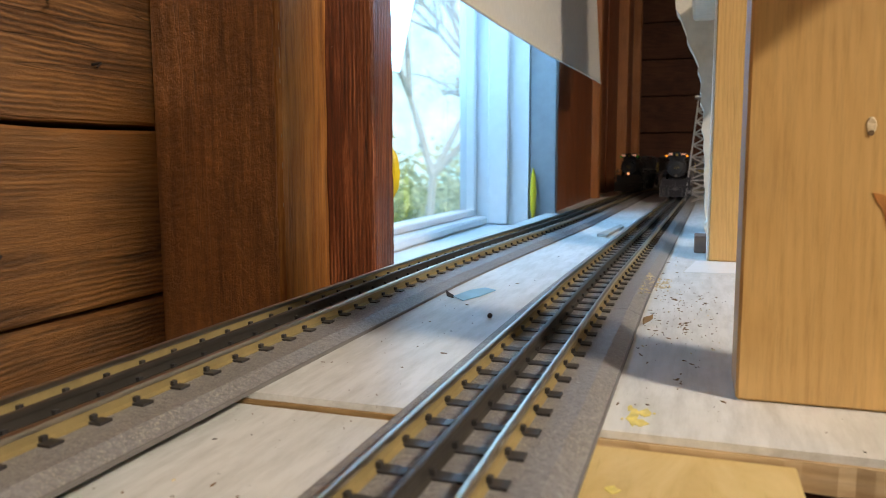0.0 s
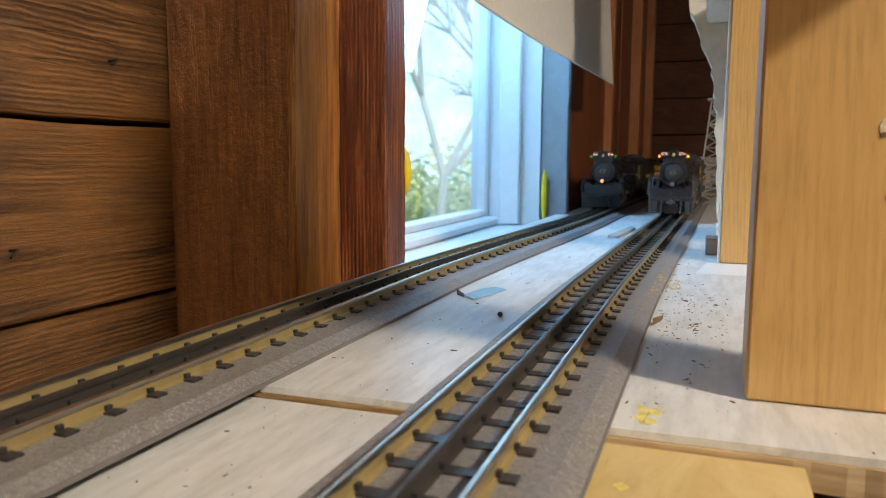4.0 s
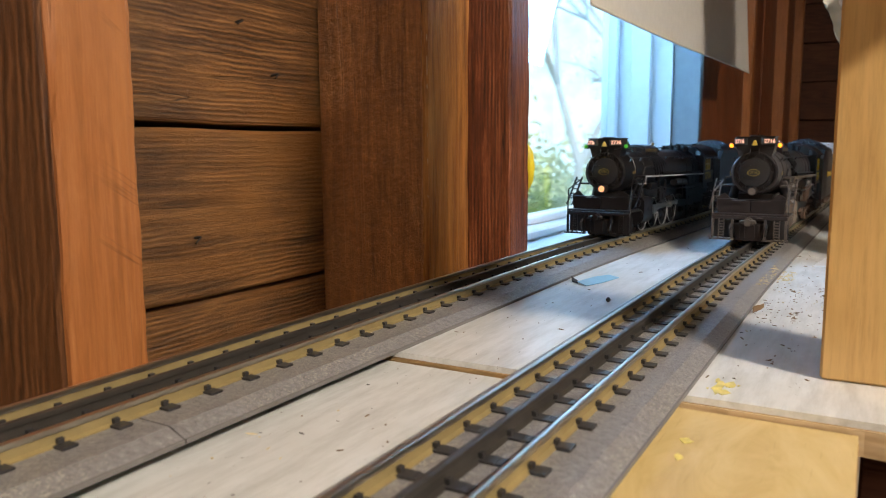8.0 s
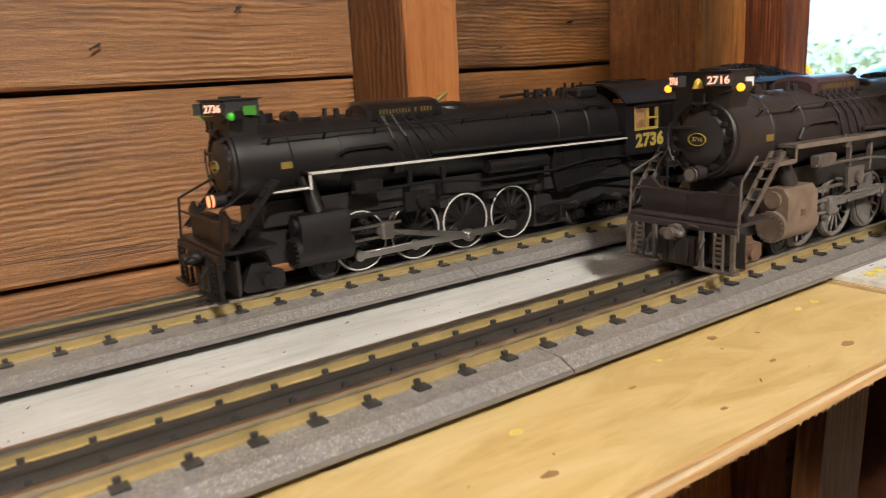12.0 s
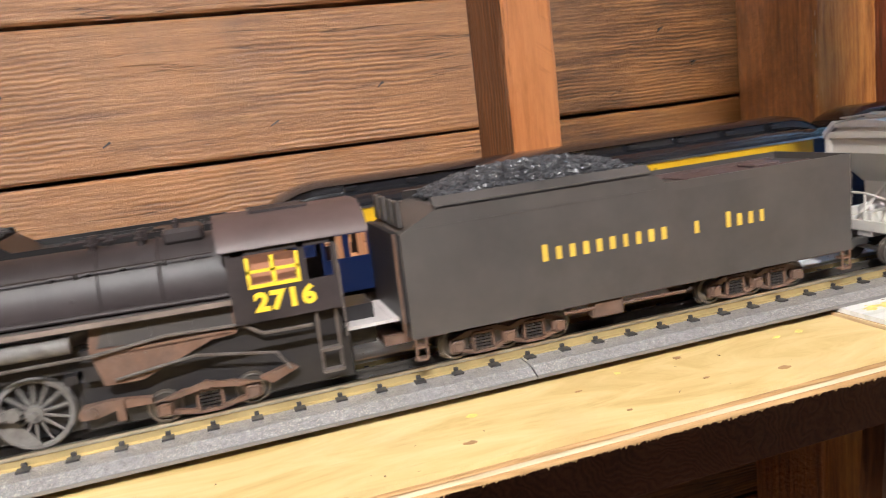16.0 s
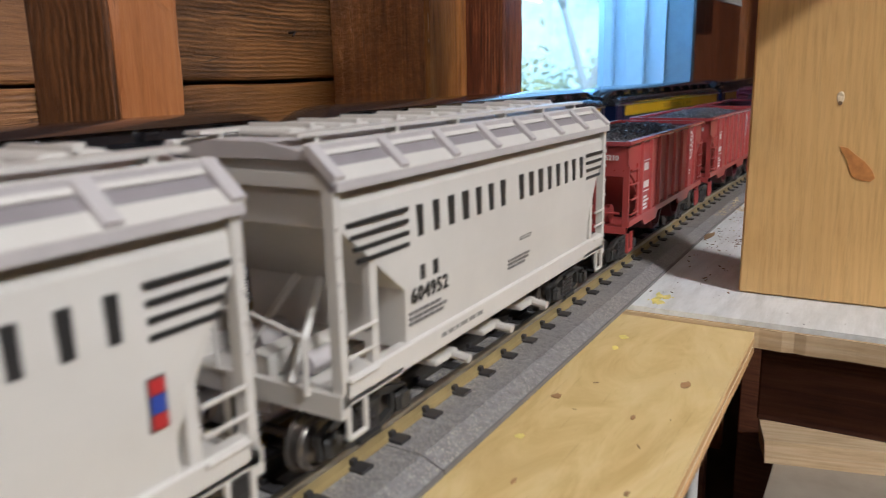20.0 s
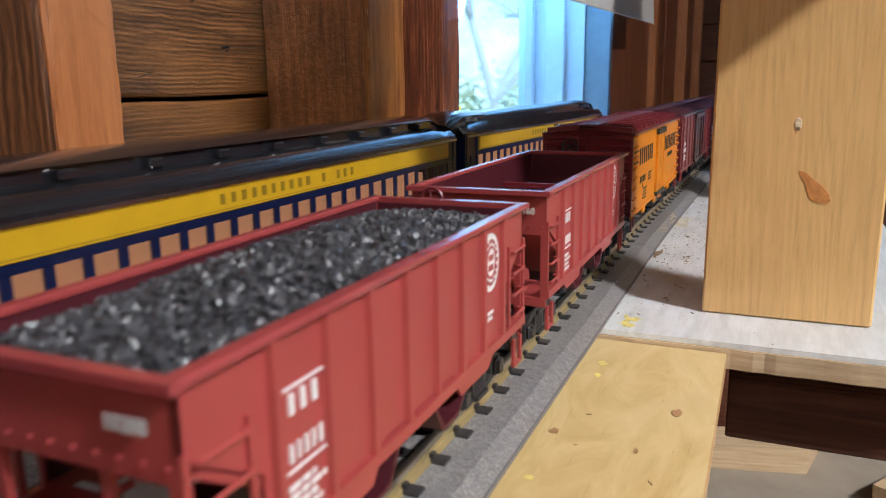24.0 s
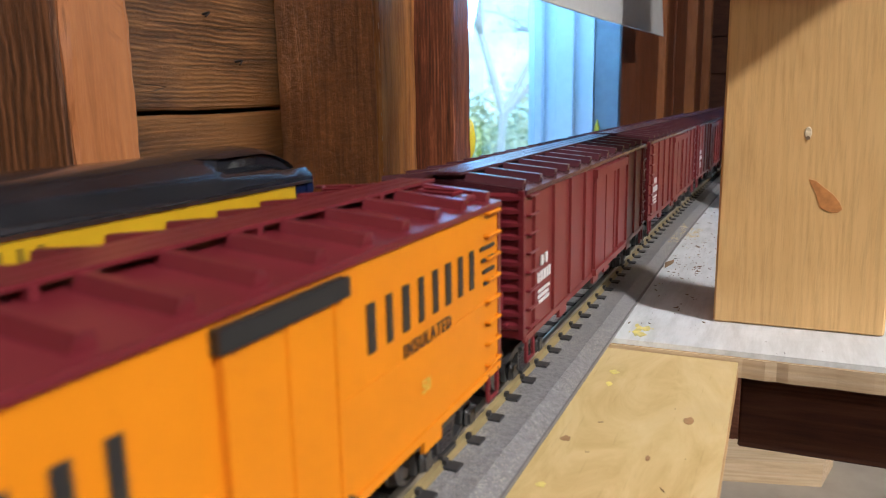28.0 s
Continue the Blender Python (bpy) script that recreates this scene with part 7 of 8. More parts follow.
    words(number, 0.0068, M_BLACK, t, side_text(0.048, 0.0468, X + 0.0004), bold=0.0001, spacing=1.15)
    if shield:
        sh = quick("emblem", M_BLACK, t, lambda bm: box(bm, X - 0.0006, X + 0.0004, L - 0.0285, L - 0.0240, 0.0445, 0.0560))
        quick("emblem_red", paint("emblem_red", (0.45, 0.03, 0.03)), sh, lambda bm: (box(bm, X, X + 0.0007, L - 0.0281, L - 0.0244, 0.0525, 0.0556), box(bm, X, X + 0.0007, L - 0.0281, L - 0.0244, 0.0449, 0.0480)))
        quick("emblem_blue", paint("emblem_blue", (0.03, 0.06, 0.30)), sh, lambda bm: box(bm, X, X + 0.0007, L - 0.0281, L - 0.0244, 0.0484, 0.0521))
    return t


def open_hopper(label, loaded, number):
    t = thing("open_hopper", label, "model hopper car", group="oxide-red open hopper cars")
    L, W, TOP = 0.193, 0.0325, 0.0745
    for s in (-1, 1):
        sd = quick("side", M_RED, t, lambda bm: (prism(bm, [(0.0225, 0.0305), (0.028, 0.0305), (0.040, 0.0215), (0.066, 0.0215), (0.074, 0.0315), (L - 0.074, 0.0315), (L - 0.066, 0.0215), (L - 0.040, 0.0215), (L - 0.028, 0.0305), (L - 0.0225, 0.0305), (L - 0.0225, 0.0470), (L - 0.0015, 0.0600), (L, 0.0600), (L, TOP), (0.0, TOP), (0.0, 0.0600), (0.0015, 0.0600), (0.0225, 0.0470)], "x", s * (W - 0.0012), s * W)))
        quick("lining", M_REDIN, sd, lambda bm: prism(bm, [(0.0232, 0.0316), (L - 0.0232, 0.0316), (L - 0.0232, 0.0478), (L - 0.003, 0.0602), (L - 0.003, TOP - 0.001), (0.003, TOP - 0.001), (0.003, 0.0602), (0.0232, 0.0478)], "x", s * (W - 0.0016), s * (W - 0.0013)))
        quick("top_rim", M_REDRIM, sd, lambda bm: box(bm, s * (W - 0.0022), s * (W + 0.0022), -0.0004, L + 0.0004, TOP - 0.0008, TOP + 0.0014, 0.0005))
        quick("lower_sill", M_RED, sd, lambda bm: box(bm, s * (W - 0.001), s * (W + 0.0016), 0.0005, L - 0.0005, 0.0270, 0.0305))
        for y in [0.0265 + i * (L - 0.053) / 7 for i in range(8)]:
            quick("rib", M_RED, sd, lambda bm: prism(bm, [(s * W, y - 0.0017), (s * (W + 0.0017), y - 0.0011), (s * (W + 0.0017), y + 0.0011), (s * W, y + 0.0017)], "z", 0.0305, TOP - 0.0008))
    for y, d in ((0.0, 1), (L, -1)):
        en = quick("end_sheet", M_RED, t, lambda bm: (box(bm, -W, W, y, y + d * 0.0014, 0.0560, TOP), loft(bm, [[(-W + 0.001, y + d * 0.001, 0.0575), (W - 0.001, y + d * 0.001, 0.0575), (W - 0.001, y + d * 0.0022, 0.0590), (-W + 0.001, y + d * 0.0022, 0.0590)], [(-W + 0.001, y + d * 0.050, 0.0265), (W - 0.001, y + d * 0.050, 0.0265), (W - 0.001, y + d * 0.0512, 0.0280), (-W + 0.001, y + d * 0.0512, 0.0280)]])))
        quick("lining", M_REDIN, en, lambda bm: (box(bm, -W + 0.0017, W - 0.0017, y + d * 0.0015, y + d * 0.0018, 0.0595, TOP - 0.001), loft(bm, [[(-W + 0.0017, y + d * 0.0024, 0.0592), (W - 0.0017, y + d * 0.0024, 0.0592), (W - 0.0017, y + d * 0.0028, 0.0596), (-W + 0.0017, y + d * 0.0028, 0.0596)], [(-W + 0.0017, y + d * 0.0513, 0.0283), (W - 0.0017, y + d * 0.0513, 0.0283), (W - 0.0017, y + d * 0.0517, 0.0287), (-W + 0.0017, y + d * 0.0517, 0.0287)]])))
        if d > 0:
            quick("brake_wheel", M_ROOFRED, en, lambda bm: (ring(bm, (-0.020, y - 0.0052, 0.0705), "y", 0.0052, 0.0008, 18, 5), rod(bm, (-0.020, y - 0.0056, 0.0705), (-0.020, y, 0.0705), 0.0012, 8), [rod(bm, (-0.020, y - 0.0052, 0.0705), (-0.020 + 0.005 * math.cos(a), y - 0.0052, 0.0705 + 0.005 * math.sin(a)), 0.0005, 4) for a in (0.3, 1.87, 3.44, 5.0)]), smooth=True)
        quick("end_rim", M_REDRIM, en, lambda bm: (box(bm, -W - 0.002, W + 0.002, y - d * 0.0022, y + d * 0.0016, TOP - 0.0010, TOP + 0.0012), [rod(bm, (x, y - d * 0.0001, 0.0595), (x, y - d * 0.0009, 0.0595), 0.0005, 5) for x in [-0.03 + i * 0.0055 for i in range(12)]]))
        quick("end_post", M_RED, en, lambda bm: ([box(bm, s * (W - 0.0025), s * W, y, y + d * 0.0024, 0.0230, 0.0560) for s in (-1, 1)], box(bm, -W, W, y - d * 0.0005, y + d * 0.0025, 0.0230, 0.0270), [box(bm, x - 0.0012, x + 0.0012, y + d * 0.001, y + d * 0.003, 0.027, 0.056) for x in (-0.014, 0.014)], box(bm, -W, W, y, y + d * 0.03, 0.0262, 0.0272)))
        quick("brake_gear", M_RED, en, lambda bm: (rod(bm, (0.004, y + d * 0.008, 0.0330), (0.018, y + d * 0.008, 0.0330), 0.0045, 12), rod(bm, (0.018, y + d * 0.008, 0.0330), (0.021, y + d * 0.008, 0.0330), 0.0055, 12), rod(bm, (-0.025, y + d * 0.001, 0.0345), (0.028, y + d * 0.001, 0.0345), 0.0007, 5), rod(bm, (-0.02, y + d * 0.003, 0.028), (0.0, y + d * 0.02, 0.040), 0.0010, 5)), smooth=True)
        for s in (-1, 1):
            quick("grab_ladder", M_RED, en, lambda bm: ([rod(bm, (s * (W + 0.0018), y + d * 0.003, z), (s * (W + 0.0018), y + d * 0.017, z), 0.0006, 5) for z in (0.034, 0.0425, 0.051, 0.0595)], [rod(bm, (s * (W - 0.001), y + d * q, z), (s * (W + 0.0018), y + d * q, z), 0.0006, 5) for z in (0.034, 0.0425, 0.051, 0.0595) for q in (0.003, 0.017)], [box(bm, s * W, s * (W + 0.001), y + d * q, y + d * (q + 0.0016), 0.0270, 0.062) for q in (0.0, 0.0175)], rod(bm, (s * W, y + d * 0.003, 0.0230), (s * W, y + d * 0.003, 0.0120), 0.0010, 5), rod(bm, (s * W, y + d * 0.011, 0.0230), (s * W, y + d * 0.011, 0.0120), 0.0010, 5), rod(bm, (s * W, y + d * 0.003, 0.0120), (s * W, y + d * 0.011, 0.0120), 0.0010, 5)))
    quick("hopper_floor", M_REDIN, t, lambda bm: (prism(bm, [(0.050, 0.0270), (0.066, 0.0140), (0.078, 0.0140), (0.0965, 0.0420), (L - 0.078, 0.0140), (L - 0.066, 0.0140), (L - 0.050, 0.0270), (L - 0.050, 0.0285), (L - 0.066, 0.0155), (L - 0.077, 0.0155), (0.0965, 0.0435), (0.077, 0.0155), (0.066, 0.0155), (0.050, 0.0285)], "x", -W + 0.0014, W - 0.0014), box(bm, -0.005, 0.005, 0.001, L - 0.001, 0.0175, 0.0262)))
    if loaded:
        quick("coal_load", M_COAL, t, lambda bm: coal_heap(bm, -W + 0.002, W - 0.002, 0.003, L - 0.003, 0.0685, 0.0085, 5600, int(number) % 97, 0.0019), "heaped black coal")
    else:
        for y in (0.064, 0.0965, L - 0.064):
            quick("cross_brace", M_ROOFRED, t, lambda bm: box(bm, -W + 0.001, W - 0.001, y - 0.0014, y + 0.0014, 0.0585, 0.0615))
    for y in (0.024, L - 0.024):
        truck(t, y)
    coupler(t, 0.0, -1, M_TRUCK)
    coupler(t, L, 1, M_TRUCK)
    X = W + 0.0003
    bm = bmesh.new()
    glyph_bars(bm, 0.030, 0.043, 0.0580, 0.0045, X, 3, 5)
    box(bm, X - 0.0004, X + 0.0003, 0.0295, 0.0445, 0.0615, 0.0619)
    box(bm, X - 0.0004, X + 0.0003, 0.0295, 0.0445, 0.0430, 0.0434)
    small_print(bm, 0.030, 0.044, 0.0395, 0.0012, X, 4, 6)
    glyph_bars(bm, 0.030, 0.044, 0.0472, 0.0040, X, 5, 15)
    small_print(bm, L - 0.046, L - 0.034, 0.0420, 0.0011, X, 2, 16)
    tagged(part("lettering", bm, M_WHITE, t), kind="stuff")
    words(number, 0.0040, M_TYRE, t, end_text(0.0225, 0.0665, -0.0012), bold=0.0001)
    c = (L - 0.0385, 0.0605)
    em = quick("round_emblem", M_WHITE, t, lambda bm: prism(bm, arc(c[0], c[1], 0.0085, 0.0105, 0, 345, 23), "x", X - 0.0005, X + 0.0002))
    quick("emblem_ring", M_RED, em, lambda bm: loft(bm, [[(x, c[0] + k * 0.0085 * math.cos(a), c[1] + k * 0.0105 * math.sin(a)) for a in [i * math.pi / 12 for i in range(24)]] for k, x in ((0.48, X + 0.0002), (0.48, X + 0.0004), (0.58, X + 0.0004), (0.58, X + 0.0002))], close=False))
    quick("emblem_pattern", M_RED, em, lambda bm: ([box(bm, X, X + 0.0004, c[0] + 0.0061 * math.cos(a) - 0.0007, c[0] + 0.0061 * math.cos(a) + 0.0007, c[1] + 0.0077 * math.sin(a) - 0.0007, c[1] + 0.0077 * math.sin(a) + 0.0007) for a in [i * math.pi / 9 for i in range(18)]], box(bm, X, X + 0.0004, c[0] - 0.0022, c[0] + 0.0022, c[1] - 0.0028, c[1] - 0.0008), box(bm, X, X + 0.0004, c[0] - 0.0022, c[0] + 0.0022, c[1] + 0.0008, c[1] + 0.0028)))
    return t


def box_car(label, side_mat, end_mat, reefer, L):
    t = thing("refrigerator_car" if reefer else "box_car", label, "model box car", group="" if reefer else "dark red box cars")
    W, Z0, Z1 = 0.0325, 0.0265, 0.0855
    body = quick("body", side_mat, t, lambda bm: box(bm, -W, W, 0.0015, L - 0.0015, Z0, Z1))
    quick("side_skirt", side_mat, body, lambda bm: [(box(bm, s * W - 0.0006, s * W + 0.0006, 0.0, L, Z0 - 0.0014, Z0 + 0.0012), [box(bm, s * W - 0.001, s * W + 0.0004, y, y + 0.012, Z0 - 0.0055, Z0) for y in (0.052, L / 2 - 0.02, L / 2 + 0.008, L - 0.064)]) for s in (-1, 1)])
    roof_mat = end_mat if reefer else M_BOXROOF
    roof = quick("roof", roof_mat, t, lambda bm: prism(bm, [(-W - 0.0012, Z1 - 0.0016), (-W - 0.0012, Z1 + 0.0002), (-0.003, Z1 + 0.0034), (0.003, Z1 + 0.0034), (W + 0.0012, Z1 + 0.0002), (W + 0.0012, Z1 - 0.0016)], "y", 0.0, L))
    n = 13
    for i in range(n):
        y = 0.006 + (L - 0.012) * i / (n - 1)
        for s in (-1, 1):
            quick("roof_rib", roof_mat, roof, lambda bm: loft(bm, [[(s * 0.007, y - 0.0028, Z1 + 0.0028), (s * 0.007, y + 0.0028, Z1 + 0.0028), (s * 0.007, y + 0.0014, Z1 + 0.0060), (s * 0.007, y - 0.0014, Z1 + 0.0060)], [(s * (W - 0.002), y - 0.0028, Z1 + 0.0002), (s * (W - 0.002), y + 0.0028, Z1 + 0.0002), (s * (W - 0.0015), y + 0.0014, Z1 + 0.0036), (s * (W - 0.0015), y - 0.0014, Z1 + 0.0036)]]))
    quick("running_board", roof_mat, roof, lambda bm: ([box(bm, x - 0.0022, x + 0.0022, -0.003, L + 0.003, Z1 + 0.0056, Z1 + 0.0066) for x in (-0.005, 0.0, 0.005)], [box(bm, -0.0075, 0.0075, y, y + 0.002, Z1 + 0.0030, Z1 + 0.0058) for y in [0.006 + i * (L - 0.014) / 8 for i in range(9)]]))
    for y, d in ((0.0, 1), (L, -1)):
        en = quick("end_wall", end_mat, t, lambda bm: (box(bm, -W - 0.0004, W + 0.0004, y, y + d * 0.0016, Z0, Z1 + 0.0002), prism(bm, [(-W, Z1), (W, Z1), (0, Z1 + 0.0032)], "y", y, y + d * 0.0016)))
        for k in range(11):
            z = Z0 + 0.005 + k * 0.0051
            quick("corrugation", end_mat, en, lambda bm: loft(bm, [[(x, y + d * 0.0004, z - 0.0021 * q), (x, y - d * 0.0017 * q, z - 0.0008 * q), (x, y - d * 0.0017 * q, z + 0.0008 * q), (x, y + d * 0.0004, z + 0.0021 * q)] for x, q in ((-W + 0.0005, 0.75), (-W + 0.006, 1.1), (-0.016, 0.95), (-0.003, 0.25), (0.003, 0.25), (0.016, 0.95), (W - 0.006, 1.1), (W - 0.0005, 0.75))]))
        for s in (-1, 1):
            for z in [Z0 + 0.004 + 0.0075 * i for i in range(8)]:
                quick("rung", end_mat if not reefer else side_mat, en, lambda bm: [rod(bm, p, q, 0.0006, 5) for p, q in (((s * (W + 0.0016), y + d * 0.003, z), (s * (W + 0.0016), y + d * 0.014, z)), ((s * W, y + d * 0.003, z), (s * (W + 0.0018), y + d * 0.003, z)), ((s * W, y + d * 0.014, z), (s * (W + 0.0018), y + d * 0.014, z)))])
        quick("end_platform", end_mat, en, lambda bm: (box(bm, -0.011 * d - 0.009, -0.011 * d + 0.009, y - d * 0.009, y, Z1 - 0.0270, Z1 - 0.0256), box(bm, -0.011 * d - 0.006, -0.011 * d + 0.006, y - d * 0.004, y, Z1 - 0.0305, Z1 - 0.0270)))
        quick("end_bracket", end_mat, en, lambda bm: (box(bm, 0.0085 * d, 0.0245 * d, y - d * 0.0028, y, Z0 + 0.0115, Z0 + 0.0200, 0.0005), box(bm, 0.0115 * d, 0.0215 * d, y - d * 0.0042, y - d * 0.0024, Z0 + 0.0130, Z0 + 0.0185, 0.0005), rod(bm, (0.0130 * d, y - d * 0.0045, Z0 + 0.0062), (0.0260 * d, y - d * 0.0045, Z0 + 0.0062), 0.0008, 6), [rod(bm, (x * d, y, Z0 + 0.0062), (x * d, y - d * 0.0045, Z0 + 0.0062), 0.0008, 6) for x in (0.0130, 0.0260)]))
        for x in (-0.0012 * d, -W + 0.0008, W - 0.0008):
            quick("end_rib", end_mat, en, lambda bm: box(bm, x - 0.0011, x + 0.0011, y - d * 0.0012, y + d * 0.0004, Z0, Z1))
        quick("brake_wheel", M_BLACK if reefer else end_mat, en, lambda bm: (ring(bm, (-0.011 * d, y - d * 0.0075, Z1 - 0.009), "y", 0.0052, 0.0008, 18, 5), rod(bm, (-0.011 * d, y - d * 0.0080, Z1 - 0.009), (-0.011 * d, y, Z1 - 0.009), 0.0016, 8), [rod(bm, (-0.011 * d, y - d * 0.0075, Z1 - 0.009), (-0.011 * d + 0.005 * math.cos(a), y - d * 0.0075, Z1 - 0.009 + 0.005 * math.sin(a)), 0.0005, 4) for a in (0.3, 1.55, 2.8, 4.06, 5.3)]), smooth=True)
        quick("brake_housing", end_mat, en, lambda bm: box(bm, -0.011 * d - 0.005, -0.011 * d + 0.005, y - d * 0.004, y, Z1 - 0.016, Z1 - 0.003, 0.0006))
        for s in (-1, 1):
            quick("stirrup", end_mat, en, lambda bm: [rod(bm, p, q, 0.0009, 5) for p, q in (((s * W, y + d * 0.003, Z0), (s * W, y + d * 0.003, Z0 - 0.010)), ((s * W, y + d * 0.012, Z0), (s * W, y + d * 0.012, Z0 - 0.010)), ((s * W, y + d * 0.003, Z0 - 0.010), (s * W, y + d * 0.012, Z0 - 0.010)))])
    if reefer:
        for s in (-1, 1):
            for y in (0.010, L - 0.026):
                ih = quick("ice_hatch", end_mat, roof, lambda bm: (box(bm, s * 0.0095, s * 0.0275, y - 0.001, y + 0.018, Z1 + 0.0008, Z1 + 0.0034, 0.0008), box(bm, s * 0.0085, s * 0.0115, y + 0.001, y + 0.016, Z1 + 0.0030, Z1 + 0.0050, 0.0005)))
                quick("hatch_latch", end_mat, ih, lambda bm: [rod(bm, p, q, 0.0007, 5) for p, q in (((s * 0.0105, y + 0.0045, Z1 + 0.0052), (s * 0.0245, y + 0.0045, Z1 + 0.0046)), ((s * 0.0105, y + 0.0125, Z1 + 0.0052), (s * 0.0245, y + 0.0125, Z1 + 0.0046)), ((s * 0.0245, y + 0.0045, Z1 + 0.0046), (s * 0.0265, y + 0.0085, Z1 + 0.0050)), ((s * 0.0245, y + 0.0125, Z1 + 0.0046), (s * 0.0265, y + 0.0085, Z1 + 0.0050)), ((s * 0.0150, y + 0.0085, Z1 + 0.0056), (s * 0.0300, y + 0.0085, Z1 + 0.0048)), ((s * 0.0245, y + 0.0045, Z1 + 0.0034), (s * 0.0245, y + 0.0045, Z1 + 0.0048)))])
    for s in (-1, 1):
        y0, y1 = (0.112, 0.150) if reefer else (L * 0.42, L * 0.60)
        dr = quick("door", side_mat, t, lambda bm: box(bm, s * W, s * (W + 0.0013), y0, y1, Z0 + 0.002, Z1 - 0.004, 0.0004))
        for y in (y0 + 0.0002, (y0 + y1) / 2, y1 - 0.0016):
            quick("door_batten", side_mat, dr, lambda bm: box(bm, s * W, s * (W + 0.0018), y, y + 0.0014, Z0 + 0.002, Z1 - 0.004))
        for za, zb in ((Z1 - 0.0075, Z1 - 0.0030), (Z0 - 0.0005, Z0 + 0.0028)):
            quick("door_track", M_BLACK if reefer else side_mat, dr, lambda bm: box(bm, s * W, s * (W + 0.0026), y0 - 0.001, y1 + 0.004 + (0 if reefer else 0.03), za, zb))
        if not reefer:
            for i in range(10):
                y = 0.012 + i * (L - 0.024) / 9
                if y0 - 0.004 < y < y1 + 0.004:
                    continue
                quick("side_rib", side_mat, body, lambda bm: box(bm, s * W, s * (W + 0.0013), y - 0.0011, y + 0.0011, Z0 + 0.002, Z1 - 0.002))
        else:
            quick("board_seam", side_mat, body, lambda bm: [box(bm, s * W, s * (W + 0.0003), a, b, 0.0525, 0.0530) for a, b in ((0.004, y0), (y1, L - 0.004))])
    quick("underframe", M_TRUCK, t, lambda bm: (box(bm, -0.006, 0.006, 0.001, L - 0.001, 0.0165, Z0), [box(bm, -0.03, 0.03, y, y + 0.003, 0.022, Z0) for y in (0.07, 0.11, 0.15, L - 0.07)], rod(bm, (0.012, 0.10, 0.0205), (0.012, 0.13, 0.0205), 0.005, 10), box(bm, 0.014, 0.028, 0.14, 0.17, 0.013, 0.024, 0.001)))
    for y in (0.028, L - 0.028):
        truck(t, y)
    coupler(t, 0.0, -1, M_TRUCK)
    coupler(t, L, 1, M_TRUCK)
    X = W + 0.0002
    bm = bmesh.new()
    if reefer:
        for i in range(4):
            box(bm, X - 0.0004, X + 0.0005, 0.008, 0.0255 - 0.001 * i, 0.0710 - i * 0.0040, 0.0722 - i * 0.0040)
            box(bm, X - 0.0004, X + 0.0005, L - 0.0185 + 0.001 * i, L - 0.006, 0.0710 - i * 0.0040, 0.0722 - i * 0.0040)
        glyph_bars(bm, 0.029, 0.094, 0.0665, 0.0125, X, 7, 61)
        glyph_bars(bm, 0.162, 0.2365, 0.0665, 0.0125, X, 8, 62)
        glyph_bars(bm, 0.034, 0.062, 0.0485, 0.0052, X, 4, 63)
        small_print(bm, 0.052, 0.070, 0.0400, 0.0013, X, 4, 66)
        small_print(bm, 0.074, 0.090, 0.0500, 0.0013, X, 3, 67)
        tagged(part("lettering", bm, M_BLACK, t), kind="stuff")
        words("6", 0.0060, M_BLACK, t, side_text(0.0465, 0.0430, X + 0.0003))
        words("INSULATED", 0.0058, M_BLACK, t, side_text(0.1985, 0.0548, X + 0.0003), spacing=1.3, squeeze=0.85)
        words("50", 0.0056, M_GOLD, t, side_text(0.196, 0.0410, X + 0.0003))
    else:
        glyph_bars(bm, 0.018, 0.030, 0.0545, 0.0042, X + 0.001, 2, 71)
        glyph_bars(bm, 0.014, 0.034, 0.0480, 0.0042, X + 0.001, 5, 72)
        small_print(bm, 0.016, 0.034, 0.042, 0.0012, X + 0.001, 3, 73)
        tagged(part("lettering", bm, M_WHITE, t), kind="stuff")
    return t


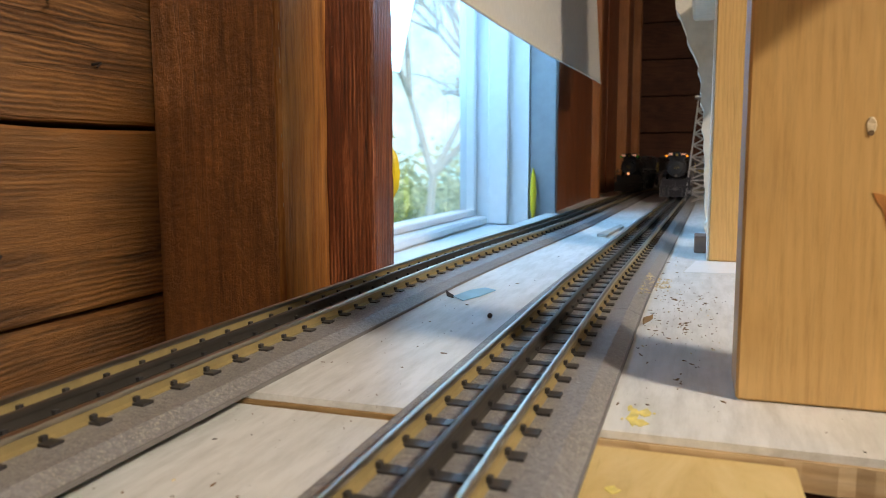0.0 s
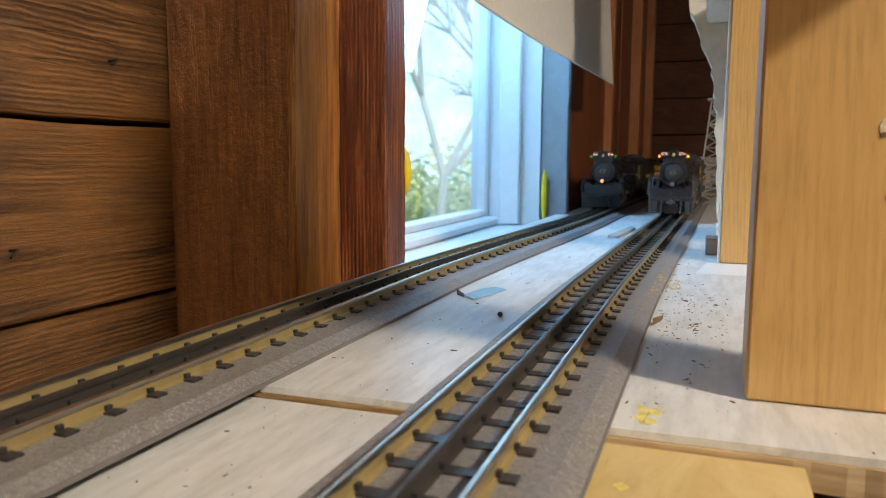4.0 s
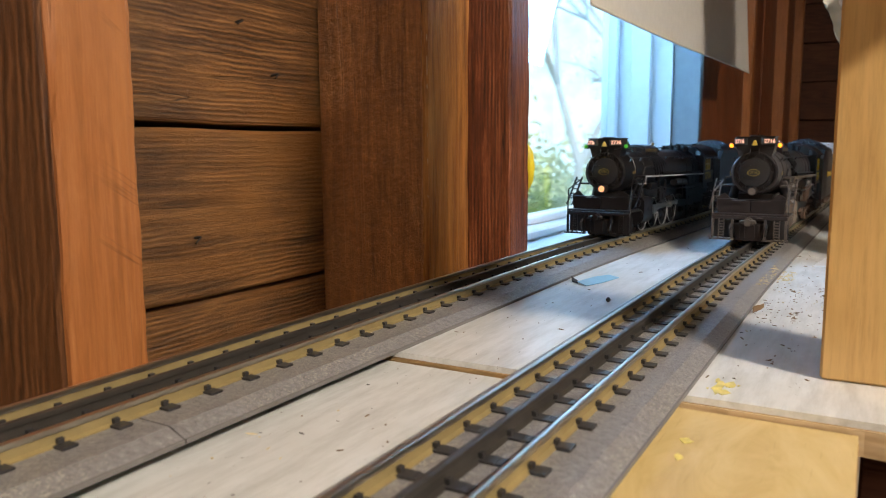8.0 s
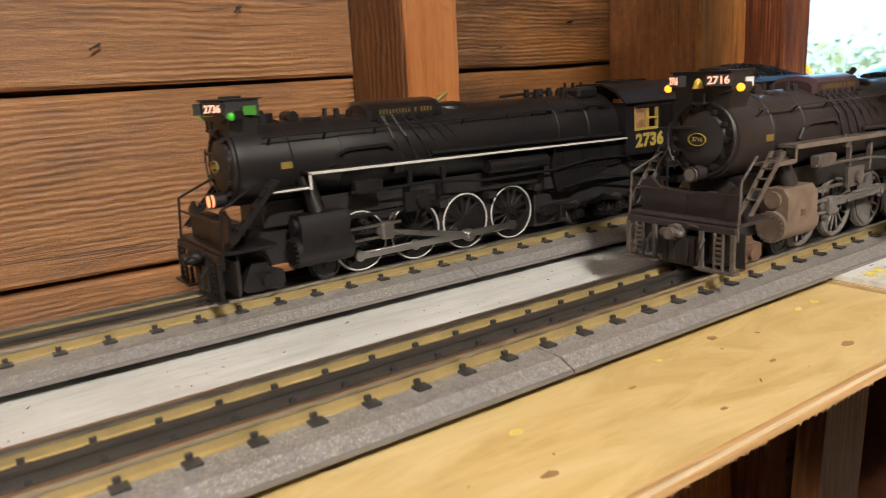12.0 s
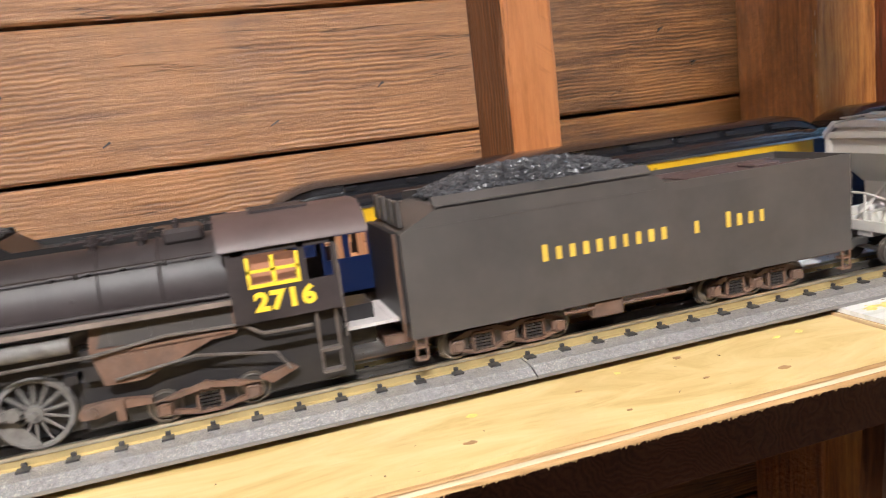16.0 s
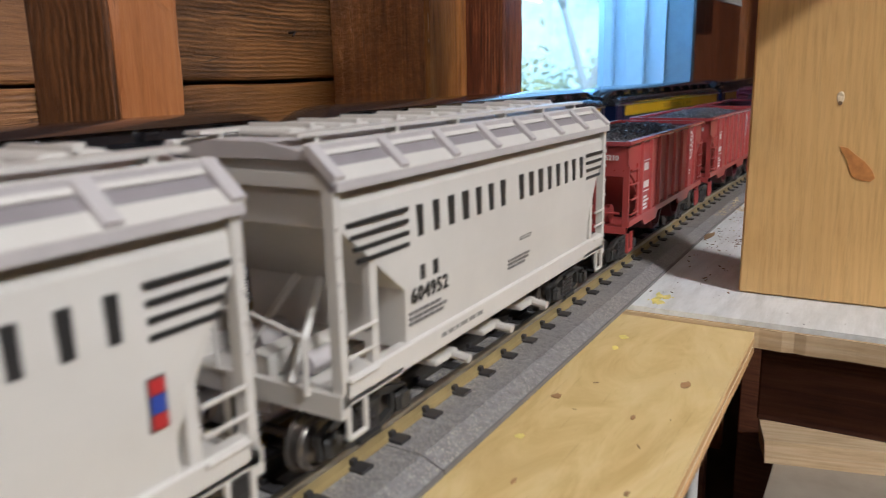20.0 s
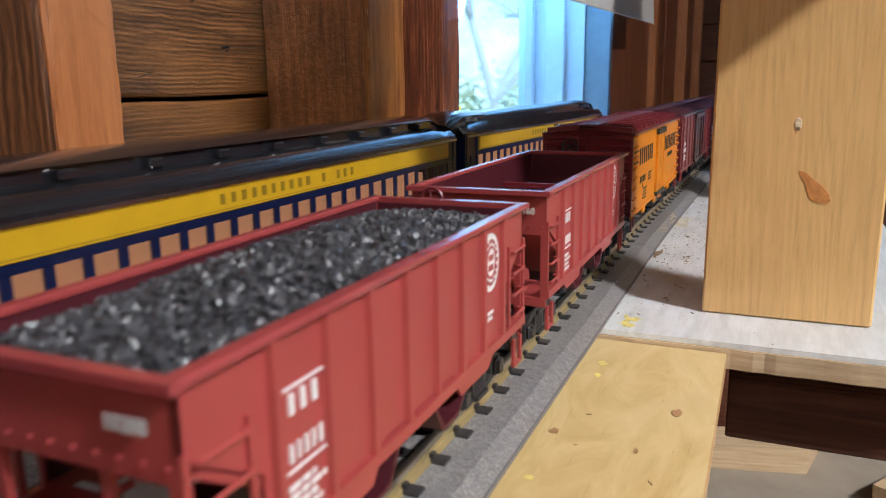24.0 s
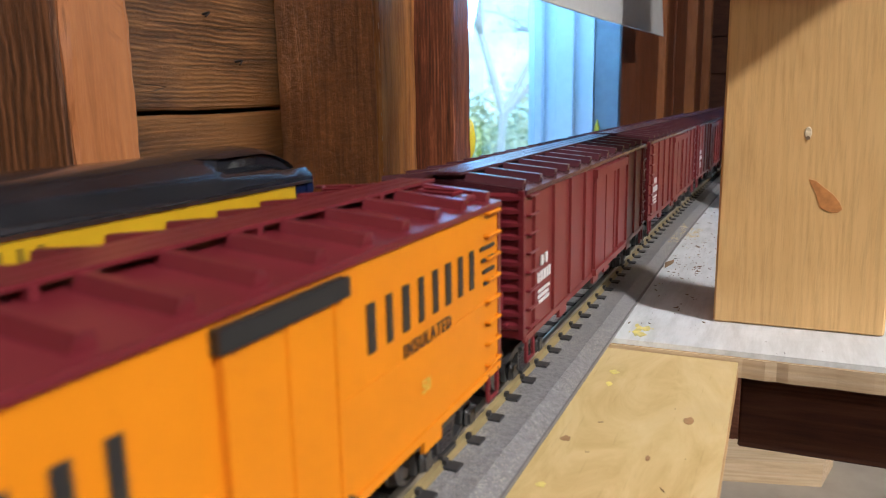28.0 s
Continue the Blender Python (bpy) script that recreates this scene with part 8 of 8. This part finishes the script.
def coach(label, round_end=False):
    """Heavyweight passenger coach with a clerestory roof, yellow letterboard and lit windows."""
    t = thing("passenger_coach", label, "model coach", group="blue and yellow passenger coaches")
    L, W = 0.472, 0.0325
    quick("floor_frame", M_BLUE, t, lambda bm: box(bm, -W + 0.001, W - 0.001, 0.0, L, 0.0225, 0.0260))
    y0, y1 = 0.041, L - 0.041
    n = 22
    step = (y1 - y0 - 0.006) / n
    for s in (-1, 1):
        sd = quick("side", M_BLUE, t, lambda bm: (box(bm, s * (W - 0.0012), s * W, y0 - 0.012, y1 + 0.012, 0.0185, 0.0425), box(bm, s * (W - 0.0012), s * (W + 0.0005), y0 - 0.012, y1 + 0.012, 0.0405, 0.0432), box(bm, s * (W - 0.0012), s * W, y0 - 0.012, y1 + 0.012, 0.0595, 0.0640), [box(bm, s * (W - 0.0012), s * W, y0 + 0.003 + i * step - 0.0023, y0 + 0.003 + i * step + 0.0023, 0.0425, 0.0600) for i in range(n + 1)]))
        band = quick("letterboard", M_BAND, sd, lambda bm: box(bm, s * (W - 0.001), s * (W + 0.0005), 0.031, L - 0.020, 0.0640, 0.0765))
        bm = bmesh.new()
        glyph_bars(bm, y0 + 0.13, y0 + 0.26, 0.0702, 0.0050, s * (W + 0.0007), 16, 81, (10, 12))
        box(bm, s * (W + 0.0002), s * (W + 0.0008), 0.033, L - 0.022, 0.0752, 0.0755)
        box(bm, s * (W + 0.0002), s * (W + 0.0008), 0.033, L - 0.022, 0.0650, 0.0653)
        tagged(part("lettering", bm, M_BANDLET, band), kind="stuff")
        for ya, yb in ((0.004, y0 - 0.012), (y1 + 0.012, L - 0.004)):
            quick("vestibule_door", M_BLUE, sd, lambda bm: (box(bm, s * (W - 0.003), s * (W - 0.001), ya, yb, 0.0185, 0.0765), box(bm, s * (W - 0.0012), s * W, ya, ya + 0.004, 0.0185, 0.0765), box(bm, s * (W - 0.0012), s * W, yb - 0.004, yb, 0.0185, 0.0765), box(bm, s * (W - 0.001), s * (W + 0.0002), ya + 0.008, yb - 0.007, 0.046, 0.060)))
            quick("step_well", M_BLUE, sd, lambda bm: box(bm, s * (W - 0.008), s * W, ya, yb, 0.009, 0.0185, 0.0006))
    prof = [(W + 0.0008, 0.0765), (W + 0.0006, 0.0800), (W - 0.004, 0.0842), (W - 0.009, 0.0868), (0.0180, 0.0880), (0.0180, 0.0930), (0.0205, 0.0936), (0.0150, 0.0964), (0.0, 0.0978), (-0.0150, 0.0964), (-0.0205, 0.0936), (-0.0180, 0.0930), (-0.0180, 0.0880), (-W + 0.009, 0.0868), (-W + 0.004, 0.0842), (-W - 0.0006, 0.0800), (-W - 0.0008, 0.0765)]

    deck = prof
    if round_end:
        prof = [(W + 0.0008, 0.0765), (W + 0.0006, 0.0790)] + arc(0, 0.0775, W - 0.0004, 0.0185, 12, 168, 12) + [(-W - 0.0006, 0.0790), (-W - 0.0008, 0.0765)]

    def roof(bm):
        secs = []
        ends = ((0.0, -0.010, 0.93), (0.006, -0.0065, 0.98), (0.018, -0.002, 1.0), (0.030, 0.0, 1.0), (0.062, 0.0, 1.0), (0.076, 0.0, 1.0))
        for y, lift, k in ends + tuple((L - y, lift, k) for y, lift, k in reversed(ends)):
            shape = deck if min(y, L - y) < 0.07 else prof
            secs.append([(x * k, y, max(0.0765, z + lift) if z > 0.085 else z) for x, z in shape])
        loft(bm, secs)
    r = quick("roof", M_ROOF, t, roof, smooth=True)
    quick("roof_edge", M_STEEL, r, lambda bm: [box(bm, s * (W + 0.0006), s * (W + 0.0012), 0.004, L - 0.004, 0.0762, 0.0778) for s in (-1, 1)])
    if not round_end:
        for y in [0.05 + i * 0.046 for i in range(9)]:
            for s in (-1, 1):
                quick("vent", M_ROOF, r, lambda bm: box(bm, s * 0.0178, s * 0.0232, y, y + 0.009, 0.0876, 0.0922, 0.0010))
    for y, d in ((0.0, 1), (L, -1)):
        quick("diaphragm", M_BLACK, t, lambda bm: (box(bm, -0.014, 0.014, y - d * 0.008, y + d * 0.001, 0.022, 0.0800, 0.003), box(bm, -0.0155, 0.0155, y - d * 0.0095, y - d * 0.0082, 0.021, 0.0815)))
        quick("end_wall", M_BLUE, t, lambda bm: box(bm, -W + 0.0005, W - 0.0005, y + d * 0.0012, y + d * 0.0032, 0.0225, 0.0790))
        coupler(t, y - d * 0.002, -d, M_TRUCK)
    quick("interior_floor", M_ROOFRED, t, lambda bm: box(bm, -W + 0.002, W - 0.002, y0, y1, 0.0262, 0.0300))
    for s in (-1, 1):
        for i in range(n):
            q = y0 + 0.004 + i * step
            quick("seat", M_SEAT, t, lambda bm: (box(bm, s * 0.010, s * 0.027, q, q + 0.0030, 0.0302, 0.056), box(bm, s * 0.010, s * 0.027, q + 0.003, q + 0.009, 0.0302, 0.042)), "copper-coloured seat glowing in place of coach lamps")
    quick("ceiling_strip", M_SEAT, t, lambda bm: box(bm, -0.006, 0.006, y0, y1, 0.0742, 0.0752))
    quick("under_gear", M_TRUCK, t, lambda bm: [box(bm, x - 0.008, x + 0.008, y, y + l, 0.010, 0.0220, 0.001) for x, y, l in ((0.018, 0.15, 0.04), (-0.018, 0.17, 0.05), (0.018, 0.23, 0.06), (-0.018, 0.27, 0.03))])
    for y in (0.066, L - 0.066):
        truck(t, y, 0.064, M_TRUCK, 3)
    return t


# near train
near_loco = locomotive("weathered dusty black steam locomotive with amber lamps", M_LOCO_W, M_LOCO_DUST, M_RUST, DRIVER_DUST, "2716", (M_GOLD, M_TANDUST, M_DRYGREY), (M_LAMPO, paint("dull_lens", (0.16, 0.14, 0.13), 0.2), M_WHITE))
near_tender = tender("weathered grey-black tender heaped with coal, gold lettering", M_TENDER, M_RUST, M_GOLD)
hop_a = covered_hopper("clean light-grey covered hopper car with black lettering", "604956", True)
hop_b = covered_hopper("clean light-grey covered hopper car with black lettering", "604952", False)
red_a = open_hopper("oxide-red hopper car heaped with black coal", True, "15210")
red_b = open_hopper("oxide-red hopper car heaped with black coal", True, "15288")
red_c = open_hopper("empty oxide-red hopper car with white lettering", False, "15168")
reefer = box_car("orange-yellow insulated car with maroon roof and ends", M_ORANGE, M_ROOFRED, True, 0.258)
box_a = box_car("dark oxide-red box car with ribbed sides", M_BOXRED, M_ROOFRED, False, 0.280)
NEAR = [(near_loco, 0.0, 0.02, 0.30), (near_tender, 0.370, 0.058, 0.226), (hop_a, 0.7065, 0.024, 0.198), (hop_b, 0.961, 0.024, 0.198), (red_a, 1.226, 0.024, 0.169), (red_b, 1.4555, 0.024, 0.169), (red_c, 1.684, 0.024, 0.169), (reefer, 1.9115, 0.028, 0.230), (box_a, 2.198, 0.028, 0.252)]
for k in range(4):
    NEAR.append((copy_thing(box_a, pose(0, 0, 0)), 2.198 + 0.305 * (k + 1), 0.028, 0.252))
# far train
far_loco = locomotive("glossy black steam locomotive with a white running-board line", M_LOCO_B, M_LOCO_B, M_LOCO_B, DRIVER_BLACK, "2736", (M_GOLD, M_WHITE, M_STEEL), (M_LAMPG, M_LAMPW, M_GREENPLATE))
far_tender = tender("glossy black tender heaped with coal", M_LOCO_B, M_LOCO_B, M_GOLD)
coach_a = coach("deep blue passenger coach with a yellow letterboard and lit windows")
FAR = [(far_loco, 0.0, 0.02, 0.30), (far_tender, 0.372, 0.058, 0.226), (coach_a, 0.695, 0.066, 0.406)]
for k in range(3):
    FAR.append((copy_thing(coach_a, pose(0, 0, 0)), 0.695 + 0.4965 * (k + 1), 0.066, 0.406))
FAR.append((coach("deep blue last coach with a smooth arched black roof", True), 0.695 + 0.4965 * 4, 0.066, 0.406))



# ---- movement ----
NEAR_NOSE = [(0.0, 1.80), (2.0, 1.555), (5.0, 1.165), (8.0, 0.757), (11.0, 0.362), (14.0, -0.077), (16.5, -0.430), (18.0, -0.6435), (28.0, -2.0485)]
FAR_NOSE = [(0.0, 2.08), (2.5, 1.68), (5.0, 1.255), (6.5, 0.995), (8.0, 0.745), (9.0, 0.557), (10.0, 0.368), (11.0, 0.189), (11.5, 0.095), (14.0, -0.348), (16.0, -0.735), (18.5, -1.186), (22.5, -1.905), (24.0, -2.198), (26.0, -2.561), (28.0, -2.920)]


def nose_at(table, t):
    ts, ys = zip(*table)
    return float(np.interp(t, ts, ys))


def motions():
    times = [i * 0.5 for i in range(57)]
    spin_times = [i * 0.1 for i in range(281)]
    for train, table, off in ((NEAR, NEAR_NOSE, 0.0), (FAR, FAR_NOSE, 0.149)):
        smooth_nose = {t: sum(nose_at(table, min(28, max(0, t + d))) for d in (-0.6, -0.3, 0, 0.3, 0.6)) / 5 for t in (times + spin_times)}
        for t in (0.0, 28.0):
            smooth_nose[t] = nose_at(table, t)
        for car, lead, f, b in train:
            rows = []
            for t in times:
                s = smooth_nose[t] + lead
                p, _ = line_at(s + f, off)
                q, _ = line_at(s + b, off)
                d = (q - p).normalized()
                o = p - d * f
                rows.append((t, Matrix.Translation((o.x, o.y, RAIL_Z)) @ Matrix.Rotation(math.atan2(-d.x, d.y), 4, "Z")))
            walk(car, rows)
            moving = {t: smooth_nose[0.0] - smooth_nose[t] for t in spin_times}
            for w in car.children_recursive:
                if "radius" in w:
                    if train is FAR and car is not far_loco:
                        continue
                    r, y = w["radius"], w.location.y
                    walk(w, [(t, Matrix.Translation((0, y, r)) @ Matrix.Rotation(moving[t] / r, 4, "X")) for t in spin_times])
                elif "rod" in w:
                    side = w["rod"] == "side"
                    base = w.location.copy()
                    crank = 0.0085
                    rows = []
                    for t in spin_times:
                        a = moving[t] / 0.018 + 0.6
                        dy, dz = -crank * math.sin(a), crank * math.cos(a)
                        tilt = 0.0 if side else math.asin((dz - 0.0055) / 0.066)
                        rows.append((t, Matrix.Translation((base.x, base.y + dy, 0.018 + dz)) @ Matrix.Rotation(tilt, 4, "X")))
                    walk(w, rows)
motions()
